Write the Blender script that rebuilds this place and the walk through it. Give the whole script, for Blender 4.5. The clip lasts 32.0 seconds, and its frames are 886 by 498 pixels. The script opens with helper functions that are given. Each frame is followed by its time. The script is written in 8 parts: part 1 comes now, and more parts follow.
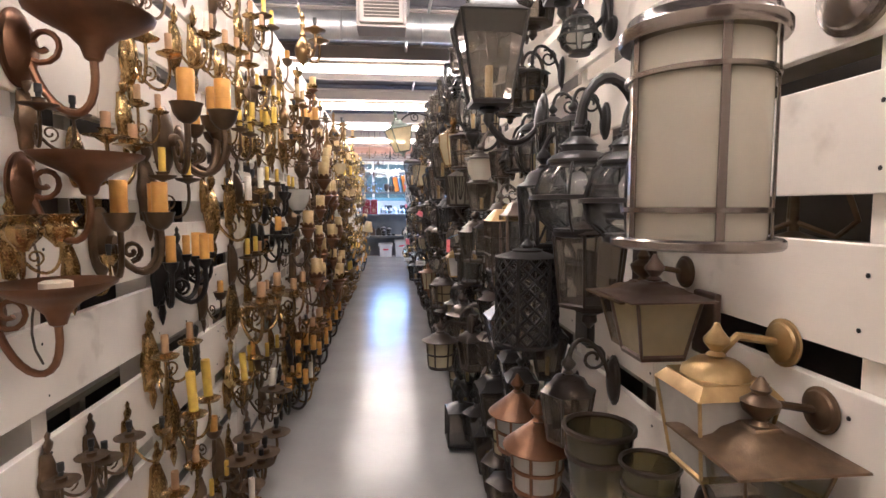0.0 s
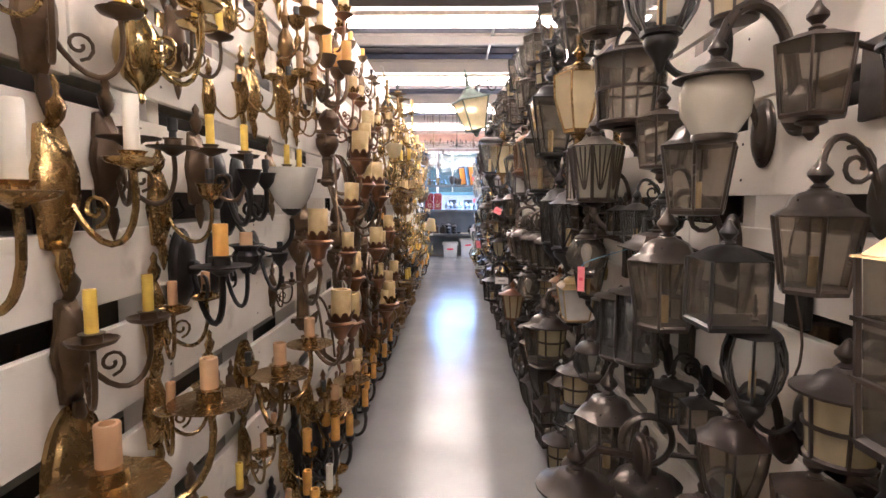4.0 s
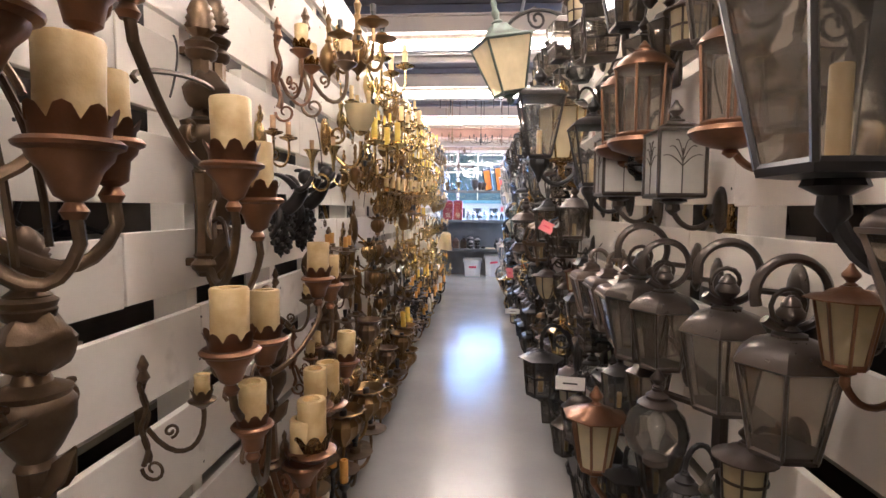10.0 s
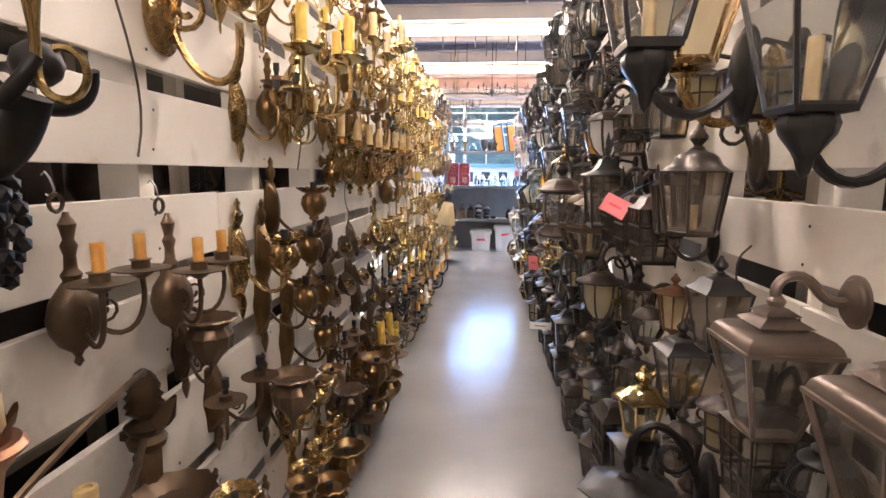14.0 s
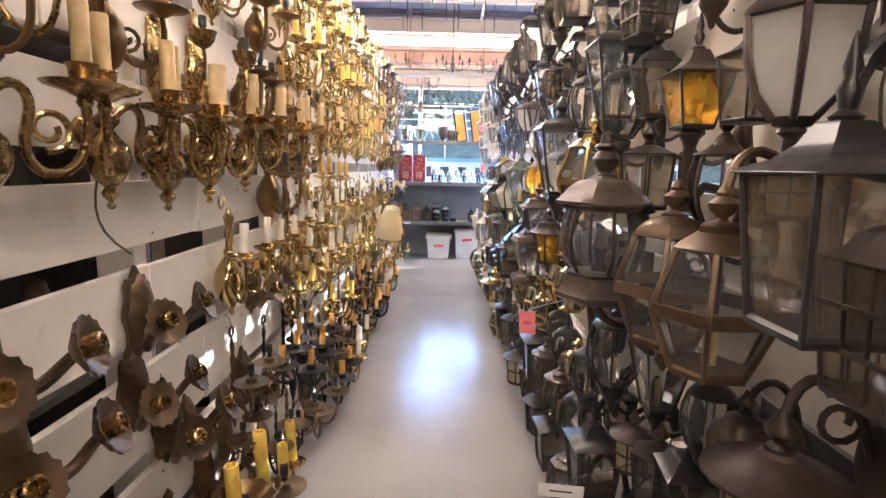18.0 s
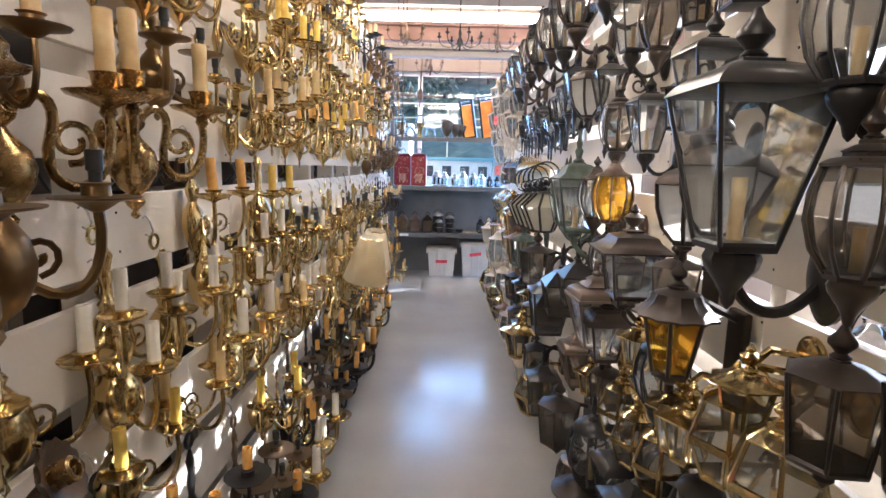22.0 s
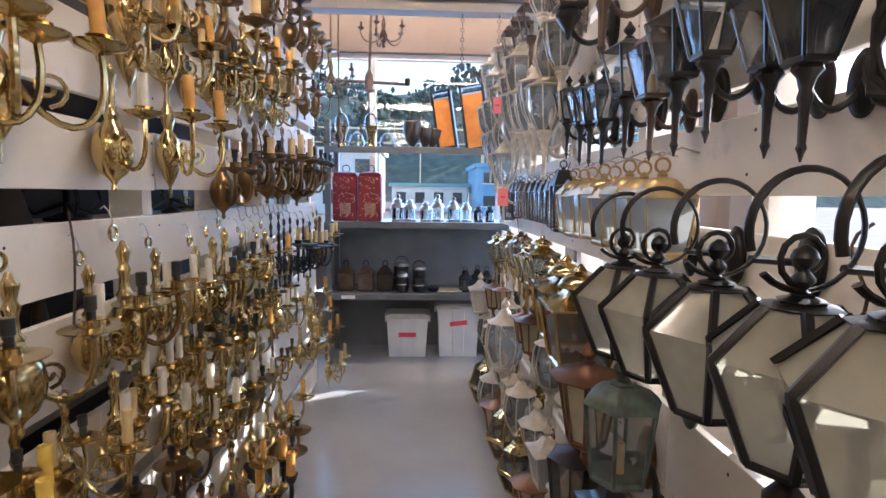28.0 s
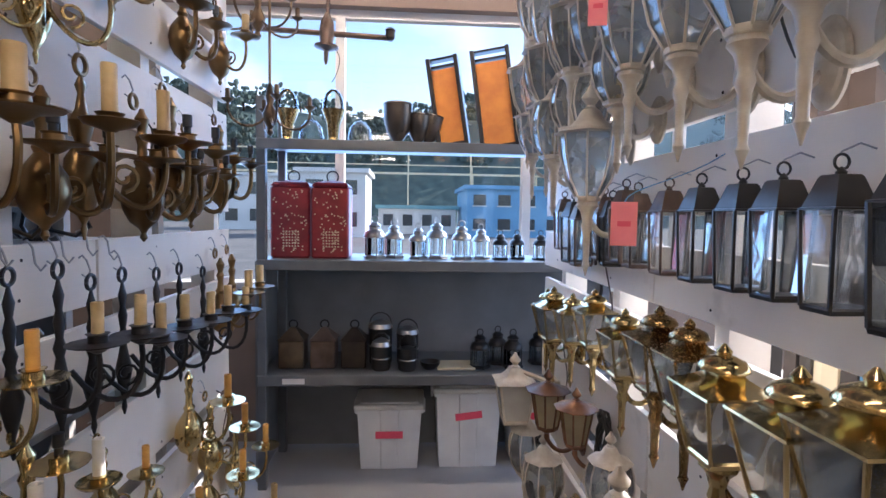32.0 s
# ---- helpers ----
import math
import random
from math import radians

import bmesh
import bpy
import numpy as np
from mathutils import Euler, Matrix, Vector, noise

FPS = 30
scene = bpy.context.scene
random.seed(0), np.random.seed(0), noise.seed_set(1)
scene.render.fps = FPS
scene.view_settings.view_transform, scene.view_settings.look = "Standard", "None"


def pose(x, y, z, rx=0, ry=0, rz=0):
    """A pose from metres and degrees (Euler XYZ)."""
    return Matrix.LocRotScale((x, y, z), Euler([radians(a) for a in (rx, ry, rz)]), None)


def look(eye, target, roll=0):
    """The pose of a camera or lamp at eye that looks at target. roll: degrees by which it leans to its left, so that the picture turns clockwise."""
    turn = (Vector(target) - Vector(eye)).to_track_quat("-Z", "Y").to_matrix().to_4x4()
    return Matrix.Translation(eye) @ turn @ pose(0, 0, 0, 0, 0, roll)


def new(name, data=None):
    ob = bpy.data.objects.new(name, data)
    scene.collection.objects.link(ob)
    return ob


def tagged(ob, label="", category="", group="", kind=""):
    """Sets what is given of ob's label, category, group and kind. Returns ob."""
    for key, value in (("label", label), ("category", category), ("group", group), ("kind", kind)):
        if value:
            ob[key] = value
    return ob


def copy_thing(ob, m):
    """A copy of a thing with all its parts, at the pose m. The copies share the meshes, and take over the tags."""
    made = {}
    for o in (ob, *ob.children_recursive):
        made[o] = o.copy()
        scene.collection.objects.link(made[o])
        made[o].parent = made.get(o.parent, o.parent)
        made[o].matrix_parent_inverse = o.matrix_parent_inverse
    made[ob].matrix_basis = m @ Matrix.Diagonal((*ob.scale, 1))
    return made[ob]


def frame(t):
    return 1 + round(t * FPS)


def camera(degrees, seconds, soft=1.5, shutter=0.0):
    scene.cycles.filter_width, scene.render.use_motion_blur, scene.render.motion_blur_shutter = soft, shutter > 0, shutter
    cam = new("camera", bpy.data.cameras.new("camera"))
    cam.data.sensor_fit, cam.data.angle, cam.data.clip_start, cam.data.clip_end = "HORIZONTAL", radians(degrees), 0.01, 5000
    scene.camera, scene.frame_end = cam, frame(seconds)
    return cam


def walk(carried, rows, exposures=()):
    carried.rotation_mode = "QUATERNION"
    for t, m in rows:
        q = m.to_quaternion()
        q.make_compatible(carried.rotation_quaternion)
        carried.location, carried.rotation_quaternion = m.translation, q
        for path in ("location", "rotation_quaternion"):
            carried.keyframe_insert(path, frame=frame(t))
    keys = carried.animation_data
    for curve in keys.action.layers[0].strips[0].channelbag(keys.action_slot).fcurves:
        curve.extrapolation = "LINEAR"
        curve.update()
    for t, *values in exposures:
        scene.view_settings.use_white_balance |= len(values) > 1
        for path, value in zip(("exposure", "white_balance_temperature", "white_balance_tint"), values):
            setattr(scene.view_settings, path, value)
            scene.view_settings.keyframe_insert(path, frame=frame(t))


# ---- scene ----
cam = camera(79.3, 32.0)
METRES, EYE, TILT, LEAN, TURN = 12.0, 1.4, -4.6, 0.0, -5.8
ROWS = [
    (0.0, 0.0, 0.0, 0.0, 0.0, 0.0, -0.0),
    (0.5, -0.0037, 0.0176, 0.0019, 1.38, -0.29, -0.23),
    (1.0, -0.0082, 0.033, 0.0018, 1.91, -0.8, -0.23),
    (1.5, -0.0077, 0.0498, 0.004, 1.9, -1.09, -0.19),
    (2.0, -0.0079, 0.0644, 0.0064, 2.91, -1.37, -0.27),
    (2.5, -0.0111, 0.0812, 0.0076, 5.04, -1.06, -0.46),
    (3.0, -0.0151, 0.0975, 0.0081, 6.0, -0.62, -0.43),
    (3.5, -0.0151, 0.1157, 0.0095, 6.4, -0.61, -0.6),
    (5.5, -0.0248, 0.1765, 0.0135, 7.41, -0.64, -0.83),
    (6.0, -0.0231, 0.1915, 0.0158, 7.56, -0.85, -0.83),
    (6.5, -0.0257, 0.2061, 0.017, 7.98, -0.76, -0.87),
    (7.0, -0.0295, 0.2206, 0.0182, 8.23, -0.65, -0.89),
    (7.5, -0.0303, 0.2362, 0.0188, 7.86, -0.41, -0.85),
    (8.0, -0.0283, 0.2523, 0.0214, 7.67, -0.36, -0.89),
    (8.5, -0.0293, 0.2663, 0.0227, 8.31, -0.07, -0.91),
    (9.0, -0.0332, 0.2808, 0.0232, 9.51, 0.55, -1.06),
    (9.5, -0.0338, 0.2954, 0.0238, 9.44, 0.64, -1.01),
    (10.0, -0.0315, 0.3106, 0.0252, 9.41, 0.24, -1.11),
    (10.5, -0.0306, 0.3239, 0.0261, 10.51, -0.34, -1.11),
    (11.0, -0.0338, 0.3397, 0.0271, 10.89, -1.33, -1.23),
    (11.5, -0.0365, 0.3542, 0.0277, 10.75, -2.5, -1.31),
    (12.0, -0.0361, 0.3695, 0.0293, 10.41, -3.16, -1.34),
    (12.5, -0.036, 0.3832, 0.0314, 10.45, -3.35, -1.24),
    (13.0, -0.0396, 0.3971, 0.0321, 10.35, -3.31, -1.28),
    (13.5, -0.0424, 0.4091, 0.0334, 10.3, -3.42, -1.25),
    (15.5, -0.0506, 0.4745, 0.0384, 8.71, -4.19, -2.07),
    (16.0, -0.0514, 0.4909, 0.0396, 6.1, -4.2, -1.94),
    (16.5, -0.0503, 0.5064, 0.042, 5.68, -4.21, -1.89),
    (17.0, -0.0522, 0.521, 0.0428, 5.67, -3.91, -1.85),
    (17.5, -0.0563, 0.5355, 0.044, 5.9, -4.03, -1.74),
    (18.0, -0.0579, 0.5491, 0.0438, 5.8, -4.09, -1.82),
    (18.5, -0.0575, 0.564, 0.0465, 5.7, -4.19, -1.78),
    (19.0, -0.0577, 0.5771, 0.0481, 6.33, -4.31, -1.78),
    (19.5, -0.0612, 0.5921, 0.0491, 6.73, -4.28, -1.84),
    (20.0, -0.0642, 0.6054, 0.0494, 6.3, -4.13, -1.88),
    (20.5, -0.0642, 0.6198, 0.0498, 6.15, -4.15, -1.84),
    (21.0, -0.063, 0.6298, 0.0518, 6.34, -4.22, -1.78),
    (21.5, -0.0664, 0.6428, 0.0531, 6.35, -4.29, -1.88),
    (22.0, -0.0711, 0.6556, 0.0547, 6.02, -4.2, -1.84),
    (22.5, -0.0717, 0.6715, 0.0558, 5.47, -3.99, -1.84),
    (23.0, -0.071, 0.6871, 0.058, 5.18, -3.48, -1.87),
    (23.5, -0.0736, 0.7033, 0.0583, 4.6, -2.21, -1.85),
    (24.0, -0.076, 0.7175, 0.0588, 4.0, -2.25, -1.82),
    (24.5, -0.077, 0.732, 0.0609, 3.17, -2.62, -1.83),
    (25.0, -0.0773, 0.7474, 0.0628, 3.17, -2.66, -1.8),
    (25.5, -0.0804, 0.7638, 0.0631, 3.18, -2.5, -1.77),
    (27.5, -0.0847, 0.8345, 0.0683, 3.44, -1.88, -1.06),
    (28.0, -0.0855, 0.851, 0.0697, 3.3, -1.37, -1.04),
    (28.5, -0.0841, 0.8684, 0.0725, 3.12, -1.03, -1.06),
    (29.0, -0.0846, 0.8848, 0.0732, 4.5, 0.08, -1.04),
    (29.5, -0.0887, 0.9016, 0.0757, 5.59, 0.66, -1.32),
    (30.0, -0.0925, 0.9182, 0.0757, 5.57, 1.82, -1.28),
    (30.5, -0.0932, 0.9356, 0.0774, 6.11, 2.17, -1.31),
    (31.0, -0.0964, 0.953, 0.0787, 6.89, 2.0, -1.45),
    (31.5, -0.1001, 0.9685, 0.0797, 4.66, 1.8, -1.32),
    (32.0, -0.1001, 0.9841, 0.08, 1.95, 1.05, -1.09),
]
walk(cam, [(t, pose(0, 0, EYE, TILT, LEAN, TURN) @ pose(METRES * x, METRES * y, METRES * z, 90 + pitch, roll, yaw)) for t, x, y, z, yaw, pitch, roll in ROWS],
     [(0.0, 2.22, 5350, 16), (1.0, 2.36, 5350, 16), (3.0, 2.48, 5400, 17), (6.0, 2.48, 5450, 17), (11.0, 2.38, 5500, 16), (13.0, 2.50, 5550, 16), (17.0, 2.74, 5750, 16), (20.0, 2.50, 5700, 15), (22.0, 2.16, 5550, 12), (25.0, 1.84, 5550, 11), (28.0, 1.64, 5700, 14), (30.0, 1.28, 5800, 14), (32.0, 1.24, 5750, 16)])

# ---------------------------------------------------------------- world, sun, lamps
world = bpy.data.worlds.new("sky")
scene.world = world
world.use_nodes = True
wn = world.node_tree
sky = wn.nodes.new("ShaderNodeTexSky")
sky.sky_type, sky.sun_disc = "NISHITA", False
SUN_EL, SUN_AZ = radians(27), radians(62)
sky.sun_elevation, sky.sun_rotation = SUN_EL, SUN_AZ
coord, puff, soft_edge, cloud = (wn.nodes.new(n) for n in ("ShaderNodeTexCoord", "ShaderNodeTexNoise", "ShaderNodeMapRange", "ShaderNodeMixRGB"))
puff.inputs["Scale"].default_value, puff.inputs["Detail"].default_value = 3.2, 6
soft_edge.inputs["From Min"].default_value, soft_edge.inputs["From Max"].default_value = 0.50, 0.72
soft_edge.inputs["To Max"].default_value = 0.38
cloud.inputs[2].default_value = (8.5, 8.6, 8.9, 1)
wn.links.new(coord.outputs["Generated"], puff.inputs["Vector"])
wn.links.new(puff.outputs["Fac"], soft_edge.inputs["Value"])
wn.links.new(soft_edge.outputs[0], cloud.inputs[0])
wn.links.new(sky.outputs[0], cloud.inputs[1])
wn.links.new(cloud.outputs[0], wn.nodes["Background"].inputs[0])
wn.nodes["Background"].inputs[1].default_value = 0.15
sun = new("sun", bpy.data.lights.new("sun", "SUN"))
sun.data.energy, sun.data.angle, sun.data.color = 4.2, radians(0.5), (1.0, 0.95, 0.86)
sun_from = Vector((math.sin(SUN_AZ) * math.cos(SUN_EL), math.cos(SUN_AZ) * math.cos(SUN_EL), math.sin(SUN_EL)))
sun.matrix_world = look(sun_from * 40, (0, 0, 0))



def sky_panel(name, m, w, h, power):
    """Soft sky light that comes in through a glazed opening."""
    lamp = new(name, bpy.data.lights.new(name, "AREA"))
    lamp.data.shape, lamp.data.size, lamp.data.size_y = "RECTANGLE", w, h
    lamp.data.energy, lamp.data.color = power, (0.32, 0.58, 1.0)
    lamp.matrix_world = m


sky_panel("sky_light_east", look((2.76, 12.5, 1.6), (0, 12.5, 1.5)), 4.8, 2.1, 14)
sky_panel("sky_light_north", look((0.15, 15.08, 1.75), (0.15, 10, 1.4)), 3.3, 1.4, 34)

# ---------------------------------------------------------------- materials


def material(name, base, rough=0.5, metal=0.0, second=None, scale=30.0, bump=0.0, fine=220.0, vary=0.0, spec=0.5, stain=0.5):
    """A surface of two colours mixed by two sizes of noise, with fine relief and a little change from object to object."""
    m = bpy.data.materials.new(name)
    m.use_nodes = True
    nt = m.node_tree
    b = nt.nodes["Principled BSDF"]
    b.inputs["Roughness"].default_value, b.inputs["Metallic"].default_value = rough, metal
    b.inputs["Specular IOR Level"].default_value = spec
    tc = nt.nodes.new("ShaderNodeTexCoord")
    info = nt.nodes.new("ShaderNodeObjectInfo")
    shift = nt.nodes.new("ShaderNodeVectorMath")
    shift.operation = "MULTIPLY_ADD"
    nt.links.new(info.outputs["Random"], shift.inputs[0])
    shift.inputs[1].default_value = (17, 23, 31)
    nt.links.new(tc.outputs["Object"], shift.inputs[2])
    n1, n2 = nt.nodes.new("ShaderNodeTexNoise"), nt.nodes.new("ShaderNodeTexNoise")
    n1.inputs["Scale"].default_value, n1.inputs["Detail"].default_value = scale, 5
    n2.inputs["Scale"].default_value, n2.inputs["Detail"].default_value = fine, 3
    for n in (n1, n2):
        nt.links.new(shift.outputs[0], n.inputs["Vector"])
    ramp = nt.nodes.new("ShaderNodeValToRGB")
    ramp.color_ramp.elements[0].position, ramp.color_ramp.elements[1].position = 0.38, 0.38 + stain * 0.6
    second = second or tuple(c * 0.6 for c in base)
    ramp.color_ramp.elements[0].color, ramp.color_ramp.elements[1].color = (*second, 1), (*base, 1)
    nt.links.new(n1.outputs["Fac"], ramp.inputs[0])
    col = ramp.outputs[0]
    if vary:
        hsv = nt.nodes.new("ShaderNodeHueSaturation")
        rng = nt.nodes.new("ShaderNodeMapRange")
        rng.inputs["To Min"].default_value, rng.inputs["To Max"].default_value = 1 - vary, 1 + vary
        nt.links.new(info.outputs["Random"], rng.inputs["Value"])
        nt.links.new(rng.outputs[0], hsv.inputs["Value"])
        nt.links.new(col, hsv.inputs["Color"])
        col = hsv.outputs[0]
    nt.links.new(col, b.inputs["Base Color"])
    rr = nt.nodes.new("ShaderNodeMapRange")
    rr.inputs["To Min"].default_value, rr.inputs["To Max"].default_value = max(0.03, rough - 0.05), min(1, rough + 0.09)
    nt.links.new(n2.outputs["Fac"], rr.inputs["Value"])
    nt.links.new(rr.outputs[0], b.inputs["Roughness"])
    if bump:
        bp = nt.nodes.new("ShaderNodeBump")
        bp.inputs["Strength"].default_value, bp.inputs["Distance"].default_value = bump, 0.002
        nt.links.new(n2.outputs["Fac"], bp.inputs["Height"])
        nt.links.new(bp.outputs[0], b.inputs["Normal"])
    return m


def board_material(name, base, second, dirt):
    """White paint on planks: brush grain along the board, a mottled second tone and scattered grey scuffs."""
    m = material(name, base, 0.55, second=second, scale=2.5, bump=0.0, fine=60, vary=0.06, stain=0.45)
    nt = m.node_tree
    b = nt.nodes["Principled BSDF"]
    tc, mp = nt.nodes.new("ShaderNodeTexCoord"), nt.nodes.new("ShaderNodeMapping")
    info, shift = nt.nodes.new("ShaderNodeObjectInfo"), nt.nodes.new("ShaderNodeVectorMath")
    shift.operation = "MULTIPLY_ADD"
    shift.inputs[1].default_value = (13, 29, 7)
    nt.links.new(info.outputs["Random"], shift.inputs[0])
    nt.links.new(tc.outputs["Object"], shift.inputs[2])
    mp.inputs["Scale"].default_value = (1.0, 0.06, 1.0)
    nt.links.new(shift.outputs[0], mp.inputs["Vector"])
    grain, scuff = nt.nodes.new("ShaderNodeTexNoise"), nt.nodes.new("ShaderNodeTexNoise")
    grain.inputs["Scale"].default_value, grain.inputs["Detail"].default_value = 70, 4
    scuff.inputs["Scale"].default_value, scuff.inputs["Detail"].default_value = 9, 7
    nt.links.new(mp.outputs[0], grain.inputs["Vector"])
    nt.links.new(shift.outputs[0], scuff.inputs["Vector"])
    rng, mix = nt.nodes.new("ShaderNodeMapRange"), nt.nodes.new("ShaderNodeMixRGB")
    rng.inputs["From Min"].default_value, rng.inputs["From Max"].default_value, rng.inputs["To Max"].default_value = 0.62, 0.74, 0.55
    nt.links.new(scuff.outputs["Fac"], rng.inputs["Value"])
    nt.links.new(rng.outputs[0], mix.inputs[0])
    nt.links.new(b.inputs["Base Color"].links[0].from_socket, mix.inputs[1])
    mix.inputs[2].default_value = (*dirt, 1)
    nt.links.new(mix.outputs[0], b.inputs["Base Color"])
    bp = nt.nodes.new("ShaderNodeBump")
    bp.inputs["Strength"].default_value, bp.inputs["Distance"].default_value = 0.35, 0.0015
    nt.links.new(grain.outputs["Fac"], bp.inputs["Height"])
    nt.links.new(bp.outputs[0], b.inputs["Normal"])
    return m


def glass(name, tint=(1, 1, 1), body=None, cover=0.0, rough=0.03, even=0.85):
    """A thin pane: clear light passes, gloss by the angle, and a share of milky or stained body."""
    m = bpy.data.materials.new(name)
    m.use_nodes = True
    nt = m.node_tree
    nt.nodes.clear()
    out = nt.nodes.new("ShaderNodeOutputMaterial")
    clear, gloss, mix = nt.nodes.new("ShaderNodeBsdfTransparent"), nt.nodes.new("ShaderNodeBsdfGlossy"), nt.nodes.new("ShaderNodeMixShader")
    clear.inputs[0].default_value = (*tint, 1)
    gloss.inputs["Roughness"].default_value = rough
    fr = nt.nodes.new("ShaderNodeFresnel")
    fr.inputs[0].default_value = 1.5
    tc, noi, bp = nt.nodes.new("ShaderNodeTexCoord"), nt.nodes.new("ShaderNodeTexNoise"), nt.nodes.new("ShaderNodeBump")
    noi.inputs["Scale"].default_value = 16
    bp.inputs["Strength"].default_value, bp.inputs["Distance"].default_value = 0.10, 0.003
    nt.links.new(tc.outputs["Object"], noi.inputs["Vector"])
    nt.links.new(noi.outputs["Fac"], bp.inputs["Height"])
    nt.links.new(bp.outputs[0], gloss.inputs["Normal"])
    base = clear.outputs[0]
    if cover:
        dif, tra, add = nt.nodes.new("ShaderNodeBsdfDiffuse"), nt.nodes.new("ShaderNodeBsdfTranslucent"), nt.nodes.new("ShaderNodeMixShader")
        rmp = nt.nodes.new("ShaderNodeValToRGB")
        rmp.color_ramp.elements[0].position, rmp.color_ramp.elements[1].position = 0.3, 0.75
        rmp.color_ramp.elements[0].color, rmp.color_ramp.elements[1].color = (*[c * even for c in body], 1), (*body, 1)
        nt.links.new(noi.outputs["Fac"], rmp.inputs[0])
        for n in (dif, tra):
            nt.links.new(rmp.outputs[0], n.inputs[0])
        add.inputs[0].default_value = 0.5
        nt.links.new(dif.outputs[0], add.inputs[1])
        nt.links.new(tra.outputs[0], add.inputs[2])
        cov = nt.nodes.new("ShaderNodeMixShader")
        cov.inputs[0].default_value = cover
        nt.links.new(clear.outputs[0], cov.inputs[1])
        nt.links.new(add.outputs[0], cov.inputs[2])
        base = cov.outputs[0]
    nt.links.new(fr.outputs[0], mix.inputs[0])
    nt.links.new(base, mix.inputs[1])
    nt.links.new(gloss.outputs[0], mix.inputs[2])
    nt.links.new(mix.outputs[0], out.inputs[0])
    return m


def glow(name, color, strength):
    m = bpy.data.materials.new(name)
    m.use_nodes = True
    b = m.node_tree.nodes["Principled BSDF"]
    b.inputs["Emission Color"].default_value, b.inputs["Emission Strength"].default_value = (*color, 1), strength
    b.inputs["Base Color"].default_value = (0.8, 0.8, 0.8, 1)
    return m


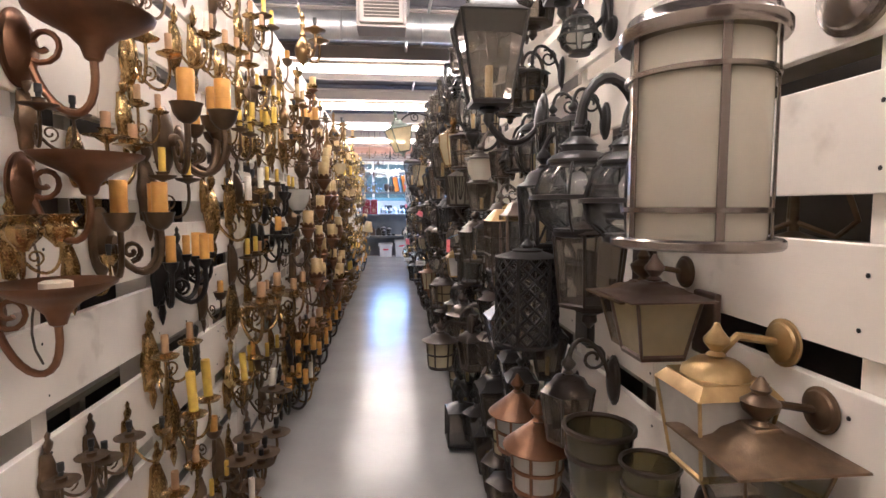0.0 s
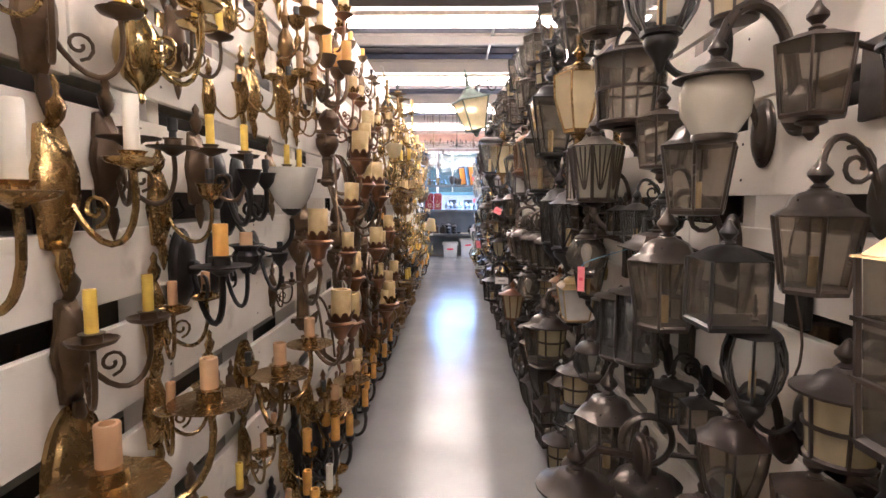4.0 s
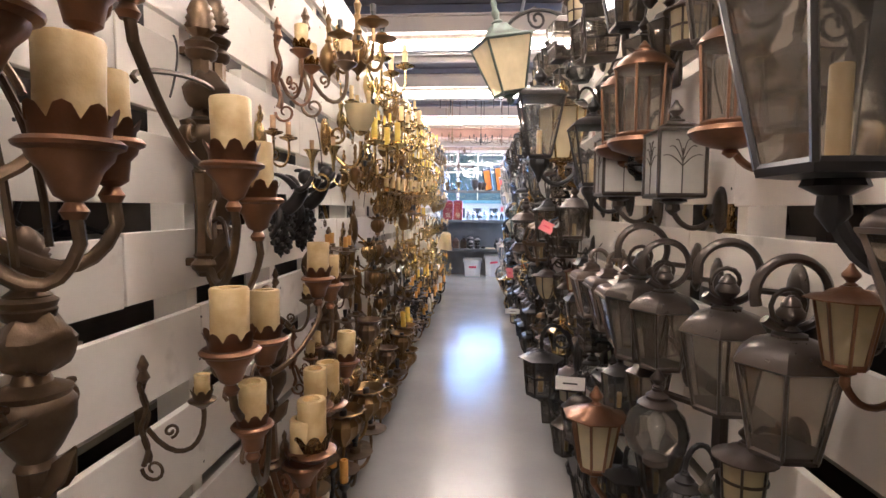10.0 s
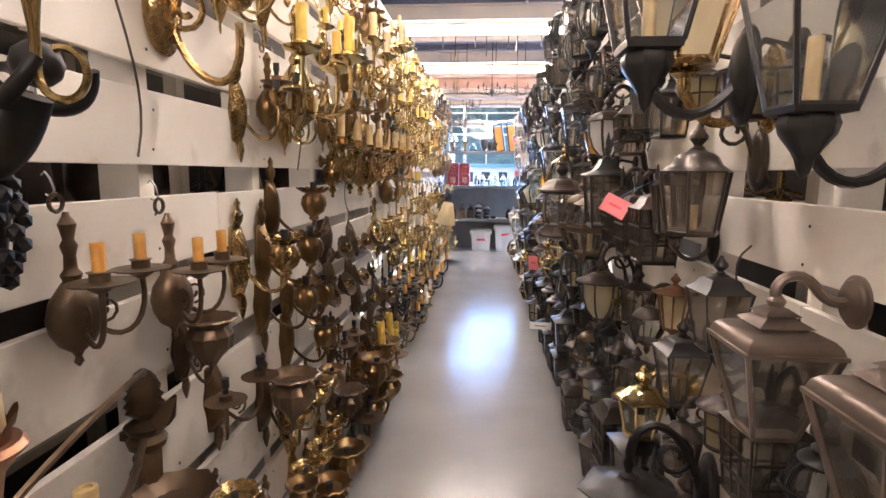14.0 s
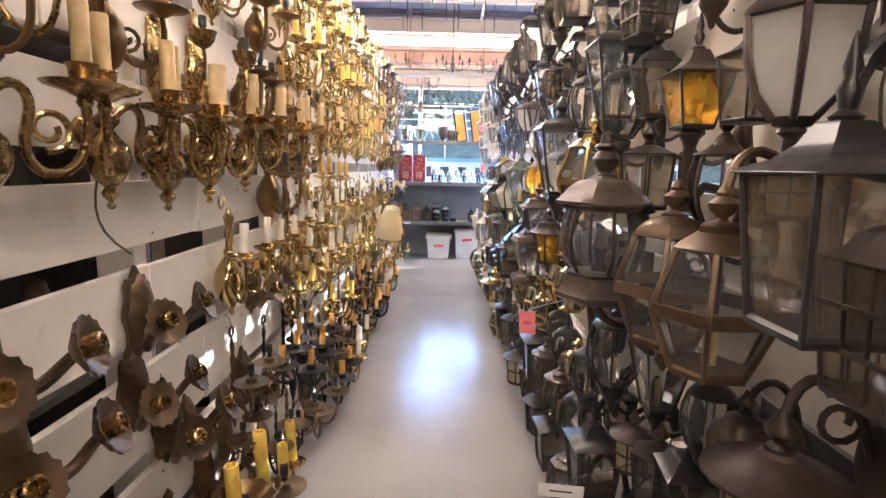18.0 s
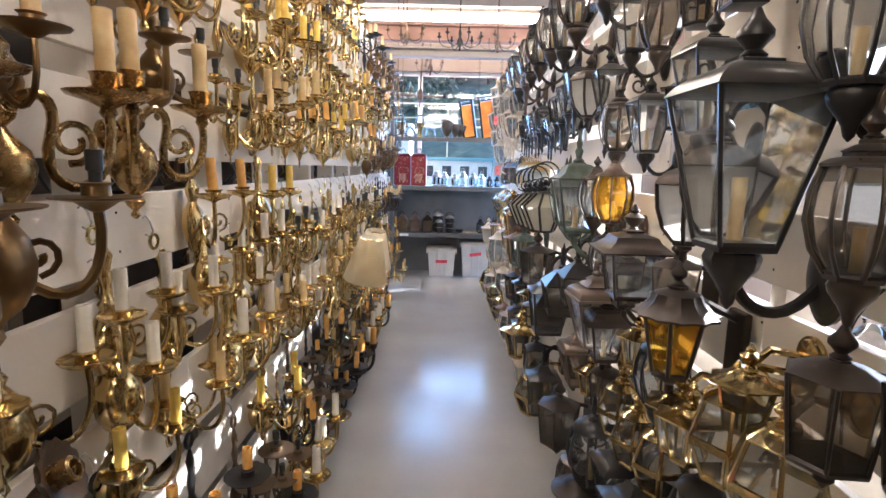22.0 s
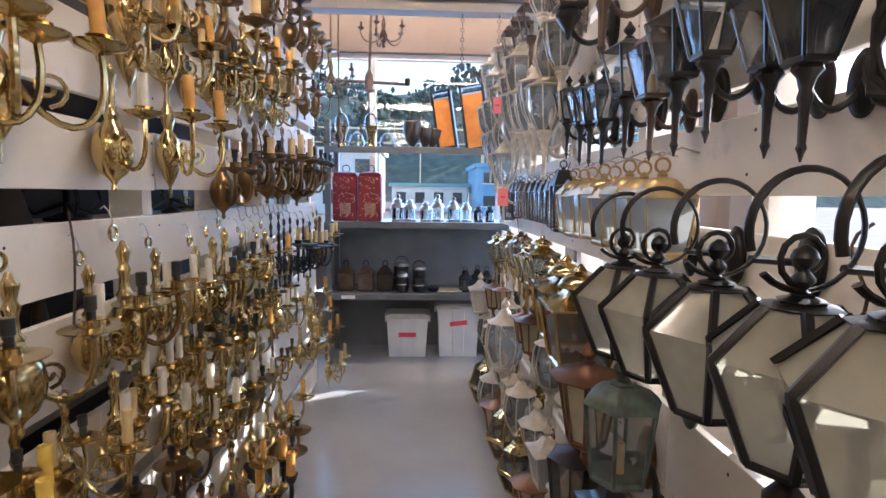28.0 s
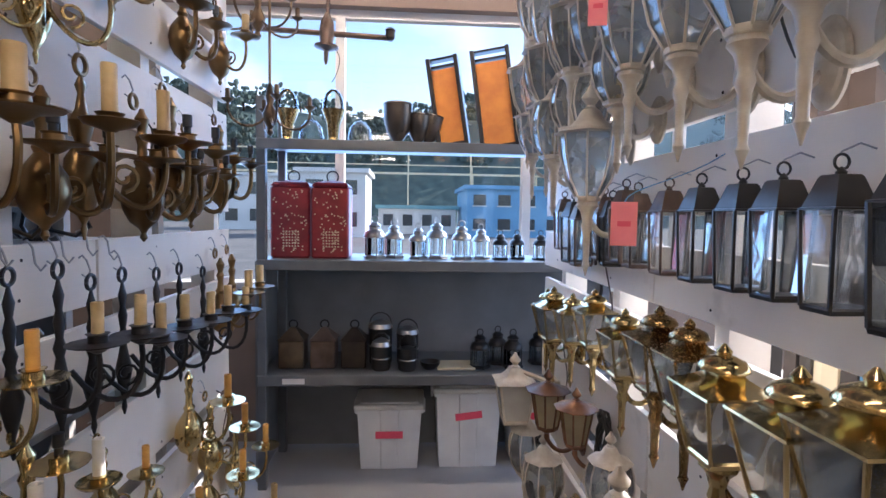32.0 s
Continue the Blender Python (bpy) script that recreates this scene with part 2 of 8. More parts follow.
M = {
    "white_board": board_material("white_board", (0.90, 0.85, 0.78), (0.82, 0.76, 0.68), (0.55, 0.49, 0.42)),
    "raw_board": material("raw_board", (0.55, 0.50, 0.43), 0.7, second=(0.36, 0.31, 0.26), scale=4, bump=0.3, fine=80, vary=0.1),
    "floor": material("floor_epoxy", (0.46, 0.45, 0.435), 0.17, second=(0.38, 0.37, 0.36), scale=1.6, bump=0.04, fine=9, spec=0.36, stain=0.6),
    "ceiling": material("ceiling_paint", (0.13, 0.126, 0.145), 0.8, second=(0.095, 0.09, 0.11), scale=2, bump=0.1, fine=40),
    "beam": material("beam_paint", (0.27, 0.25, 0.245), 0.7, second=(0.33, 0.29, 0.26), scale=3, bump=0.1, fine=50),
    "rust_beam": material("rust_beam", (0.42, 0.25, 0.19), 0.7, second=(0.3, 0.17, 0.13), scale=3, bump=0.1, fine=50),
    "plaster": material("plaster", (0.25, 0.195, 0.16), 0.8, second=(0.21, 0.16, 0.13), scale=2, bump=0.1, fine=40),
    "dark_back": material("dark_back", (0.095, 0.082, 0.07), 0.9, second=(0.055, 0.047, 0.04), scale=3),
    "shelf": material("shelf_steel", (0.16, 0.17, 0.18), 0.45, 0.2, second=(0.11, 0.115, 0.12), scale=5, bump=0.08),
    "panel": material("shelf_panel", (0.20, 0.21, 0.22), 0.55, 0.0, second=(0.14, 0.145, 0.15), scale=3, bump=0.08),
    "tote": material("tote_plastic", (0.78, 0.78, 0.78), 0.35, second=(0.68, 0.68, 0.69), scale=6),
    "tote_lid": material("tote_lid", (0.72, 0.70, 0.66), 0.35, second=(0.62, 0.6, 0.56), scale=6),
    "tape": material("red_tape", (0.85, 0.10, 0.16), 0.5, second=(0.78, 0.08, 0.14), scale=20),
    "pink": material("pink_paper", (0.95, 0.28, 0.30), 0.7, second=(0.9, 0.24, 0.27), scale=20),
    "white_paper": material("white_paper", (0.85, 0.84, 0.80), 0.7, second=(0.78, 0.77, 0.74), scale=20),
    "brass": material("brass", (0.70, 0.54, 0.265), 0.14, 0.98, second=(0.50, 0.375, 0.165), scale=8, bump=0.06, vary=0.18),
    "satin_brass": material("satin_brass", (0.58, 0.42, 0.21), 0.42, 0.9, second=(0.40, 0.28, 0.13), scale=14, bump=0.1, vary=0.1),
    "old_brass": material("old_brass", (0.46, 0.325, 0.145), 0.24, 0.95, second=(0.29, 0.185, 0.072), scale=7, bump=0.08, fine=120, vary=0.25),
    "dark_brass": material("dark_brass", (0.27, 0.175, 0.078), 0.30, 0.95, second=(0.17, 0.105, 0.048), scale=7, bump=0.08, fine=120, vary=0.2),
    "nickel": material("nickel", (0.33, 0.295, 0.265), 0.20, 0.95, second=(0.26, 0.225, 0.20), scale=5, bump=0.03, fine=90),
    "bronze": material("bronze", (0.19, 0.132, 0.080), 0.38, 0.75, second=(0.115, 0.078, 0.050), scale=14, bump=0.2, vary=0.3),
    "copper": material("copper", (0.29, 0.150, 0.082), 0.36, 0.85, second=(0.17, 0.092, 0.055), scale=9, bump=0.15, vary=0.15),
    "iron": material("iron", (0.026, 0.023, 0.022), 0.38, 0.4, second=(0.016, 0.014, 0.013), scale=12, bump=0.08, fine=80, vary=0.3),
    "black": material("black_paint", (0.016, 0.015, 0.015), 0.30, 0.1, second=(0.030, 0.027, 0.025), scale=8, bump=0.03, fine=70, vary=0.3),
    "pewter": material("pewter", (0.125, 0.104, 0.088), 0.28, 0.75, second=(0.085, 0.072, 0.062), scale=6, bump=0.04, fine=80, vary=0.2),
    "brown": material("brown_paint", (0.078, 0.058, 0.045), 0.38, 0.4, second=(0.034, 0.024, 0.019), scale=9, bump=0.05, fine=80, vary=0.3),
    "rust": material("rust_brown", (0.20, 0.14, 0.11), 0.40, 0.5, second=(0.10, 0.067, 0.052), scale=9, bump=0.06, fine=80, vary=0.2),
    "taupe": material("taupe_metal", (0.26, 0.205, 0.168), 0.33, 0.6, second=(0.15, 0.115, 0.092), scale=7, bump=0.03, fine=80, vary=0.15),
    "verdigris": material("verdigris", (0.12, 0.16, 0.13), 0.5, 0.3, second=(0.07, 0.08, 0.065), scale=25, bump=0.2, vary=0.2),
    "white_metal": material("white_metal", (0.64, 0.585, 0.49), 0.45, 0.0, second=(0.50, 0.43, 0.34), scale=25, bump=0.15, vary=0.1),
    "steel": material("brushed_steel", (0.44, 0.42, 0.40), 0.30, 0.95, second=(0.40, 0.38, 0.36), scale=3, fine=700),
    "galv": material("galvanised", (0.50, 0.50, 0.50), 0.4, 0.7, second=(0.38, 0.38, 0.39), scale=6),
    "amber_sleeve": material("amber_sleeve", (0.80, 0.44, 0.10), 0.45, second=(0.66, 0.32, 0.07), scale=30, bump=0.2, vary=0.15),
    "yellow_sleeve": material("yellow_sleeve", (0.85, 0.62, 0.10), 0.4, second=(0.7, 0.46, 0.08), scale=30, vary=0.1),
    "ivory_sleeve": material("ivory_sleeve", (0.68, 0.52, 0.27), 0.5, second=(0.52, 0.36, 0.16), scale=20, bump=0.15, vary=0.1),
    "white_sleeve": material("white_sleeve", (0.80, 0.76, 0.68), 0.4, second=(0.7, 0.64, 0.54), scale=20, vary=0.1),
    "rose_sleeve": material("rose_sleeve", (0.58, 0.37, 0.20), 0.5, second=(0.46, 0.27, 0.14), scale=20, vary=0.1),
    "black_socket": material("black_socket", (0.02, 0.02, 0.02), 0.35, second=(0.03, 0.03, 0.03), scale=20),
    "porcelain": material("porcelain", (0.78, 0.73, 0.62), 0.3, second=(0.6, 0.52, 0.4), scale=30),
    "cord": material("cord", (0.03, 0.028, 0.026), 0.5, second=(0.05, 0.045, 0.04), scale=30),
    "brown_cord": material("brown_cord", (0.09, 0.06, 0.04), 0.5, second=(0.06, 0.04, 0.03), scale=30),
    "shade_cloth": material("shade_cloth", (0.90, 0.83, 0.69), 0.8, second=(0.84, 0.75, 0.58), scale=14, bump=0.2, fine=400),
    "red_tin": material("red_tin", (0.30, 0.022, 0.028), 0.4, 0.2, second=(0.2, 0.014, 0.02), scale=12, bump=0.1),
    "orange_panel": material("orange_panel", (0.75, 0.28, 0.04), 0.45, second=(0.6, 0.19, 0.03), scale=9),
    "teal": material("teal_glaze", (0.05, 0.45, 0.45), 0.3, second=(0.03, 0.3, 0.33), scale=9),
    "clear_glass": glass("clear_glass", (0.93, 0.95, 0.95)),
    "bevel_glass": glass("bevel_glass", (0.86, 0.87, 0.86), (0.60, 0.60, 0.58), 0.10, 0.04),
    "dusty_glass": glass("dusty_glass", (0.80, 0.78, 0.72), (0.72, 0.67, 0.52), 0.62, 0.08),
    "tulip_glass": glass("tulip_glass", (0.90, 0.93, 0.94), (0.60, 0.63, 0.63), 0.36, 0.04),
    "smoky_glass": glass("smoky_glass", (0.78, 0.74, 0.69), (0.30, 0.27, 0.22), 0.26, 0.05),
    "frosted_glass": glass("frosted_glass", (0.9, 0.9, 0.9), (0.80, 0.77, 0.70), 0.82, 0.2),
    "milk_glass": glass("milk_glass", (0.9, 0.9, 0.9), (0.74, 0.68, 0.56), 0.97, 0.12, 0.95),
    "olive_glass": glass("olive_glass", (0.62, 0.58, 0.42), (0.28, 0.25, 0.15), 0.35, 0.08),
    "cream_glass": glass("cream_glass", (0.9, 0.85, 0.7), (0.78, 0.66, 0.42), 0.8, 0.15),
    "amber_glass": glass("amber_glass", (1.0, 0.72, 0.20), (0.88, 0.52, 0.06), 0.34, 0.05),
    "hazy_glass": glass("hazy_glass", (0.92, 0.93, 0.93), (0.66, 0.66, 0.64), 0.36, 0.05),
    "grey_pane": glass("grey_pane", (0.85, 0.88, 0.88), (0.50, 0.51, 0.48), 0.74, 0.12),
    "window_glass": glass("window_glass", (0.97, 0.98, 0.98)),
    "tube": glow("lamp_tube", (1.0, 0.81, 0.60), 13.5),
    # leaf green with the blue-grey haze of distance mixed into its colour
    "hazy_foliage": material("hazy_foliage", (0.11, 0.145, 0.125), 0.9, second=(0.075, 0.10, 0.09), scale=0.6, fine=3, vary=0.2, spec=0.08),
    "render_white": material("render_white", (0.75, 0.74, 0.72), 0.8, second=(0.65, 0.64, 0.62), scale=0.6, fine=5),
    "blue_sheet": material("blue_sheet", (0.18, 0.40, 0.62), 0.5, second=(0.14, 0.33, 0.54), scale=0.8, fine=6),
    "roof_teal": material("roof_teal", (0.22, 0.42, 0.45), 0.6, second=(0.18, 0.35, 0.38), scale=0.8, fine=6),
    "yard": material("yard", (0.16, 0.15, 0.14), 0.9, second=(0.11, 0.105, 0.10), scale=0.8, fine=8),
    "dark_glass": material("dark_window", (0.03, 0.04, 0.05), 0.1, second=(0.05, 0.06, 0.07), scale=1),
    "cream_strip": material("cream_strip", (0.75, 0.68, 0.48), 0.7, second=(0.6, 0.5, 0.32), scale=3),
}

# ---------------------------------------------------------------- mesh helpers


def part(name, bm, mat, parent=None, label="", smooth=True):
    """Links a bmesh as one mesh object under a thing or a part."""
    me = bpy.data.meshes.new(name)
    if smooth:
        for f in bm.faces:
            f.smooth = True
    bm.to_mesh(me)
    bm.free()
    if smooth:
        me.set_sharp_from_angle(angle=radians(38))
    me.materials.append(M[mat])
    ob = new(name, me)
    ob.parent = parent
    if label:
        ob["label"] = label
    return ob


def box(size, at=(0, 0, 0), bevel=0.0, bm=None, turn=None):
    bm = bm or bmesh.new()
    m = Matrix.Translation(at) @ (turn or Matrix()) @ Matrix.Diagonal((*size, 1))
    made = bmesh.ops.create_cube(bm, size=1, matrix=m)
    if bevel:
        vs = set(made["verts"])
        es = [e for e in bm.edges if e.verts[0] in vs]
        bmesh.ops.bevel(bm, geom=es, offset=bevel, segments=1, affect="EDGES")
    return bm


def lathe(profile, n=14, at=(0, 0, 0), bm=None, turn=0.0, squash=1.0, m=None, hoop=False):
    """Turns (radius, height) pairs about z with n sides; n of 4 to 8 gives a faceted body. Ends are closed, or joined into a hoop."""
    bm = bm or bmesh.new()
    k = 1 / math.cos(math.pi / n) if n <= 8 else 1.0
    rings = []
    for r, z in profile:
        ring = []
        for i in range(n):
            a = turn + 2 * math.pi * (i + 0.5) / n
            p = Vector((r * k * math.cos(a), r * k * math.sin(a) * squash, z))
            ring.append(bm.verts.new((m @ p if m else p) + Vector(at)))
        rings.append(ring)
    for a, b in zip(rings, rings[1:] + rings[:1] if hoop else rings[1:]):
        for i in range(n):
            j = (i + 1) % n
            bm.faces.new((a[i], a[j], b[j], b[i]))
    if not hoop:
        bm.faces.new(rings[0][::-1])
        bm.faces.new(rings[-1])
    return bm


def tube(points, r, n=7, bm=None, taper=1.0, flat=1.0):
    """A round bar along a line of points, thinner towards its end by taper."""
    bm = bm or bmesh.new()
    pts = [Vector(p) for p in points]
    rings, side = [], None
    for i, p in enumerate(pts):
        d = (pts[min(i + 1, len(pts) - 1)] - pts[max(i - 1, 0)]).normalized()
        if side is None:
            side = d.orthogonal().normalized()
        side = (side - d * side.dot(d)).normalized()
        up = d.cross(side)
        rr = r * (1 + (taper - 1) * i / (len(pts) - 1))
        rings.append([bm.verts.new(p + (side * math.cos(2 * math.pi * k / n) + up * flat * math.sin(2 * math.pi * k / n)) * rr) for k in range(n)])
    for a, b in zip(rings, rings[1:]):
        for k in range(n):
            j = (k + 1) % n
            bm.faces.new((a[k], a[j], b[j], b[k]))
    bm.faces.new(rings[0][::-1])
    bm.faces.new(rings[-1])
    return bm


def bez(p0, p1, p2, p3, n=9):
    p0, p1, p2, p3 = (Vector(p) for p in (p0, p1, p2, p3))
    return [p0 * (1 - t) ** 3 + p1 * 3 * t * (1 - t) ** 2 + p2 * 3 * t * t * (1 - t) + p3 * t ** 3 for t in (i / n for i in range(n + 1))]


def scroll(centre, r0, r1, a0, turns, n=16):
    """A flat spiral in the y-z plane from radius r0 to r1, starting at a0 degrees."""
    out = []
    for i in range(n + 1):
        t = i / n
        a, r = radians(a0 + 360 * turns * t), r0 + (r1 - r0) * t
        out.append(Vector((centre[0], centre[1] + r * math.cos(a), centre[2] + r * math.sin(a))))
    return out


def ring(at, r, thick, axis="x", n=14):
    pts = []
    for i in range(n + 1):
        a = 2 * math.pi * i / n
        c, s = r * math.cos(a), r * math.sin(a)
        pts.append(Vector(at) + Vector((0, c, s) if axis == "x" else (c, 0, s) if axis == "y" else (c, s, 0)))
    return tube(pts, thick, 6)


def crown(r0, r1, h, teeth=8, thick=0.002):
    """A flared cup with a toothed rim."""
    bm = bmesh.new()
    n = teeth * 4
    low, mid, top, inn = [], [], [], []
    for i in range(n):
        a = 2 * math.pi * i / n
        c, s = math.cos(a), math.sin(a)
        k = (0.0, 0.8, 1.0, 0.8)[i % 4]
        low.append(bm.verts.new((r0 * c, r0 * s, 0)))
        mid.append(bm.verts.new((r1 * 0.93 * c, r1 * 0.93 * s, h * 0.5)))
        top.append(bm.verts.new((r1 * (1 + 0.12 * k) * c, r1 * (1 + 0.12 * k) * s, h * (0.55 + 0.45 * k))))
        inn.append(bm.verts.new(((r0 - thick) * c, (r0 - thick) * s, thick)))
    for a, b in ((low, mid), (mid, top)):
        for i in range(n):
            j = (i + 1) % n
            bm.faces.new((a[i], a[j], b[j], b[i]))
    bm.faces.new(inn)
    bmesh.ops.solidify(bm, geom=bm.faces[:], thickness=thick)
    return bm


# ---------------------------------------------------------------- the aisle's structure
LEFT, RIGHT, END, CEIL = -0.74, 0.64, 15.2, 3.42
FLOOR = tagged(part("floor", box((5.6, 19.2, 0.1), (0, 6.0, -0.05)), "floor", smooth=False), "pale grey glossy sealed concrete floor", "floor", kind="structure")
tagged(part("ceiling", box((5.6, 19.2, 0.1), (0, 6.0, CEIL + 0.05)), "ceiling", smooth=False), "grey painted metal deck ceiling", "ceiling", kind="structure")


def outer_wall(name, size, at, mat="plaster"):
    tagged(part(name, box(size, at), mat, smooth=False), "plain painted wall closing the shop", "wall", kind="structure")


outer_wall("wall_west", (0.2, 19.4, CEIL), (-2.9, 6.0, CEIL / 2))
outer_wall("wall_south", (5.6, 0.2, CEIL), (0, -3.5, CEIL / 2))
# the east wall is a glazed shop front towards the end of the aisle
outer_wall("wall_east", (0.2, 13.6, CEIL), (2.9, 3.2, CEIL / 2))
outer_wall("wall_east_sill", (0.2, 5.0, 0.5), (2.9, 12.5, 0.25))
outer_wall("wall_east_head", (0.2, 5.0, 0.3), (2.9, 12.5, CEIL - 0.15))
outer_wall("wall_east_end", (0.2, 0.7, CEIL), (2.9, 15.35, CEIL / 2))
WIN_L, WIN_R, WIN_B, WIN_T = -1.6, 2.6, 0.95, 2.65
outer_wall("wall_north_low", (5.6, 0.2, WIN_B), (0, END + 0.1, WIN_B / 2))
outer_wall("wall_north_head", (5.6, 0.2, CEIL - WIN_T), (0, END + 0.1, (CEIL + WIN_T) / 2))
outer_wall("wall_north_west", (1.2, 0.2, WIN_T - WIN_B), (-2.2, END + 0.1, (WIN_T + WIN_B) / 2))
outer_wall("wall_north_east", (0.2, 0.2, WIN_T - WIN_B), (2.7, END + 0.1, (WIN_T + WIN_B) / 2))


def window_unit(name, x0, x1, z0, z1, posts):
    win = tagged(new(name), "large shop window in a white frame", "window", kind="structure")
    w, h = x1 - x0, z1 - z0
    fr = part("window_frame", box((w, 0.06, 0.05), ((x0 + x1) / 2, END + 0.1, z1 - 0.025)), "render_white", win, smooth=False)
    part("window_sill", box((w, 0.16, 0.04), ((x0 + x1) / 2, END + 0.06, z0 + 0.02)), "render_white", win, smooth=False)
    edges = [x0] + posts + [x1]
    for p in edges:
        part("mullion", box((0.055, 0.07, h - 0.1), (p, END + 0.1, (z0 + z1) / 2)), "render_white", fr, smooth=False)
    for a, b in zip(edges, edges[1:]):
        pane = part("pane", box((b - a - 0.05, 0.006, h - 0.1), ((a + b) / 2, END + 0.11, (z0 + z1) / 2)), "window_glass", win, smooth=False)
        pane.visible_shadow = False


window_unit("window_1", WIN_L, WIN_R, WIN_B, WIN_T, [-0.42, 0.75, 1.75])

# ceiling: ducts, beams and lamps
def beam(y, z, h=0.14, w=0.10, mat="beam", label="painted steel ceiling beam across the aisle"):
    bm = box((5.4, w, 0.02), (0, y, z + h / 2 - 0.01))
    box((5.4, w, 0.02), (0, y, z - h / 2 + 0.01), bm=bm)
    box((5.4, 0.016, h - 0.04), (0, y, z), bm=bm)
    tagged(part("beam", bm, mat, smooth=False), label, "beam", group="ceiling beams", kind="structure")


def tube_lamp(y, z, x=0.0, length=1.22):
    lamp = tagged(new("fluorescent_lamp"), "white batten ceiling lamp with a lit fluorescent tube", "ceiling lamp", group="ceiling tubes")
    lamp.location = (x, y, z)
    part("housing", box((length, 0.10, 0.05), (0, 0, 0.03), 0.006), "white_metal", lamp, smooth=False)
    m = Matrix.Rotation(radians(90), 4, "Y")
    part("tube", lathe([(0.045, -length / 2 + 0.03), (0.045, length / 2 - 0.03)], 16, (0, 0, -0.042), m=m), "tube", lamp, "glowing warm white tube")
    for s in (-1, 1):
        part("lamp_holder", box((0.02, 0.03, 0.05), (s * (length / 2 - 0.02), 0, -0.01), 0.003), "white_sleeve", lamp, smooth=False)
        part("hanger", tube([(s * length * 0.35, 0, 0.05), (s * length * 0.35, 0, CEIL - z)], 0.003, 5), "galv", lamp)


for y in (-0.75, 1.80, 4.35, 6.90, 9.45, 11.88, 14.35):
    tube_lamp(y, 3.14, 0.25, 3.6)
    beam(y - 0.14, 3.27, 0.18)
for y in (0.5, 3.1, 5.6, 8.2, 10.7, 13.1):
    beam(y, CEIL - 0.10, 0.12, 0.08)
beam(13.86, 2.81, 0.17, 0.12, "rust_beam", "red-brown painted beam across the aisle")
beam(13.9, 2.62, 0.10, 0.12)

# air duct with a grille near the entrance
duct = tagged(new("air_duct"), "grey sheet metal air duct with a dark grille", "air duct")
part("duct_body", lathe([(0.14, -2.5), (0.14, 2.5)], 24, (0, 5.62, 3.21), m=Matrix.Rotation(radians(90), 4, "Y")), "galv", duct)
for x in (-1.2, -0.45, 0.35, 1.1):
    part("seam", lathe([(0.141, x - 0.012), (0.146, x), (0.141, x + 0.012)], 24, (0, 5.62, 3.21), m=Matrix.Rotation(radians(90), 4, "Y")), "galv", duct)
grille = part("grille_frame", box((0.40, 0.05, 0.30), (-0.05, 5.07, 3.22), 0.008), "beam", duct, smooth=False)
part("grille_opening", box((0.32, 0.03, 0.22), (-0.05, 5.05, 3.22)), "dark_back", grille, smooth=False)
for i in range(7):
    part("slat", box((0.32, 0.012, 0.004), (-0.05, 5.034, 3.13 + i * 0.03), turn=Matrix.Rotation(radians(35), 4, "X")), "beam", grille, smooth=False)
part("riser", box((0.46, 0.30, 0.36), (-0.05, 5.26, 3.23), 0.006), "beam", duct, smooth=False)
conduit = tagged(part("conduit", tube([(0.42, -1, 3.36), (0.42, 14.5, 3.36)], 0.016, 8), "galv"), "thin galvanised conduit along the ceiling", "conduit", kind="structure")
tagged(part("conduit", tube([(0.16, 3.6, 3.30), (0.24, 7.4, 3.30)], 0.02, 8), "galv"), "short galvanised conduit under the ceiling", "conduit", kind="structure")
tagged(part("conduit", tube([(-2.5, 10.4, 3.28), (2.5, 10.4, 3.28)], 0.015, 8), "galv"), "galvanised conduit across the ceiling", "conduit", kind="structure")
for i in range(10):
    tagged(part("ceiling_rod", tube([(-0.6 + 0.14 * i, 12.3 + 0.45 * (i % 3), CEIL), (-0.6 + 0.14 * i, 12.3 + 0.45 * (i % 3), 2.98)], 0.006, 6), "iron"), "thin black rod hanging from the ceiling", "rod", group="ceiling rods")
# corrugation of the metal deck
deck = bmesh.new()
for i in range(60):
    box((5.4, 0.05, 0.012), (0, -2.8 + i * 0.3, CEIL - 0.006), bm=deck)
tagged(part("deck_rib", deck, "ceiling", smooth=False), "grey ribs of the metal deck", "ceiling", kind="structure")


# ---------------------------------------------------------------- slatted board walls
ROWS_Z = [(0.03, 0.19), (0.24, 0.42), (0.47, 0.64), (0.69, 0.90), (0.965, 1.145), (1.195, 1.345), (1.415, 1.57), (1.625, 1.80), (1.85, 2.03), (2.08, 2.27), (2.32, 2.52)]


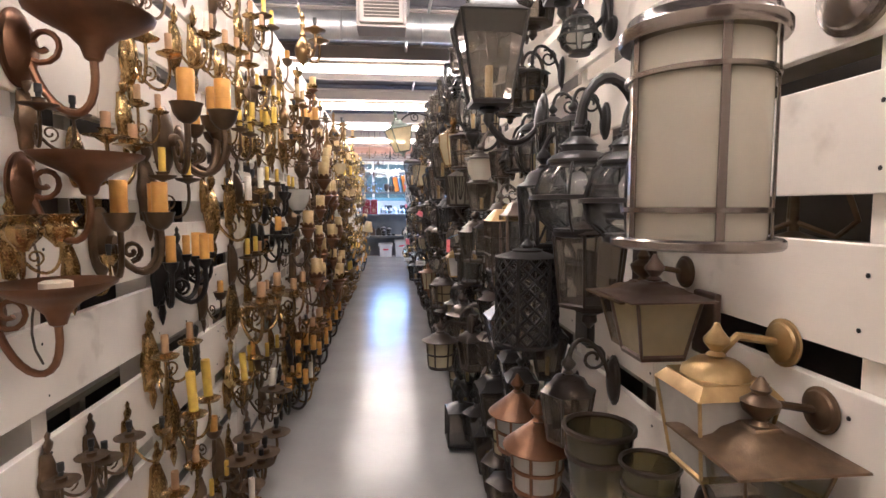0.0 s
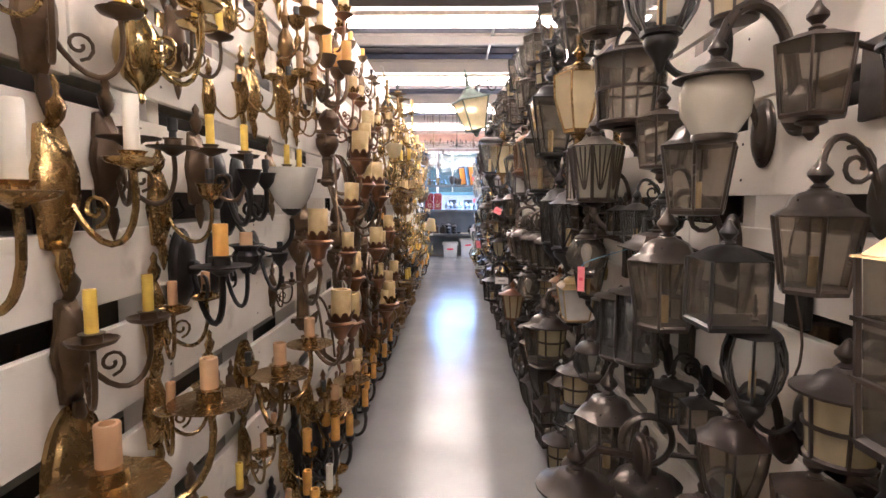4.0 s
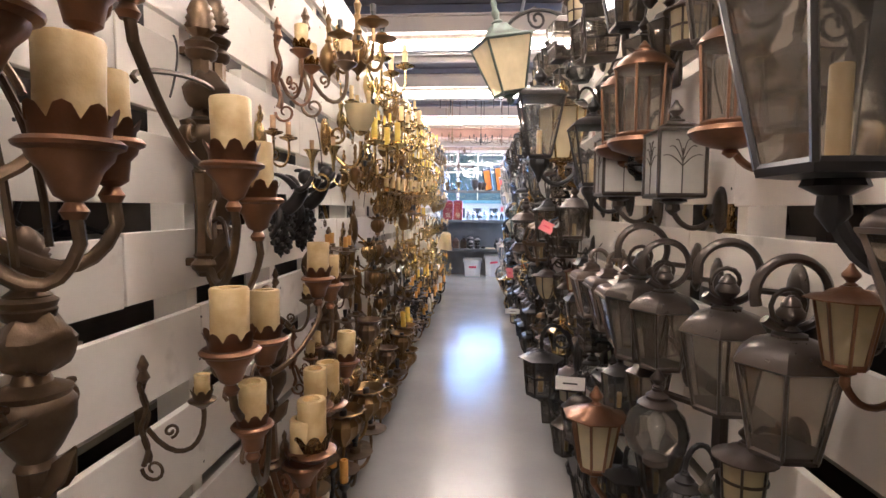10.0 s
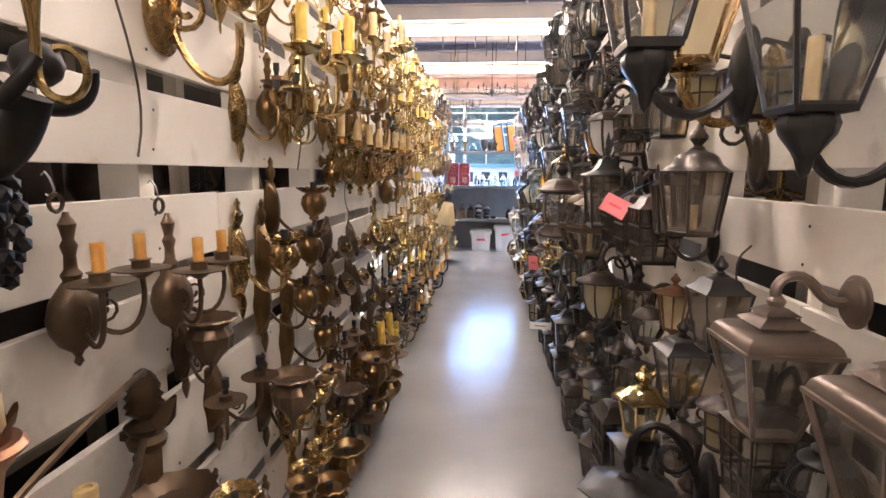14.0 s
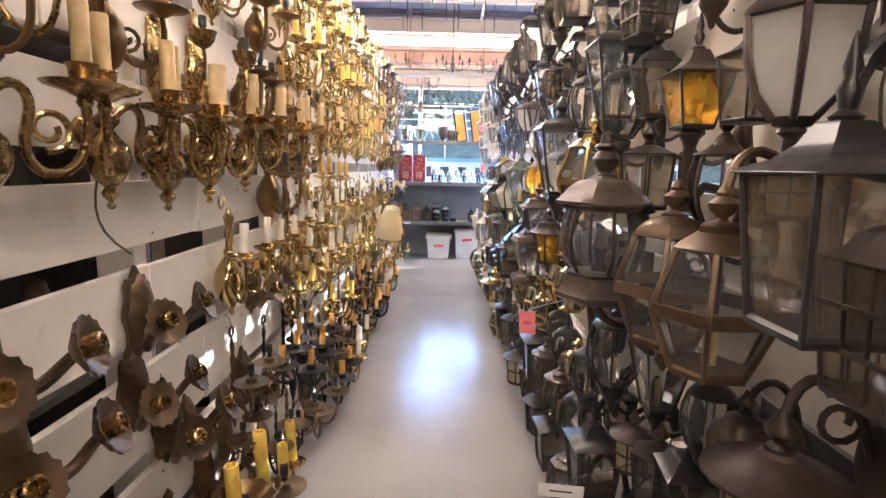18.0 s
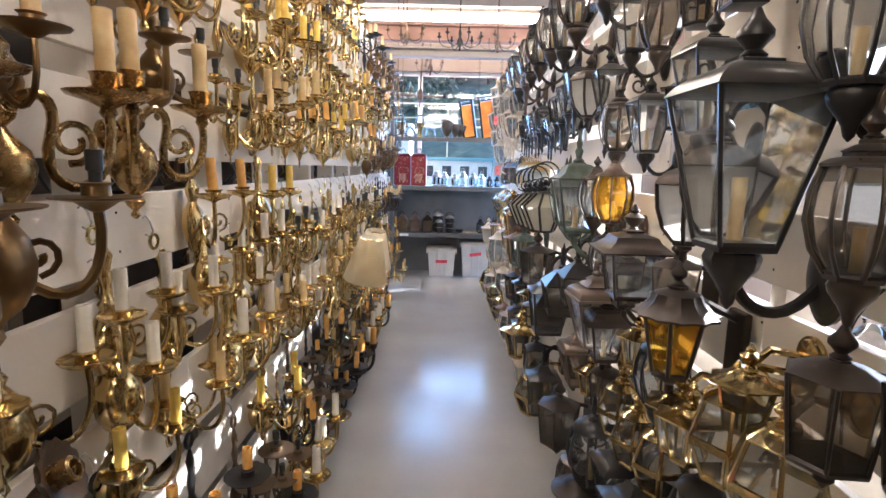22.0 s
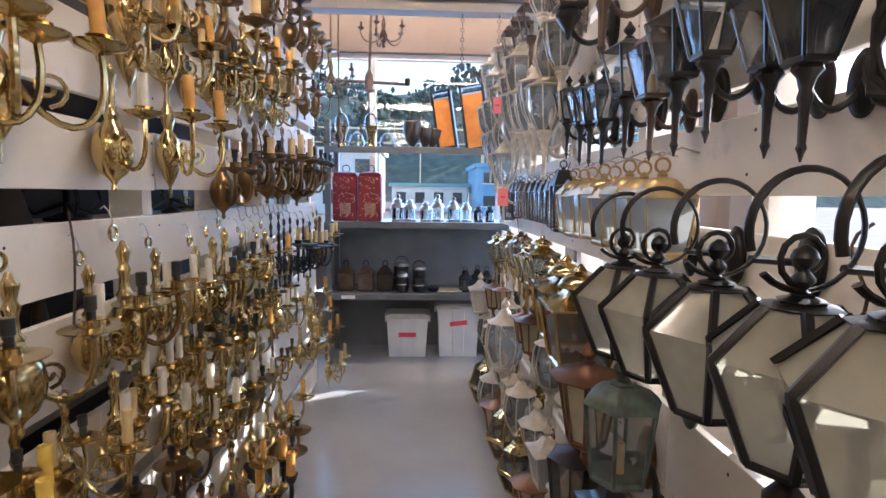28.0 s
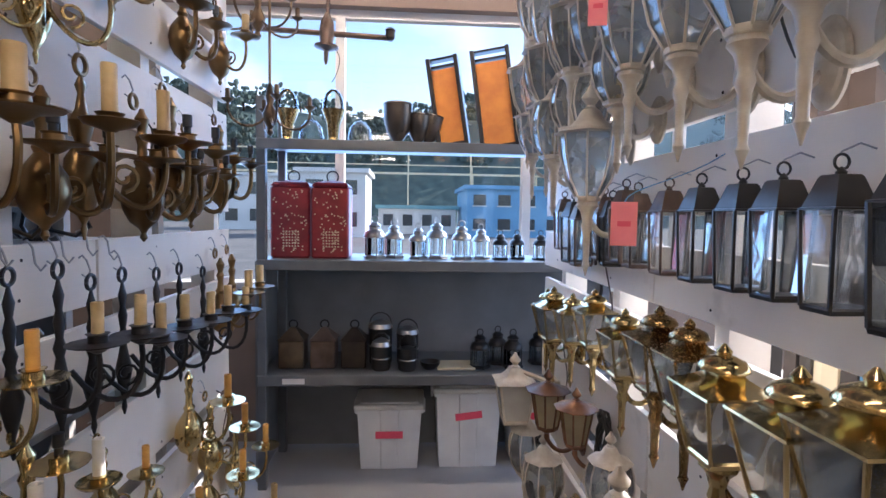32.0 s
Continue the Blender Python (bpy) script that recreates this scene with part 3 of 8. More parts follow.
def board_wall(name, x, y0, y1, face):
    """Pallet boards nailed to posts; face is +1 or -1, the way that the boards look."""
    wall = tagged(new(name), "white painted pallet boards with open gaps, on posts", "board wall", kind="structure")
    y = y0
    while y < y1 + 0.01:
        part("post", box((0.09, 0.05, 2.52), (x - face * 0.058, y, 1.26)), "white_board", wall, smooth=False)
        y += 0.56
    for k, (z0, z1) in enumerate(ROWS_Z):
        y, i = y0 - 0.3 * (k % 2), 0
        while y < y1:
            ln = min(random.choice((1.12, 1.12, 1.68)), y1 - y)
            ox = face * random.uniform(-0.002, 0.003)
            if ln > 0.05:
                b = part("board", box((0.02, ln - 0.004, z1 - z0 + random.uniform(-0.006, 0.004)), (0, 0, 0), 0.0015), "white_board", wall, smooth=False)
                b.location = (x + ox, y + ln / 2, (z0 + z1) / 2 + random.uniform(-0.004, 0.004))
                b.rotation_euler = (random.uniform(-0.002, 0.002), random.uniform(-0.01, 0.01), 0)
            y += ln
            i += 1
    # nail heads where the boards cross the posts
    nails = bmesh.new()
    y = y0
    while y < y1 + 0.01:
        for z0, z1 in ROWS_Z:
            for z in (z0 + 0.035, z1 - 0.035):
                lathe([(0.0032, 0.0), (0.0032, 0.0010), (0.0015, 0.0016)], 7, bm=nails, m=Matrix.Translation((x + face * 0.0115, y + random.uniform(-0.015, 0.015), z + random.uniform(-0.008, 0.008))) @ Matrix.Rotation(radians(90 * face), 4, "Y"))
        y += 0.56
    tagged(part("nail", nails, "iron", wall, smooth=False), kind="stuff")


board_wall("wall_left", LEFT, -1.6, 14.15, 1)
board_wall("wall_right", RIGHT, -1.6, 14.3, -1)

# ---------------------------------------------------------------- kinds of light fixture
# Every fixture is built with its back on the plane y = 0, looking along +y, and is then hung on a wall.
STORE = {}
TURNED = [(0.003, -0.165), (0.011, -0.155), (0.007, -0.143), (0.014, -0.132), (0.038, -0.115), (0.055, -0.085), (0.060, -0.055), (0.052, -0.022), (0.034, 0.003), (0.019, 0.022), (0.024, 0.034), (0.015, 0.046), (0.013, 0.075), (0.019, 0.095), (0.012, 0.108), (0.016, 0.125), (0.020, 0.14), (0.010, 0.155), (0.006, 0.165)]
URN = [(0.003, -0.17), (0.008, -0.15), (0.005, -0.14), (0.026, -0.11), (0.047, -0.06), (0.040, -0.02), (0.016, 0.01), (0.024, 0.03), (0.030, 0.05), (0.015, 0.07), (0.008, 0.10), (0.014, 0.115), (0.004, 0.135)]
SPINDLE = [(0.003, -0.19), (0.010, -0.17), (0.006, -0.15), (0.016, -0.12), (0.030, -0.07), (0.018, -0.03), (0.011, 0.0), (0.018, 0.02), (0.010, 0.04), (0.016, 0.075), (0.009, 0.10), (0.015, 0.13), (0.008, 0.15), (0.004, 0.165)]


def plate(rx, rz, thick=0.014, lobes=0, dome=0.5, at=(0, 0, 0), n=28):
    """An oval wall plate with a stepped, domed face; lobes give it a leafy rim."""
    bm = bmesh.new()
    rings = []
    for k, y in ((1.0, 0.0), (1.0, thick * 0.4), (0.86, thick * 0.6), (0.80, thick), (0.45, thick * (1 + dome)), (0.12, thick * (1.2 + dome))):
        row = []
        for i in range(n):
            a = 2 * math.pi * i / n
            w = 1 + (0.10 * math.cos(lobes * a) if lobes else 0) * k
            row.append(bm.verts.new((at[0] + rx * k * w * math.cos(a), at[1] + y, at[2] + rz * k * w * math.sin(a))))
        rings.append(row)
    for a, b in zip(rings, rings[1:]):
        for i in range(n):
            j = (i + 1) % n
            bm.faces.new((a[j], a[i], b[i], b[j]))
    bm.faces.new(rings[0])
    bm.faces.new(rings[-1][::-1])
    return bm


def sleeve_mesh(r, h):
    return lathe([(r * 0.98, 0), (r, h * 0.03), (r * 0.97, h * 0.5), (r, h * 0.97), (r * 0.93, h), (r * 0.62, h), (r * 0.6, h * 0.9)], 12)


def candle_end(parent, at, metal, sleeve, cup="pan", r=0.014, h=0.09, lean=0.0, big=1.0):
    """Drip pan or cup, candle sleeve and socket at the end of an arm."""
    at = Vector(at)
    if cup == "pan":
        ob = part("drip_pan", lathe([(0.008, -0.012), (0.014, -0.008), (0.040, 0.0), (0.046, 0.008), (0.044, 0.009), (0.036, 0.003), (0.018, 0.002), (0.018, 0.014), (0.023, 0.02), (0.017, 0.021)], 16), metal, parent)
    elif cup == "saucer":
        ob = part("drip_pan", lathe([(0.006, -0.02), (0.016, -0.014), (0.030, -0.004), (0.060, 0.001), (0.062, 0.004), (0.03, 0.003), (0.02, 0.005), (0.019, 0.02), (0.024, 0.024), (0.016, 0.025)], 16), metal, parent)
    elif cup == "crown":
        ob = part("drip_pan", lathe([(0.010, -0.045), (0.022, -0.036), (0.040, -0.022), (0.056, -0.012), (0.060, -0.006), (0.05, 0.0), (0.03, 0.002)], 16), metal, parent)
        cr = part("candle_cup", crown(r * 1.1, r * 1.32, 0.042, 8), "old_brass" if metal == "copper" else metal, parent)
        cr.location = at + Vector((0, 0, 0.001))
    elif cup == "tulip":
        ob = part("candle_cup", fluted([(0.010, -0.03), (0.016, -0.02), (0.034, 0.0), (0.037, 0.02), (0.028, 0.034), (0.034, 0.042), (0.047, 0.048), (0.044, 0.050), (0.026, 0.036)], 12), metal, parent)
    elif cup == "dish":
        ob = part("candle_cup", fluted([(0.008, -0.055), (0.014, -0.05), (0.012, -0.042), (0.028, -0.028), (0.036, -0.006), (0.032, 0.016), (0.022, 0.026), (0.020, 0.030)], 12), metal, parent)
        dish = part("pierced_dish", crown(0.030, 0.048, 0.018, 14), metal, parent, "shallow dish with a pierced scalloped rim")
        dish.location, dish.scale = at + Vector((0, 0, 0.028 * big)), (big, big, big)
    elif cup == "bowl":
        ob = part("candle_cup", lathe([(0.008, -0.02), (0.02, -0.012), (0.032, 0.004), (0.036, 0.022), (0.040, 0.03), (0.036, 0.03), (0.026, 0.01), (0.015, 0.008)], 16), metal, parent)
    else:
        ob = part("candle_cup", lathe([(0.006, -0.02), (0.012, -0.012), (0.02, 0.0), (0.024, 0.018), (0.027, 0.022), (0.018, 0.023)], 14), metal, parent)
    ob.location, ob.scale = at, (big, big, big)
    if sleeve:
        s = part("candle_sleeve", sleeve_mesh(r, h), sleeve, parent)
        s.location = at + Vector((0, 0, 0.012 * big))
        s.rotation_euler = (lean, lean * 0.6, 0)
    else:
        s = part("socket", lathe([(0.009, 0), (0.009, 0.03), (0.012, 0.033), (0.012, 0.062), (0.007, 0.063)], 10), "black_socket", parent, "black bakelite lamp socket")
        s.location = at + Vector((0, 0, 0.01))


def fluted(profile, flutes=12):
    bm = bmesh.new()
    n = flutes * 2
    rings = []
    for r, z in profile:
        rings.append([bm.verts.new((r * (1 + (0.06 if i % 2 else -0.05)) * math.cos(2 * math.pi * i / n), r * (1 + (0.06 if i % 2 else -0.05)) * math.sin(2 * math.pi * i / n), z)) for i in range(n)])
    for a, b in zip(rings, rings[1:]):
        for i in range(n):
            j = (i + 1) % n
            bm.faces.new((a[i], a[j], b[j], b[i]))
    bm.faces.new(rings[0][::-1])
    bm.faces.new(rings[-1])
    return bm


def hook(parent, z, metal="galv"):
    part("hook", tube([(0, 0.004, z + 0.035), (0, 0.012, z + 0.042), (0, 0.022, z + 0.03), (0, 0.03, z + 0.005), (0, 0.022, z - 0.012), (0, 0.010, z - 0.004)], 0.0022, 5), metal, parent, "bent wire wall hook")


def sconce(label, back="turned", arms=(-50, 50), metal="brass", sleeve="ivory_sleeve", cup="pan", reach=0.13, drop=0.07, rise=0.06, r=0.013, h=0.09, bar=0.006, curl=True, rows=(0,), big=1.0, lean=0.0):
    """A candle wall light: back plate, curved arms, and a cup and candle sleeve at the end of each arm."""
    top = tagged(new("candle_sconce"), label, "wall sconce", group="wall sconces on the slatted boards")
    if back in ("turned", "urn", "spindle"):
        prof = {"turned": TURNED, "urn": URN, "spindle": SPINDLE}[back]
        part("backplate", lathe(prof, 16, (0, 0.05 if back == "turned" else 0.03, 0), squash=0.8 if back == "turned" else 0.6), metal, top)
        zt = prof[-1][1]
        part("hanging_ring", ring((0, 0.03, zt + 0.018), 0.018, 0.0045, "y"), metal, top)
        hook(top, zt + 0.04)
        y0, z0 = 0.05, -0.03
    elif back == "oval":
        part("backplate", plate(0.058, 0.095, 0.016), metal, top)
        part("boss", lathe([(0.02, 0), (0.018, 0.02), (0.008, 0.03)], 10, (0, 0.02, 0), m=Matrix.Rotation(radians(-90), 4, "X")), metal, top)
        y0, z0 = 0.03, -0.01
    elif back == "leaf":
        part("backplate", plate(0.048, 0.12, 0.02, 7, 0.9), metal, top)
        part("crest", lathe([(0.004, 0.10), (0.022, 0.12), (0.028, 0.14), (0.012, 0.16), (0.016, 0.175), (0.003, 0.19)], 10, (0, 0.014, 0), squash=0.5), metal, top)
        part("drop", lathe([(0.003, -0.18), (0.012, -0.16), (0.02, -0.135), (0.014, -0.105)], 10, (0, 0.016, 0), squash=0.6), metal, top)
        y0, z0 = 0.03, -0.02
    else:
        hh = 0.17 if len(rows) == 1 else 0.34
        for s in (-1, 1):
            part("stem", tube([(s * 0.012 * math.cos(k * 0.9) + s * 0.006, 0.03 + 0.010 * math.sin(k * 0.9), -hh + 2 * hh * k / 14) for k in range(15)], 0.010, 6), metal, top)
        part("finial", lathe([(0.012, hh - 0.02), (0.030, hh), (0.016, hh + 0.03), (0.026, hh + 0.05), (0.006, hh + 0.09)], 8, (0, 0.03, 0), squash=0.7), metal, top)
        part("foot_scroll", tube(scroll((0, 0.06, -hh - 0.02), 0.05, 0.012, 180, 1.2), 0.008, 6, taper=0.6), metal, top)
        part("wall_plate", box((0.05, 0.014, 0.10), (0, 0.008, 0), 0.004), metal, top, smooth=False)
        y0, z0 = 0.04, -0.03
    for rz in rows:
        for a in arms:
            turn = Matrix.Rotation(radians(-a), 4, "Z")
            pts = bez((0, 0.0, z0 + rz), (0, reach * 0.55, z0 - drop * 1.9 + rz), (0, reach * 1.15, z0 - drop * 1.1 + rz), (0, reach, z0 + rise + rz - 0.01), 10)
            arm = part("arm", tube([turn @ p + Vector((0, y0, 0)) for p in pts], bar, 7), metal, top)
            if curl:
                c = scroll((0, reach * 0.40, z0 - drop * 0.25 + rz), 0.006, 0.03, 20, -1.3, 14)
                part("curl", tube([turn @ p + Vector((0, y0, 0)) for p in c], bar * 0.7, 5, taper=0.9), metal, arm)
            candle_end(arm, turn @ Vector((0, reach, z0 + rise + rz)) + Vector((0, y0, 0)), metal, sleeve, cup, r, h, lean, big)
    return top


def branch(y, z0, z1, candles):
    """A tall wrought stem on the left wall whose arms carry fat candles in toothed copper crowns."""
    top = tagged(new("branched_sconce"), "tall wrought iron sconce with fat ivory candles in copper crowns", "wall sconce", group="wall sconces on the slatted boards")
    top.location = (LEFT + 0.0125, y, z0)
    PLACED.extend(("L", y, z0 + q * (z1 - z0)) for q in (0.0, 0.33, 0.66, 1.0))
    h = z1 - z0
    shaft = fluted([(0.020, 0.0), (0.030, 0.02), (0.026, 0.05), (0.022, h * 0.30), (0.027, h * 0.44)], 8)
    bmesh.ops.translate(shaft, vec=(0.05, 0, 0), verts=shaft.verts[:])
    part("shaft", shaft, "bronze", top)
    upper = fluted([(0.024, h * 0.60), (0.030, h * 0.63), (0.021, h * 0.70), (0.024, h * 0.92), (0.016, h - 0.04)], 8)
    bmesh.ops.translate(upper, vec=(0.05, 0, 0), verts=upper.verts[:])
    part("shaft", upper, "bronze", top)
    z = h * 0.44
    urn = part("urn", lathe([(0.018, z - 0.01), (0.030, z), (0.024, z + 0.012), (0.036, z + 0.03), (0.056, z + 0.07), (0.058, z + 0.10), (0.050, z + 0.112), (0.054, z + 0.122), (0.028, z + 0.134), (0.022, z + 0.15), (0.02, z + 0.152)], 18, (0.05, 0, 0)), "bronze", top)
    for s in (-1, 1):
        part("urn_handle", tube([Vector((0.055, s * (0.050 + 0.9 * p.y), z + 0.09 + p.z)) for p in scroll((0, 0.018, 0.0), 0.026, 0.010, 60, 1.3, 16)], 0.006, 6), "bronze", urn)
    ball = bmesh.new()
    bmesh.ops.create_uvsphere(ball, u_segments=18, v_segments=11, radius=0.050, matrix=Matrix.Translation((0.06, 0, z + 0.195)))
    for v in ball.verts:
        d = v.co - Vector((0.06, 0, z + 0.195))
        v.co += d * (0.10 * math.sin(4 * math.atan2(d.y, d.x) + d.z * 60) + 0.05 * math.sin(d.z * 150))
    part("carved_ball", ball, "bronze", top)
    for k in (0.06, 0.94):
        z = h * k
        part("collar", lathe([(0.018, z - 0.030), (0.034, z - 0.018), (0.038, z - 0.004), (0.026, z + 0.010), (0.032, z + 0.018), (0.020, z + 0.028)], 16, (0.05, 0, 0)), "bronze", top)
        part("wall_stay", box((0.05, 0.02, 0.02), (0.022, 0, z), 0.003), "bronze", top, smooth=False)
    cone = lathe([(0.014, h - 0.05), (0.036, h - 0.03), (0.040, h - 0.02), (0.018, h - 0.005), (0.022, h)] + [(0.034 * math.sqrt(max(0.02, 1 - (q / 9) ** 2)), h + 0.012 + 0.009 * q) for q in range(10)], 16, (0.05, 0, 0))
    for k, v in enumerate(cone.verts):
        if v.co.z > h + 0.01:
            g = 1.10 if (k + k // 16) % 2 else 0.86
            v.co.x, v.co.y = 0.05 + (v.co.x - 0.05) * g, v.co.y * g
    part("finial", cone, "bronze", top)
    for cy, cz, r in candles:
        e = Vector((0.225, cy - y, cz - z0))
        zs = min(max(e.z - 0.20, 0.02), h - 0.02)
        low = e.z - 0.05 - r * 1.1
        pts = bez((0.05, 0, zs), (0.10, e.y * 0.25, zs - 0.13), (e.x - 0.03, e.y * 0.75, low - 0.16), (e.x + 0.006, e.y, low - 0.03), 12) + [e + Vector((0, 0, low - e.z + 0.02))]
        arm = part("arm", tube(pts, 0.0095, 8, flat=0.75), "bronze", top)
        back = bez((0.05, 0, zs + 0.10), (0.12, e.y * 0.1, zs + 0.17), (e.x - 0.09, e.y * 0.9, zs + 0.08), (e.x - 0.07, e.y * 0.80, low - 0.06), 12)
        part("stay", tube(back, 0.0065, 6, taper=0.8), "bronze", arm)
        for w in (-1, 1):
            part("leaf", lathe([(0.003, 0), (0.016, 0.025), (0.019, 0.05), (0.003, 0.10)], 6, squash=0.3), "bronze", arm).matrix_basis = pose(0.062, 0.016 * w, zs - 0.02, 20 * w, 28, 20 * w)
        pan = part("drip_pan", lathe([(0.012, -0.05 - r * 1.1), (0.017, -0.04 - r * 1.1), (0.010, -0.028 - r * 1.1), (0.022, -0.020 - r * 1.1), (r * 0.85, -r * 0.85), (r * 1.16, -r * 0.5), (r * 1.24, -r * 0.24), (r * 1.5, -r * 0.12), (r * 1.54, 0.0), (r * 1.36, 0.006), (r, 0.006)], 20), "copper", arm, "worn copper drip bowl")
        pan.location = e
        cup = part("candle_cup", crown(r * 1.06, r * 1.22, r * 1.15, 9), "copper", arm, "toothed copper crown")
        cup.location = e
        sl = part("candle_sleeve", sleeve_mesh(r, r * 3.1), "ivory_sleeve", arm)
        sl.location, sl.rotation_euler = e + Vector((0, 0, 0.006)), (0.03 * math.sin(cy * 40), 0.03 * math.cos(cy * 50), 0)
    return top


def bowl_sconce(label, metal="copper", glass_shade="", reach=0.16, up=0.05, size=1.0):
    """An arm that carries a wide open bowl, or a bell of frosted glass."""
    top = tagged(new("bowl_sconce"), label, "wall sconce", group="wall sconces on the slatted boards")
    part("backplate", plate(0.062, 0.085, 0.016, dome=1.0), metal, top)
    arm = part("arm", tube(bez((0, 0.02, 0.0), (0, reach * 0.3, -0.16), (0, reach * 1.1, -0.20), (0, reach, up - 0.07), 12), 0.009, 8), metal, top)
    part("curl", tube(scroll((0, reach * 0.35, 0.01), 0.045, 0.012, 200, 1.3), 0.007, 6), metal, arm)
    if glass_shade:
        b = part("holder", lathe([(0.012, -0.05), (0.03, -0.035), (0.034, -0.02), (0.03, -0.02)], 14), metal, top)
        g = part("shade", lathe([(0.03, -0.03), (0.048, -0.01), (0.066, 0.03), (0.076, 0.07), (0.084, 0.10), (0.081, 0.10), (0.072, 0.07), (0.062, 0.03), (0.044, -0.005)], 22), glass_shade, top, "white frosted glass bell shade")
        g.location, g.scale = (0, reach, up), (size,) * 3
    else:
        b = part("bowl", lathe([(0.010, -0.075), (0.018, -0.07), (0.026, -0.045), (0.05, -0.02), (0.10, 0.005), (0.125, 0.022), (0.128, 0.030), (0.118, 0.026), (0.06, -0.004), (0.02, -0.016)], 24), metal, top)
        part("candle_cup", lathe([(0.02, -0.01), (0.034, 0.0), (0.034, 0.03), (0.026, 0.034)], 14, (0, reach, up)), "porcelain", top)
    b.location, b.scale = (0, reach, up), (size,) * 3
    return top


def colonial_sconce(label, metal="old_brass"):
    """A heavy turned back with a ball and drop, and two scroll arms that carry wide pans and candles."""
    top = tagged(new("candle_sconce"), label, "wall sconce", group="wall sconces on the slatted boards")
    part("backplate", lathe([(0.003, -0.165), (0.010, -0.158), (0.005, -0.148), (0.015, -0.138), (0.019, -0.130), (0.010, -0.118), (0.026, -0.104), (0.042, -0.078), (0.046, -0.055), (0.040, -0.030), (0.020, -0.008), (0.013, 0.004), (0.024, 0.016), (0.027, 0.024), (0.014, 0.036), (0.011, 0.062), (0.017, 0.080), (0.024, 0.104), (0.026, 0.118), (0.013, 0.134), (0.018, 0.142), (0.010, 0.156), (0.014, 0.168), (0.004, 0.182)], 18, (0, 0.055, 0)), metal, top)
    part("wall_boss", lathe([(0.030, 0), (0.030, 0.006), (0.014, 0.016), (0.012, 0.05)], 14, m=Matrix.Rotation(radians(-90), 4, "X")), metal, top)
    part("hanging_ring", ring((0, 0.045, 0.196), 0.016, 0.004, "y"), metal, top)
    for a in (-58, 58):
        turn = Matrix.Rotation(radians(-a), 4, "Z")
        reach = 0.155
        pts = bez((0, 0.01, 0.020), (0, 0.05, 0.085), (0, 0.085, 0.050), (0, 0.07, 0.0), 8)[:-1] + bez((0, 0.07, 0.0), (0, 0.03, -0.115), (0, reach * 1.15, -0.125), (0, reach, 0.045), 12)
        arm = part("arm", tube([turn @ p + Vector((0, 0.055, 0)) for p in pts], 0.0085, 9), metal, top)
        c = scroll((0, 0.098, -0.012), 0.036, 0.012, -100, 1.35, 20)
        part("curl", tube([turn @ p + Vector((0, 0.055, 0)) for p in c], 0.0065, 7, taper=0.8), metal, arm)
        e = turn @ Vector((0, reach, 0.05)) + Vector((0, 0.055, 0))
        pan = part("drip_pan", lathe([(0.009, -0.022), (0.014, -0.014), (0.011, -0.006), (0.030, 0.004), (0.058, 0.012), (0.064, 0.019), (0.061, 0.020), (0.034, 0.010), (0.016, 0.010), (0.014, 0.020), (0.021, 0.028), (0.023, 0.046), (0.026, 0.050), (0.018, 0.052)], 20), metal, arm)
        pan.location = e
        part("candle_sleeve", sleeve_mesh(0.0155, 0.105), "ivory_sleeve", arm).location = e + Vector((0, 0, 0.045))
    return top


def rosette_sconce(label, metal="bronze"):
    """A carved bracket with two bare porcelain lamp sockets in round cups that look outwards."""
    top = tagged(new("rosette_sconce"), label, "wall sconce", group="wall sconces on the slatted boards")
    part("backplate", plate(0.05, 0.10, 0.022, 8, 0.7), metal, top)
    for s in (-1, 1):
        arm = part("arm", tube(bez((0, 0.03, -0.02), (s * 0.05, 0.07, -0.09), (s * 0.10, 0.05, -0.06), (s * 0.085, 0.10, -0.01), 9), 0.013, 8, taper=0.8), metal, top)
        m = Matrix.Translation((s * 0.088, 0.105, 0.0)) @ Matrix.Rotation(radians(-65), 4, "X") @ Matrix.Rotation(radians(14 * s), 4, "Y")
        part("cup", fluted([(0.012, -0.01), (0.026, 0.0), (0.046, 0.014), (0.050, 0.022), (0.046, 0.022), (0.024, 0.008)], 14), metal, arm).matrix_basis = m
        part("socket", lathe([(0.018, 0.004), (0.019, 0.035), (0.016, 0.038), (0.013, 0.038), (0.012, 0.02)], 12), "old_brass", arm, "dull brass lamp socket").matrix_basis = m
    return top


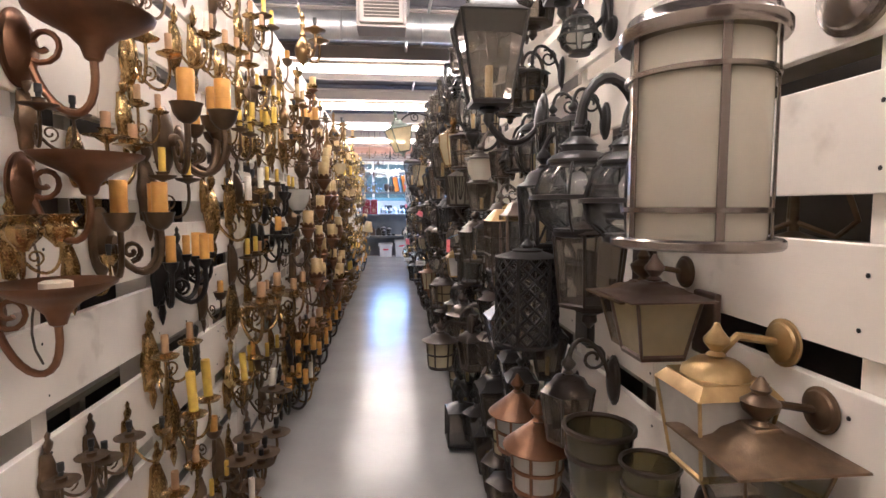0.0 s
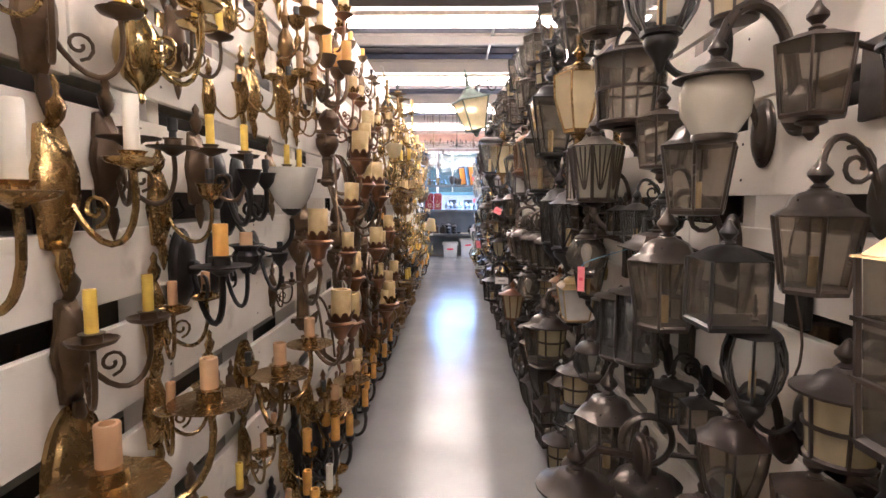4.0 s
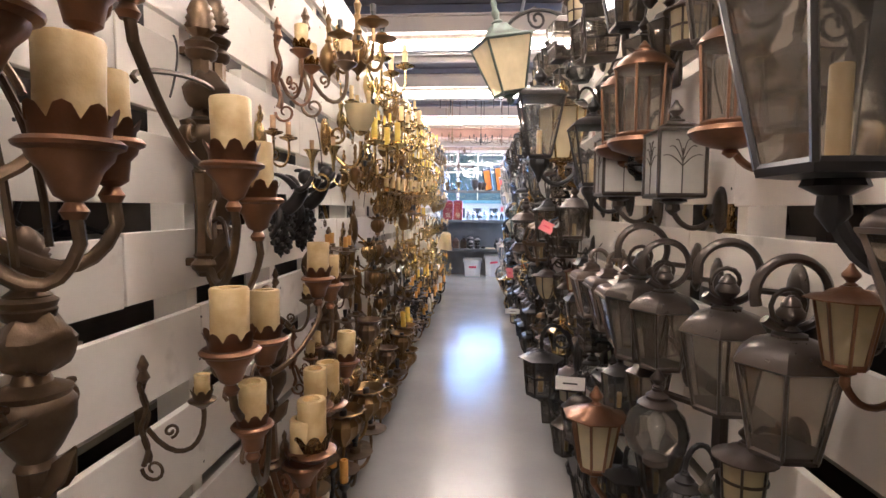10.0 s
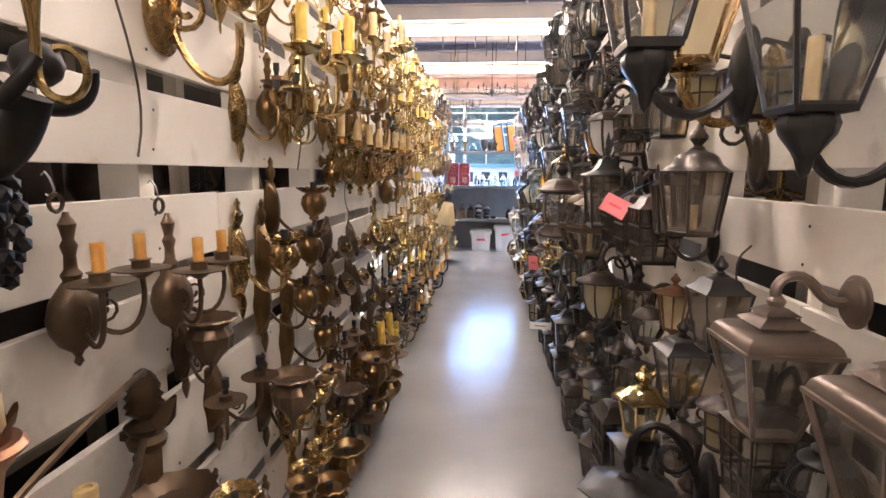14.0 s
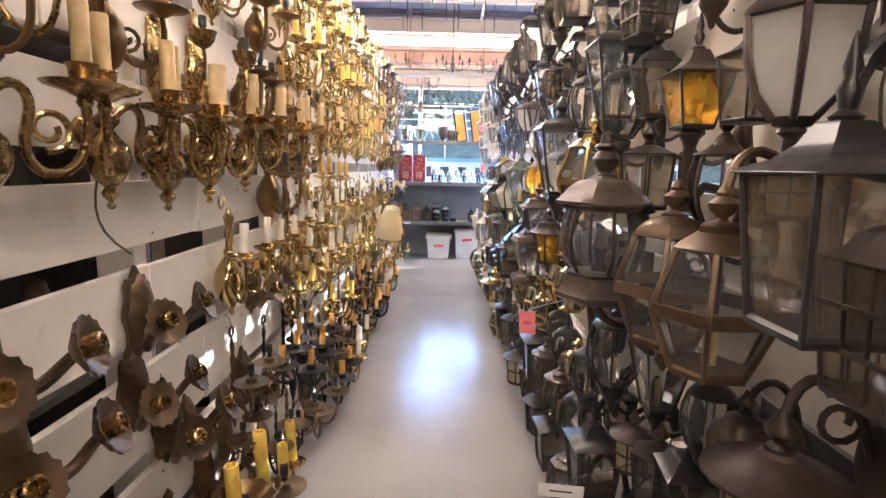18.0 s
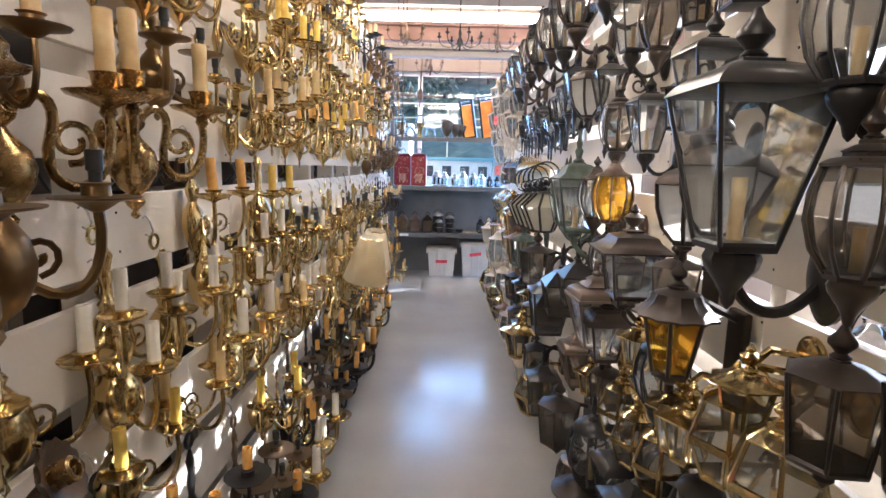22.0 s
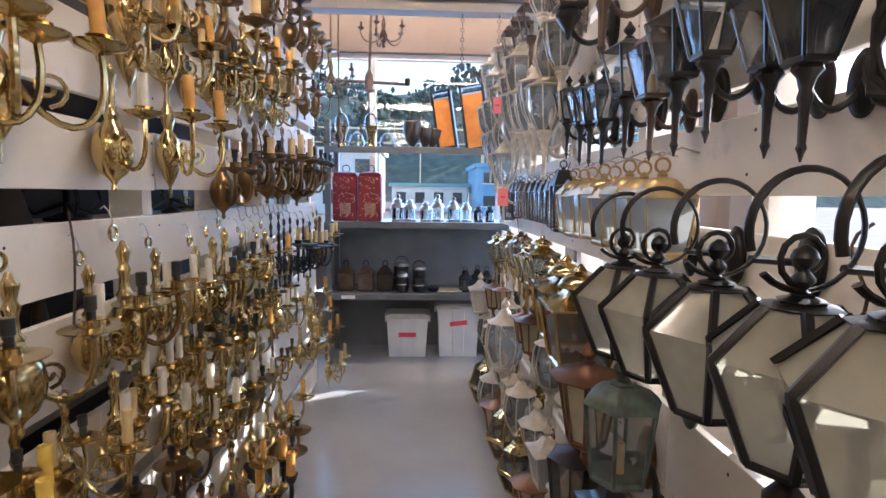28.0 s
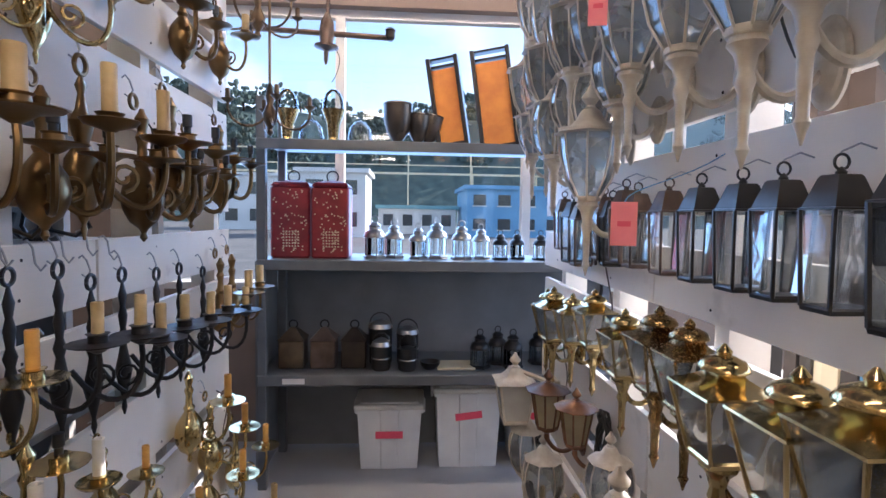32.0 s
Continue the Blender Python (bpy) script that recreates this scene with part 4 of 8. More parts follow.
def cherub_sconce(label, metal="iron", horn="brass"):
    """A cast winged figure that leans out from a leafy bracket and holds up a horn with a candle socket."""
    top = tagged(new("figure_sconce"), label, "wall sconce", group="wall sconces on the slatted boards")
    bm = lathe([(0.004, -0.33), (0.02, -0.29), (0.045, -0.22), (0.056, -0.14), (0.05, -0.05), (0.04, 0.05)], 12, (0, 0.10, 0), squash=0.9)
    for k in range(46):
        a, q = k * 2.4, k / 46
        w = 0.058 * math.sin(math.pi * (0.12 + 0.8 * q)) + 0.006
        bmesh.ops.create_icosphere(bm, subdivisions=1, radius=0.020, matrix=Matrix.Translation((w * math.cos(a), 0.11 + w * math.sin(a), -0.30 + 0.28 * q)))
    tube(bez((0, 0.05, -0.04), (0, 0.14, -0.06), (0, 0.20, -0.02), (0, 0.24, 0.09), 12), 0.046, 12, bm, taper=0.85)
    bmesh.ops.create_icosphere(bm, subdivisions=2, radius=0.048, matrix=Matrix.Translation((0, 0.26, 0.15)))
    for s in (-1, 1):
        tube(bez((s * 0.035, 0.22, 0.08), (s * 0.09, 0.24, 0.06), (s * 0.10, 0.30, 0.08), (s * 0.07, 0.32, 0.15), 10), 0.019, 10, bm, taper=0.75)
        tube(bez((s * 0.03, 0.10, -0.04), (s * 0.07, 0.14, -0.10), (s * 0.06, 0.10, -0.16), (s * 0.05, 0.06, -0.2), 10), 0.024, 10, bm, taper=0.6)
        tube(bez((s * 0.03, 0.20, 0.09), (s * 0.07, 0.17, 0.15), (s * 0.10, 0.12, 0.17), (s * 0.08, 0.09, 0.16), 9), 0.022, 9, bm, taper=0.4)
    part("figure", bm, metal, top)
    h = part("horn", lathe([(0.008, 0), (0.010, 0.08), (0.016, 0.13), (0.034, 0.17), (0.05, 0.185), (0.046, 0.186), (0.02, 0.16)], 16, (0.07, 0.32, 0.12)), horn, top)
    part("horn_tube", tube(scroll((0.07, 0.37, 0.12), 0.05, 0.045, 180, 0.8), 0.008, 6), horn, h)
    part("candle_sleeve", sleeve_mesh(0.013, 0.07), "rose_sleeve", h).location = (0.07, 0.32, 0.29)
    return top


def shade_sconce(label):
    top = tagged(new("shaded_sconce"), label, "wall sconce", group="wall sconces on the slatted boards")
    part("backplate", lathe(TURNED, 16, (0, 0.03, 0), squash=0.6), "brass", top)
    part("arm", tube(bez((0, 0.05, -0.03), (0, 0.12, -0.12), (0, 0.17, -0.06), (0, 0.17, 0.05)), 0.006), "brass", top)
    bm = bmesh.new()
    n = 30
    ringv = [[bm.verts.new((r * math.cos(2 * math.pi * i / n), r * math.sin(2 * math.pi * i / n), z)) for i in range(n)] for r, z in ((0.097, 0), (0.095, 0.01), (0.052, 0.182), (0.050, 0.19))]
    for a, b in zip(ringv, ringv[1:]):
        for i in range(n):
            bm.faces.new((a[i], a[(i + 1) % n], b[(i + 1) % n], b[i]))
    bmesh.ops.solidify(bm, geom=bm.faces[:], thickness=0.002)
    sh = part("shade", bm, "shade_cloth", top, "cream cloth cone shade")
    sh.location, sh.rotation_euler = (0, 0.17, 0.05), (radians(-8), radians(8), 0)
    part("spider", ring((0, 0, 0.175), 0.022, 0.003, "z"), "brass", sh)
    for a in (0, 120, 240):
        c, s = math.cos(radians(a)), math.sin(radians(a))
        part("spider_wire", tube([(0.022 * c, 0.022 * s, 0.175), (0.050 * c, 0.050 * s, 0.182)], 0.002, 5), "brass", sh)
    return top


def jar_shade(label):
    """An open-topped tapered glass jar in two dark rims, held by an arm."""
    top = tagged(new("jar_sconce"), label, "wall lantern", group="wall lanterns on the slatted boards")
    part("jar", lathe([(0.052, -0.08), (0.056, -0.075), (0.074, 0.08), (0.071, 0.08), (0.053, -0.07), (0.01, -0.07)], 24, (0, 0.16, 0)), "olive_glass", top, "olive tinted glass jar")
    for r, z in ((0.075, 0.078), (0.0685, 0.02), (0.055, -0.078)):
        part("rim", lathe([(r - 0.003, z - 0.006), (r + 0.003, z - 0.004), (r + 0.003, z + 0.004), (r - 0.003, z + 0.006), (r - 0.006, z)], 24, (0, 0.16, 0), hoop=True), "brown", top)
    part("base", lathe([(0.03, -0.10), (0.045, -0.092), (0.05, -0.08), (0.02, -0.079)], 18, (0, 0.16, 0)), "brown", top)
    part("wall_plate", plate(0.05, 0.07, 0.016, at=(0, 0, -0.06)), "brown", top)
    part("arm", tube(bez((0, 0.015, -0.06), (0, 0.06, -0.16), (0, 0.13, -0.16), (0, 0.16, -0.095)), 0.010, 7), "brown", top)
    return top


def drum_lantern(label):
    """A round milk-glass drum between a stepped lid and a wide foot ring, caged in flat nickel strips."""
    top = tagged(new("wall_lantern"), label, "wall lantern", group="wall lanterns on the slatted boards")
    ax = Vector((0, 0.22, 0))
    part("glass_drum", lathe([(0.02, -0.128), (0.084, -0.126), (0.086, -0.12), (0.086, 0.12), (0.084, 0.126), (0.02, 0.128)], 40, ax), "milk_glass", top, "cream milk glass drum")
    part("foot_ring", lathe([(0.03, -0.138), (0.104, -0.138), (0.107, -0.135), (0.107, -0.127), (0.104, -0.124), (0.03, -0.126)], 40, ax), "nickel", top)
    lid = part("lid", lathe([(0.03, 0.126), (0.100, 0.126), (0.103, 0.130), (0.103, 0.142), (0.094, 0.150), (0.092, 0.158), (0.070, 0.172), (0.050, 0.178), (0.048, 0.19), (0.02, 0.194)], 40, ax), "nickel", top)
    part("knob", lathe([(0.012, 0.19), (0.018, 0.20), (0.014, 0.212), (0.004, 0.218)], 16, ax), "nickel", lid)
    for z in (-0.088, 0.082):
        part("band", lathe([(0.0885, z - 0.004), (0.0935, z - 0.003), (0.0935, z + 0.003), (0.0885, z + 0.004)], 40, ax, hoop=True), "nickel", top)
    for k in range(5):
        a = 2 * math.pi * (k + 0.32) / 5
        part("strip", box((0.0035, 0.011, 0.256), ax + Vector((0.0905 * math.cos(a), 0.0905 * math.sin(a), 0)), 0.001, turn=Matrix.Rotation(a, 4, "Z")), "nickel", top, smooth=False)
    part("wall_plate", plate(0.065, 0.065, 0.018, at=(0, 0, 0.21)), "nickel", top)
    part("arm", tube(bez((0, 0.015, 0.21), (0, 0.08, 0.25), (0, 0.19, 0.27), (0, 0.22, 0.21), 10), 0.011, 8), "nickel", top)
    return top


def post_onion(label, metal="brown"):
    """A six-sided bronze lantern: bowed glass between a flared roof and a flared skirt, with a cast urn finial."""
    top = tagged(new("wall_lantern"), label, "wall lantern", group="wall lanterns on the slatted boards")
    ax = Vector((0, 0.22, 0))
    bulge = ((0.076, -0.08), (0.098, -0.045), (0.106, 0.0), (0.101, 0.045), (0.088, 0.08))
    n = 6

    def at(i, r, z):
        a = 2 * math.pi * i / n
        return ax + Vector((r * math.cos(a), r * math.sin(a), z))
    for i in range(n):
        bm = bmesh.new()
        rows = [[bm.verts.new(at(i + j / 4, r - 0.003, z)) for j in range(5)] for r, z in bulge]
        for a, b in zip(rows, rows[1:]):
            for j in range(4):
                bm.faces.new((a[j], a[j + 1], b[j + 1], b[j]))
        part("pane", bm, "bevel_glass", top).visible_shadow = False
        part("bar", tube([at(i, r, z) for r, z in bulge], 0.0055, 6, flat=0.7), metal, top)
    turn = 0.0
    rf = part("roof", lathe([(0.082, 0.076), (0.090, 0.082), (0.090, 0.090), (0.108, 0.094), (0.108, 0.100), (0.100, 0.106), (0.080, 0.132), (0.060, 0.150), (0.036, 0.156), (0.03, 0.164)], n, ax, turn=turn), metal, top)
    part("finial", lathe([(0.020, 0.160), (0.026, 0.166), (0.016, 0.174), (0.030, 0.190), (0.034, 0.206), (0.026, 0.222), (0.020, 0.226), (0.031, 0.236), (0.028, 0.242), (0.018, 0.246), (0.016, 0.268), (0.004, 0.276)], 16, ax), metal, rf)
    part("skirt", lathe([(0.030, -0.160), (0.084, -0.157), (0.097, -0.148), (0.097, -0.138), (0.088, -0.128), (0.080, -0.110), (0.072, -0.092), (0.076, -0.084), (0.06, -0.082)], n, ax, turn=turn), metal, top)
    part("candle_holder", lathe([(0.022, -0.08), (0.024, -0.07), (0.014, -0.05), (0.018, -0.03), (0.022, -0.02), (0.014, 0.0), (0.012, 0.03), (0.006, 0.036)], 12, ax), "brown", top, "turned dark candle holder")
    part("wall_plate", plate(0.05, 0.085, 0.016, at=(0, 0, -0.12)), metal, top)
    part("arm", tube(bez((0, 0.015, -0.12), (0, 0.06, -0.24), (0, 0.19, -0.26), (0, 0.22, -0.175), 10), 0.012, 8), metal, top)
    return top


# lantern roofs as (radius, height) with the eaves at radius 1
ROOFS = {
    "pyramid": [(1.0, -0.02), (1.02, 0.02), (0.95, 0.05), (0.45, 0.42), (0.22, 0.52), (0.2, 0.58)],
    "bell": [(1.0, -0.02), (1.04, 0.02), (0.98, 0.06), (0.74, 0.24), (0.62, 0.50), (0.46, 0.62), (0.28, 0.68), (0.24, 0.74)],
    "pagoda": [(1.0, -0.03), (1.16, 0.02), (1.12, 0.06), (0.70, 0.24), (0.45, 0.50), (0.32, 0.78), (0.26, 0.84)],
    "dome": [(1.0, -0.03), (1.08, 0.01), (1.06, 0.06), (0.96, 0.22), (0.74, 0.44), (0.42, 0.58), (0.36, 0.60), (0.36, 0.66), (0.2, 0.72)],
    "stepped": [(1.0, -0.03), (1.08, 0.0), (1.08, 0.07), (0.86, 0.20), (0.60, 0.26), (0.60, 0.36), (0.66, 0.40), (0.36, 0.58), (0.30, 0.60), (0.30, 0.70), (0.16, 0.76)],
    "hat": [(1.0, -0.02), (1.35, 0.0), (1.34, 0.05), (0.80, 0.18), (0.62, 0.34), (0.34, 0.42), (0.28, 0.50)],
    "cone": [(1.0, -0.02), (1.30, -0.04), (1.30, 0.0), (0.30, 0.86), (0.2, 0.90)],
    "hood": [(1.0, -0.05), (1.07, -0.04), (1.07, 0.05), (1.01, 0.06), (1.01, 0.10), (0.97, 0.22), (0.86, 0.34), (0.68, 0.42), (0.50, 0.44), (0.50, 0.50), (0.60, 0.52), (0.34, 0.68), (0.30, 0.73), (0.40, 0.75), (0.18, 0.90), (0.1, 0.94)],
    "flare": [(1.0, -0.02), (1.45, -0.03), (1.46, 0.03), (1.20, 0.13), (0.90, 0.38), (0.80, 0.58), (0.46, 0.68), (0.32, 0.71), (0.36, 0.80), (0.2, 0.86)],
    "hopper": [(1.0, -0.02), (1.08, 0.0), (1.06, 0.06), (0.98, 0.08), (0.58, 1.05), (0.50, 1.12), (0.2, 1.14)],
    "mushroom": [(1.0, -0.03), (1.07, 0.0), (1.05, 0.06), (0.72, 0.20), (0.45, 0.38), (0.38, 0.46), (0.42, 0.52), (0.68, 0.58), (0.68, 0.64), (0.55, 0.82), (0.26, 0.95), (0.14, 0.98)],
    "cap": [(1.0, -0.02), (1.05, 0.0), (1.03, 0.04), (0.82, 0.36), (0.82, 0.42), (0.76, 0.62), (0.52, 0.86), (0.2, 0.96)],
    "flat": [(1.0, -0.02), (1.06, 0.0), (1.06, 0.05), (0.55, 0.45), (0.50, 0.46), (0.5, 0.62), (0.38, 0.70), (0.2, 0.74)],
}
FINIALS = {
    "ball": [(0.012, 0), (0.020, 0.008), (0.011, 0.016), (0.026, 0.034), (0.026, 0.042), (0.012, 0.06), (0.005, 0.075)],
    "spike": [(0.016, 0), (0.022, 0.01), (0.010, 0.02), (0.016, 0.045), (0.009, 0.06), (0.012, 0.075), (0.002, 0.12)],
    "urn": [(0.018, 0), (0.010, 0.012), (0.030, 0.03), (0.034, 0.045), (0.014, 0.06), (0.018, 0.068), (0.004, 0.09)],
    "knob": [(0.014, 0), (0.018, 0.012), (0.010, 0.022), (0.003, 0.03)],
}
TAILS = {
    "": [],
    "pan": [(0.062, 0.004), (0.080, 0.0), (0.084, -0.012), (0.070, -0.034), (0.034, -0.050), (0.014, -0.056), (0.016, -0.066), (0.003, -0.078)],
    "short": [(0.030, 0.0), (0.034, -0.01), (0.016, -0.02), (0.018, -0.04), (0.004, -0.06)],
    "long": [(0.045, 0.0), (0.05, -0.012), (0.030, -0.03), (0.020, -0.06), (0.026, -0.08), (0.017, -0.10), (0.013, -0.19), (0.018, -0.20), (0.010, -0.215), (0.003, -0.235)],
    "cup": [(0.05, 0.0), (0.056, -0.012), (0.05, -0.03), (0.028, -0.055), (0.018, -0.07), (0.012, -0.09), (0.002, -0.10)],
}


def lantern(label, n=4, body=((0.055, 0.0), (0.085, 0.22)), roof="pyramid", tall=1.0, finial="ball", tail="short", mount="bottom", metal="black", pane="clear_glass", away=0.17, bar=0.005, inner="ivory_sleeve", bands=0, cross=False, mesh_bars=0, bulb=False, band=0.005, motif="", roof_metal="", flutes=0):
    """A wall lantern: roof, finial, corner bars, panes, base and tail, with its arm and wall plate. Round when n is 12 or more."""
    top = tagged(new("wall_lantern"), label, "wall lantern", group="wall lanterns on the slatted boards")
    h = body[-1][1]
    zoff = -h / 2
    body = [(r, z + zoff) for r, z in body]
    turn = 0.0
    k = 1 / math.cos(math.pi / n) if n <= 8 else 1.0
    ax = Vector((0, away, 0))
    r_top, r_bot = body[-1][0], body[0][0]
    nb = n if n <= 8 else 6

    def corner(i, r, z, cnt=None):
        a = turn + 2 * math.pi * (i + 0.5) / (cnt or n)
        return ax + Vector((r * k * math.cos(a), r * k * math.sin(a), z))
    if n <= 8:
        for i in range(n):
            bm = bmesh.new()
            prev = None
            for r, z in body:
                pair = [bm.verts.new(corner(i + s, r - 0.003, z)) for s in (0, 1)]
                if prev:
                    bm.faces.new((prev[0], prev[1], pair[1], pair[0]))
                prev = pair
            part("pane", bm, pane, top).visible_shadow = False
    else:
        bm = bmesh.new()
        rings = [[bm.verts.new(ax + Vector((r * 0.97 * math.cos(2 * math.pi * i / 20), r * 0.97 * math.sin(2 * math.pi * i / 20), z))) for i in range(20)] for r, z in body]
        for a, b in zip(rings, rings[1:]):
            for i in range(20):
                bm.faces.new((a[i], a[(i + 1) % 20], b[(i + 1) % 20], b[i]))
        part("glass_body", bm, pane, top).visible_shadow = False
    if bar:
        for i in range(nb):
            cage = part("bar", tube([corner(i, r, z, nb) for r, z in body] if len(body) > 2 else [corner(i, body[0][0], body[0][1], nb), corner(i, r_top, body[-1][1], nb)], bar, 5), metal, top)
    if cross:
        cn, levels = (14, 6) if cross == "lattice" else (nb, 1)
        z0 = body[0][1]
        lattice = bmesh.new()
        for i in range(cn):
            for q in range(levels):
                ra, rb = (r_bot + (r_top - r_bot) * t / levels + 0.002 for t in (q, q + 1))
                za, zb = z0 + h * q / levels, z0 + h * (q + 1) / levels
                tube([corner(i, ra, za, cn), corner(i + 1, rb, zb, cn)], bar * 0.7, 5, lattice)
                tube([corner(i + 1, ra, za, cn), corner(i, rb, zb, cn)], bar * 0.7, 5, lattice)
            if cross != "lattice":
                part("cross_bar", lattice, metal, top)
                lattice = bmesh.new()
        if cross == "lattice":
            part("lattice", lattice, metal, top)
    for q in range(bands):
        t = (q + 1) / (bands + 1)
        z = body[0][1] + h * t
        zs = [p[1] for p in body]
        r = float(np.interp(z, zs, [p[0] for p in body])) + 0.002
        part("band", lathe([(r - 0.002, z - band), (r + 0.003, z - band * 0.8), (r + 0.003, z + band * 0.8), (r - 0.002, z + band)], n if n <= 8 else 20, ax, turn=turn, hoop=True), metal, top)
    if mesh_bars:
        for i in range(n if n <= 8 else 6):
            for q in range(mesh_bars):
                t = (q + 1) / (mesh_bars + 1)
                p0 = corner(i, r_bot, body[0][1], nb).lerp(corner(i + 1, r_bot, body[0][1], nb), t)
                p1 = corner(i, r_top, body[-1][1], nb).lerp(corner(i + 1, r_top, body[-1][1], nb), t)
                part("glazing_bar", tube([p0, p1], bar * 0.6, 4), metal, top)
    if motif and n <= 8:
        for i in range(n):
            lead = bmesh.new()
            a0, b0 = corner(i, r_bot + 0.002, body[0][1]), corner(i + 1, r_bot + 0.002, body[0][1])
            a1, b1 = corner(i, r_top + 0.002, body[-1][1]), corner(i + 1, r_top + 0.002, body[-1][1])

            def spot(u, v):
                return a0.lerp(b0, u).lerp(a1.lerp(b1, u), v)
            if motif == "tree":
                tube([spot(0.5, 0.02), spot(0.5, 0.72)], 0.0022, 4, lead)
                for w, v0, v1 in ((0.40, 0.45, 0.62), (0.28, 0.52, 0.76), (0.15, 0.60, 0.86)):
                    for sgn in (-1, 1):
                        tube([spot(0.5 + sgn * w * k / 6, v0 + (v1 - v0) * math.sin(math.pi * 0.62 * k / 6)) for k in range(7)], 0.0020, 4, lead)
            else:
                for u0, u1 in ((0.08, 0.92), (0.36, 0.64)):
                    tube([spot(u0 + (u1 - u0) * k / 12, 0.98 - 0.80 * math.sin(math.pi * k / 12)) for k in range(13)], 0.0030, 5, lead)
            part("leading", lead, metal, top, "thin metal tracery on the pane")
    seg = n if n <= 8 else 20
    prof = [(r * r_top, body[-1][1] + z * r_top * tall) for r, z in ROOFS[roof]]
    cut = {"mushroom": 7, "cap": 5}.get(roof, len(prof))
    rm = roof_metal or metal
    if flutes:
        bm = fluted([(r * (1 + 0.04 * math.cos(z * 9)), z) for r, z in prof[:cut]], flutes)
        bmesh.ops.translate(bm, vec=ax, verts=bm.verts[:])
        rf = part("roof", bm, rm, top)
    else:
        rf = part("roof", lathe(prof[:cut], seg, ax, turn=turn), rm, top)
    if cut < len(prof):
        part("cap", lathe(prof[cut - 1:], 18, ax), rm, rf)
    ztop = body[-1][1] + ROOFS[roof][-1][1] * r_top * tall
    fk = max(0.7, r_top / 0.085)
    part("finial", lathe([(r * fk, z * fk + ztop - 0.004) for r, z in FINIALS[finial]], 12, ax), rm, rf)
    part("base", lathe([(r_bot * 0.6, body[0][1] - 0.014), (r_bot * 1.02, body[0][1] - 0.010), (r_bot * 1.06, body[0][1]), (r_bot * 0.98, body[0][1] + 0.006)], seg, ax, turn=turn), metal, top)
    zb = body[0][1] - 0.012
    if tail:
        tk = max(0.7, r_bot / 0.06)
        part("tail", lathe([(r * tk, zb + z) for r, z in TAILS[tail]], 12 if n > 4 else 8, ax), metal, top)
    if inner:
        part("candle_sleeve", sleeve_mesh(0.012, h * 0.45), inner, top).location = ax + Vector((0, 0, body[0][1]))
    if bulb:
        part("bulb", lathe([(0.009, 0.0), (0.012, 0.02), (0.022, 0.05), (0.024, 0.07), (0.014, 0.09), (0.003, 0.095)], 12), "frosted_glass", top).location = ax + Vector((0, 0, body[0][1] + 0.03))
    if mount == "bottom":
        zp = zb - 0.02
        bp = part("wall_plate", plate(0.05, 0.085, 0.016, at=(0, 0, zp - 0.02)), metal, top)
        part("arm", tube(bez((0, 0.015, zp - 0.03), (0, away * 0.4, zp - 0.11), (0, away * 0.8, zp - 0.10), (0, away, zp - 0.02), 9), 0.010, 7), metal, top)
    elif mount == "scroll":
        zr = ztop + 0.02
        part("wall_plate", plate(0.05, 0.09, 0.016, at=(0, 0, zr - 0.05)), metal, top)
        part("arm", tube(bez((0, 0.015, zr - 0.06), (0, 0.05, zr + 0.12), (0, away * 1.05, zr + 0.16), (0, away, zr - 0.01), 11), 0.009, 7), metal, top)
        part("scroll", tube(scroll((0, away * 0.48, zr + 0.03), 0.05, 0.014, 60, 1.4), 0.006, 6), metal, top)
    elif mount == "ring":
        zr = ztop + 0.03
        part("wall_plate", plate(0.045, 0.08, 0.014, at=(0, 0, zr)), metal, top)
        part("arm", tube(scroll((0, away, zr + (0.055 if away < 0.2 else 0.075)), 0.080 if away < 0.2 else 0.102, 0.080 if away < 0.2 else 0.102, -20, 0.93, 26), 0.013 if away < 0.2 else 0.008, 8, flat=0.8 if away < 0.2 else 0.6), metal, top)
        part("knob", lathe([(0.004, -0.022), (0.017, -0.012), (0.022, 0.0), (0.017, 0.012), (0.004, 0.022)], 12, (0, away, zr + 0.03)), metal, top)
        part("stay", tube([(0, 0.01, zr), (0, away - 0.07, zr + 0.01)], 0.009, 6), metal, top)
        part("scroll", tube(scroll((0, away, zr + 0.03), 0.05, 0.015, -90, 1.3, 16), 0.006, 6), metal, top)
    elif mount == "neck":
        zr = ztop + 0.01
        part("wall_plate", plate(0.055, 0.055, 0.018, at=(0, 0, zr - 0.10)), metal, top)
        part("arm", tube(bez((0, 0.015, zr - 0.10), (0, 0.02, zr + 0.13), (0, away * 0.9, zr + 0.15), (0, away, zr), 11), 0.013, 8, taper=0.8), metal, top)
    elif mount == "hung":
        part("wall_plate", box((r_top * 0.5, 0.012, h * 1.05), (0, 0.006, 0), 0.003), metal, top, smooth=False)
        part("hanging_ring", ring((0, away, ztop + 0.028), 0.018, 0.0035, "x"), metal, rf)
        part("wire_hook", tube([(0, 0.002, ztop + 0.06), (0, away * 0.5, ztop + 0.072), (0, away, ztop + 0.053), (0, away + 0.008, ztop + 0.042)], 0.0025, 5), "galv", top, "bent wire wall hook")
        part("stay", box((0.014, max(0.01, away - r_top * 0.6), 0.02), (0, away * 0.5 - r_top * 0.3, body[-1][1]), 0.002), metal, top, smooth=False)
    elif mount == "flush":
        part("wall_plate", box((r_top * 1.2, 0.02, h * 1.15), (0, 0.01, 0), 0.004), metal, top, smooth=False)
        part("arm", tube([(0, 0.01, h * 0.40), (0, away, ztop - 0.01)], 0.010, 6), metal, top)
    elif mount == "swan":
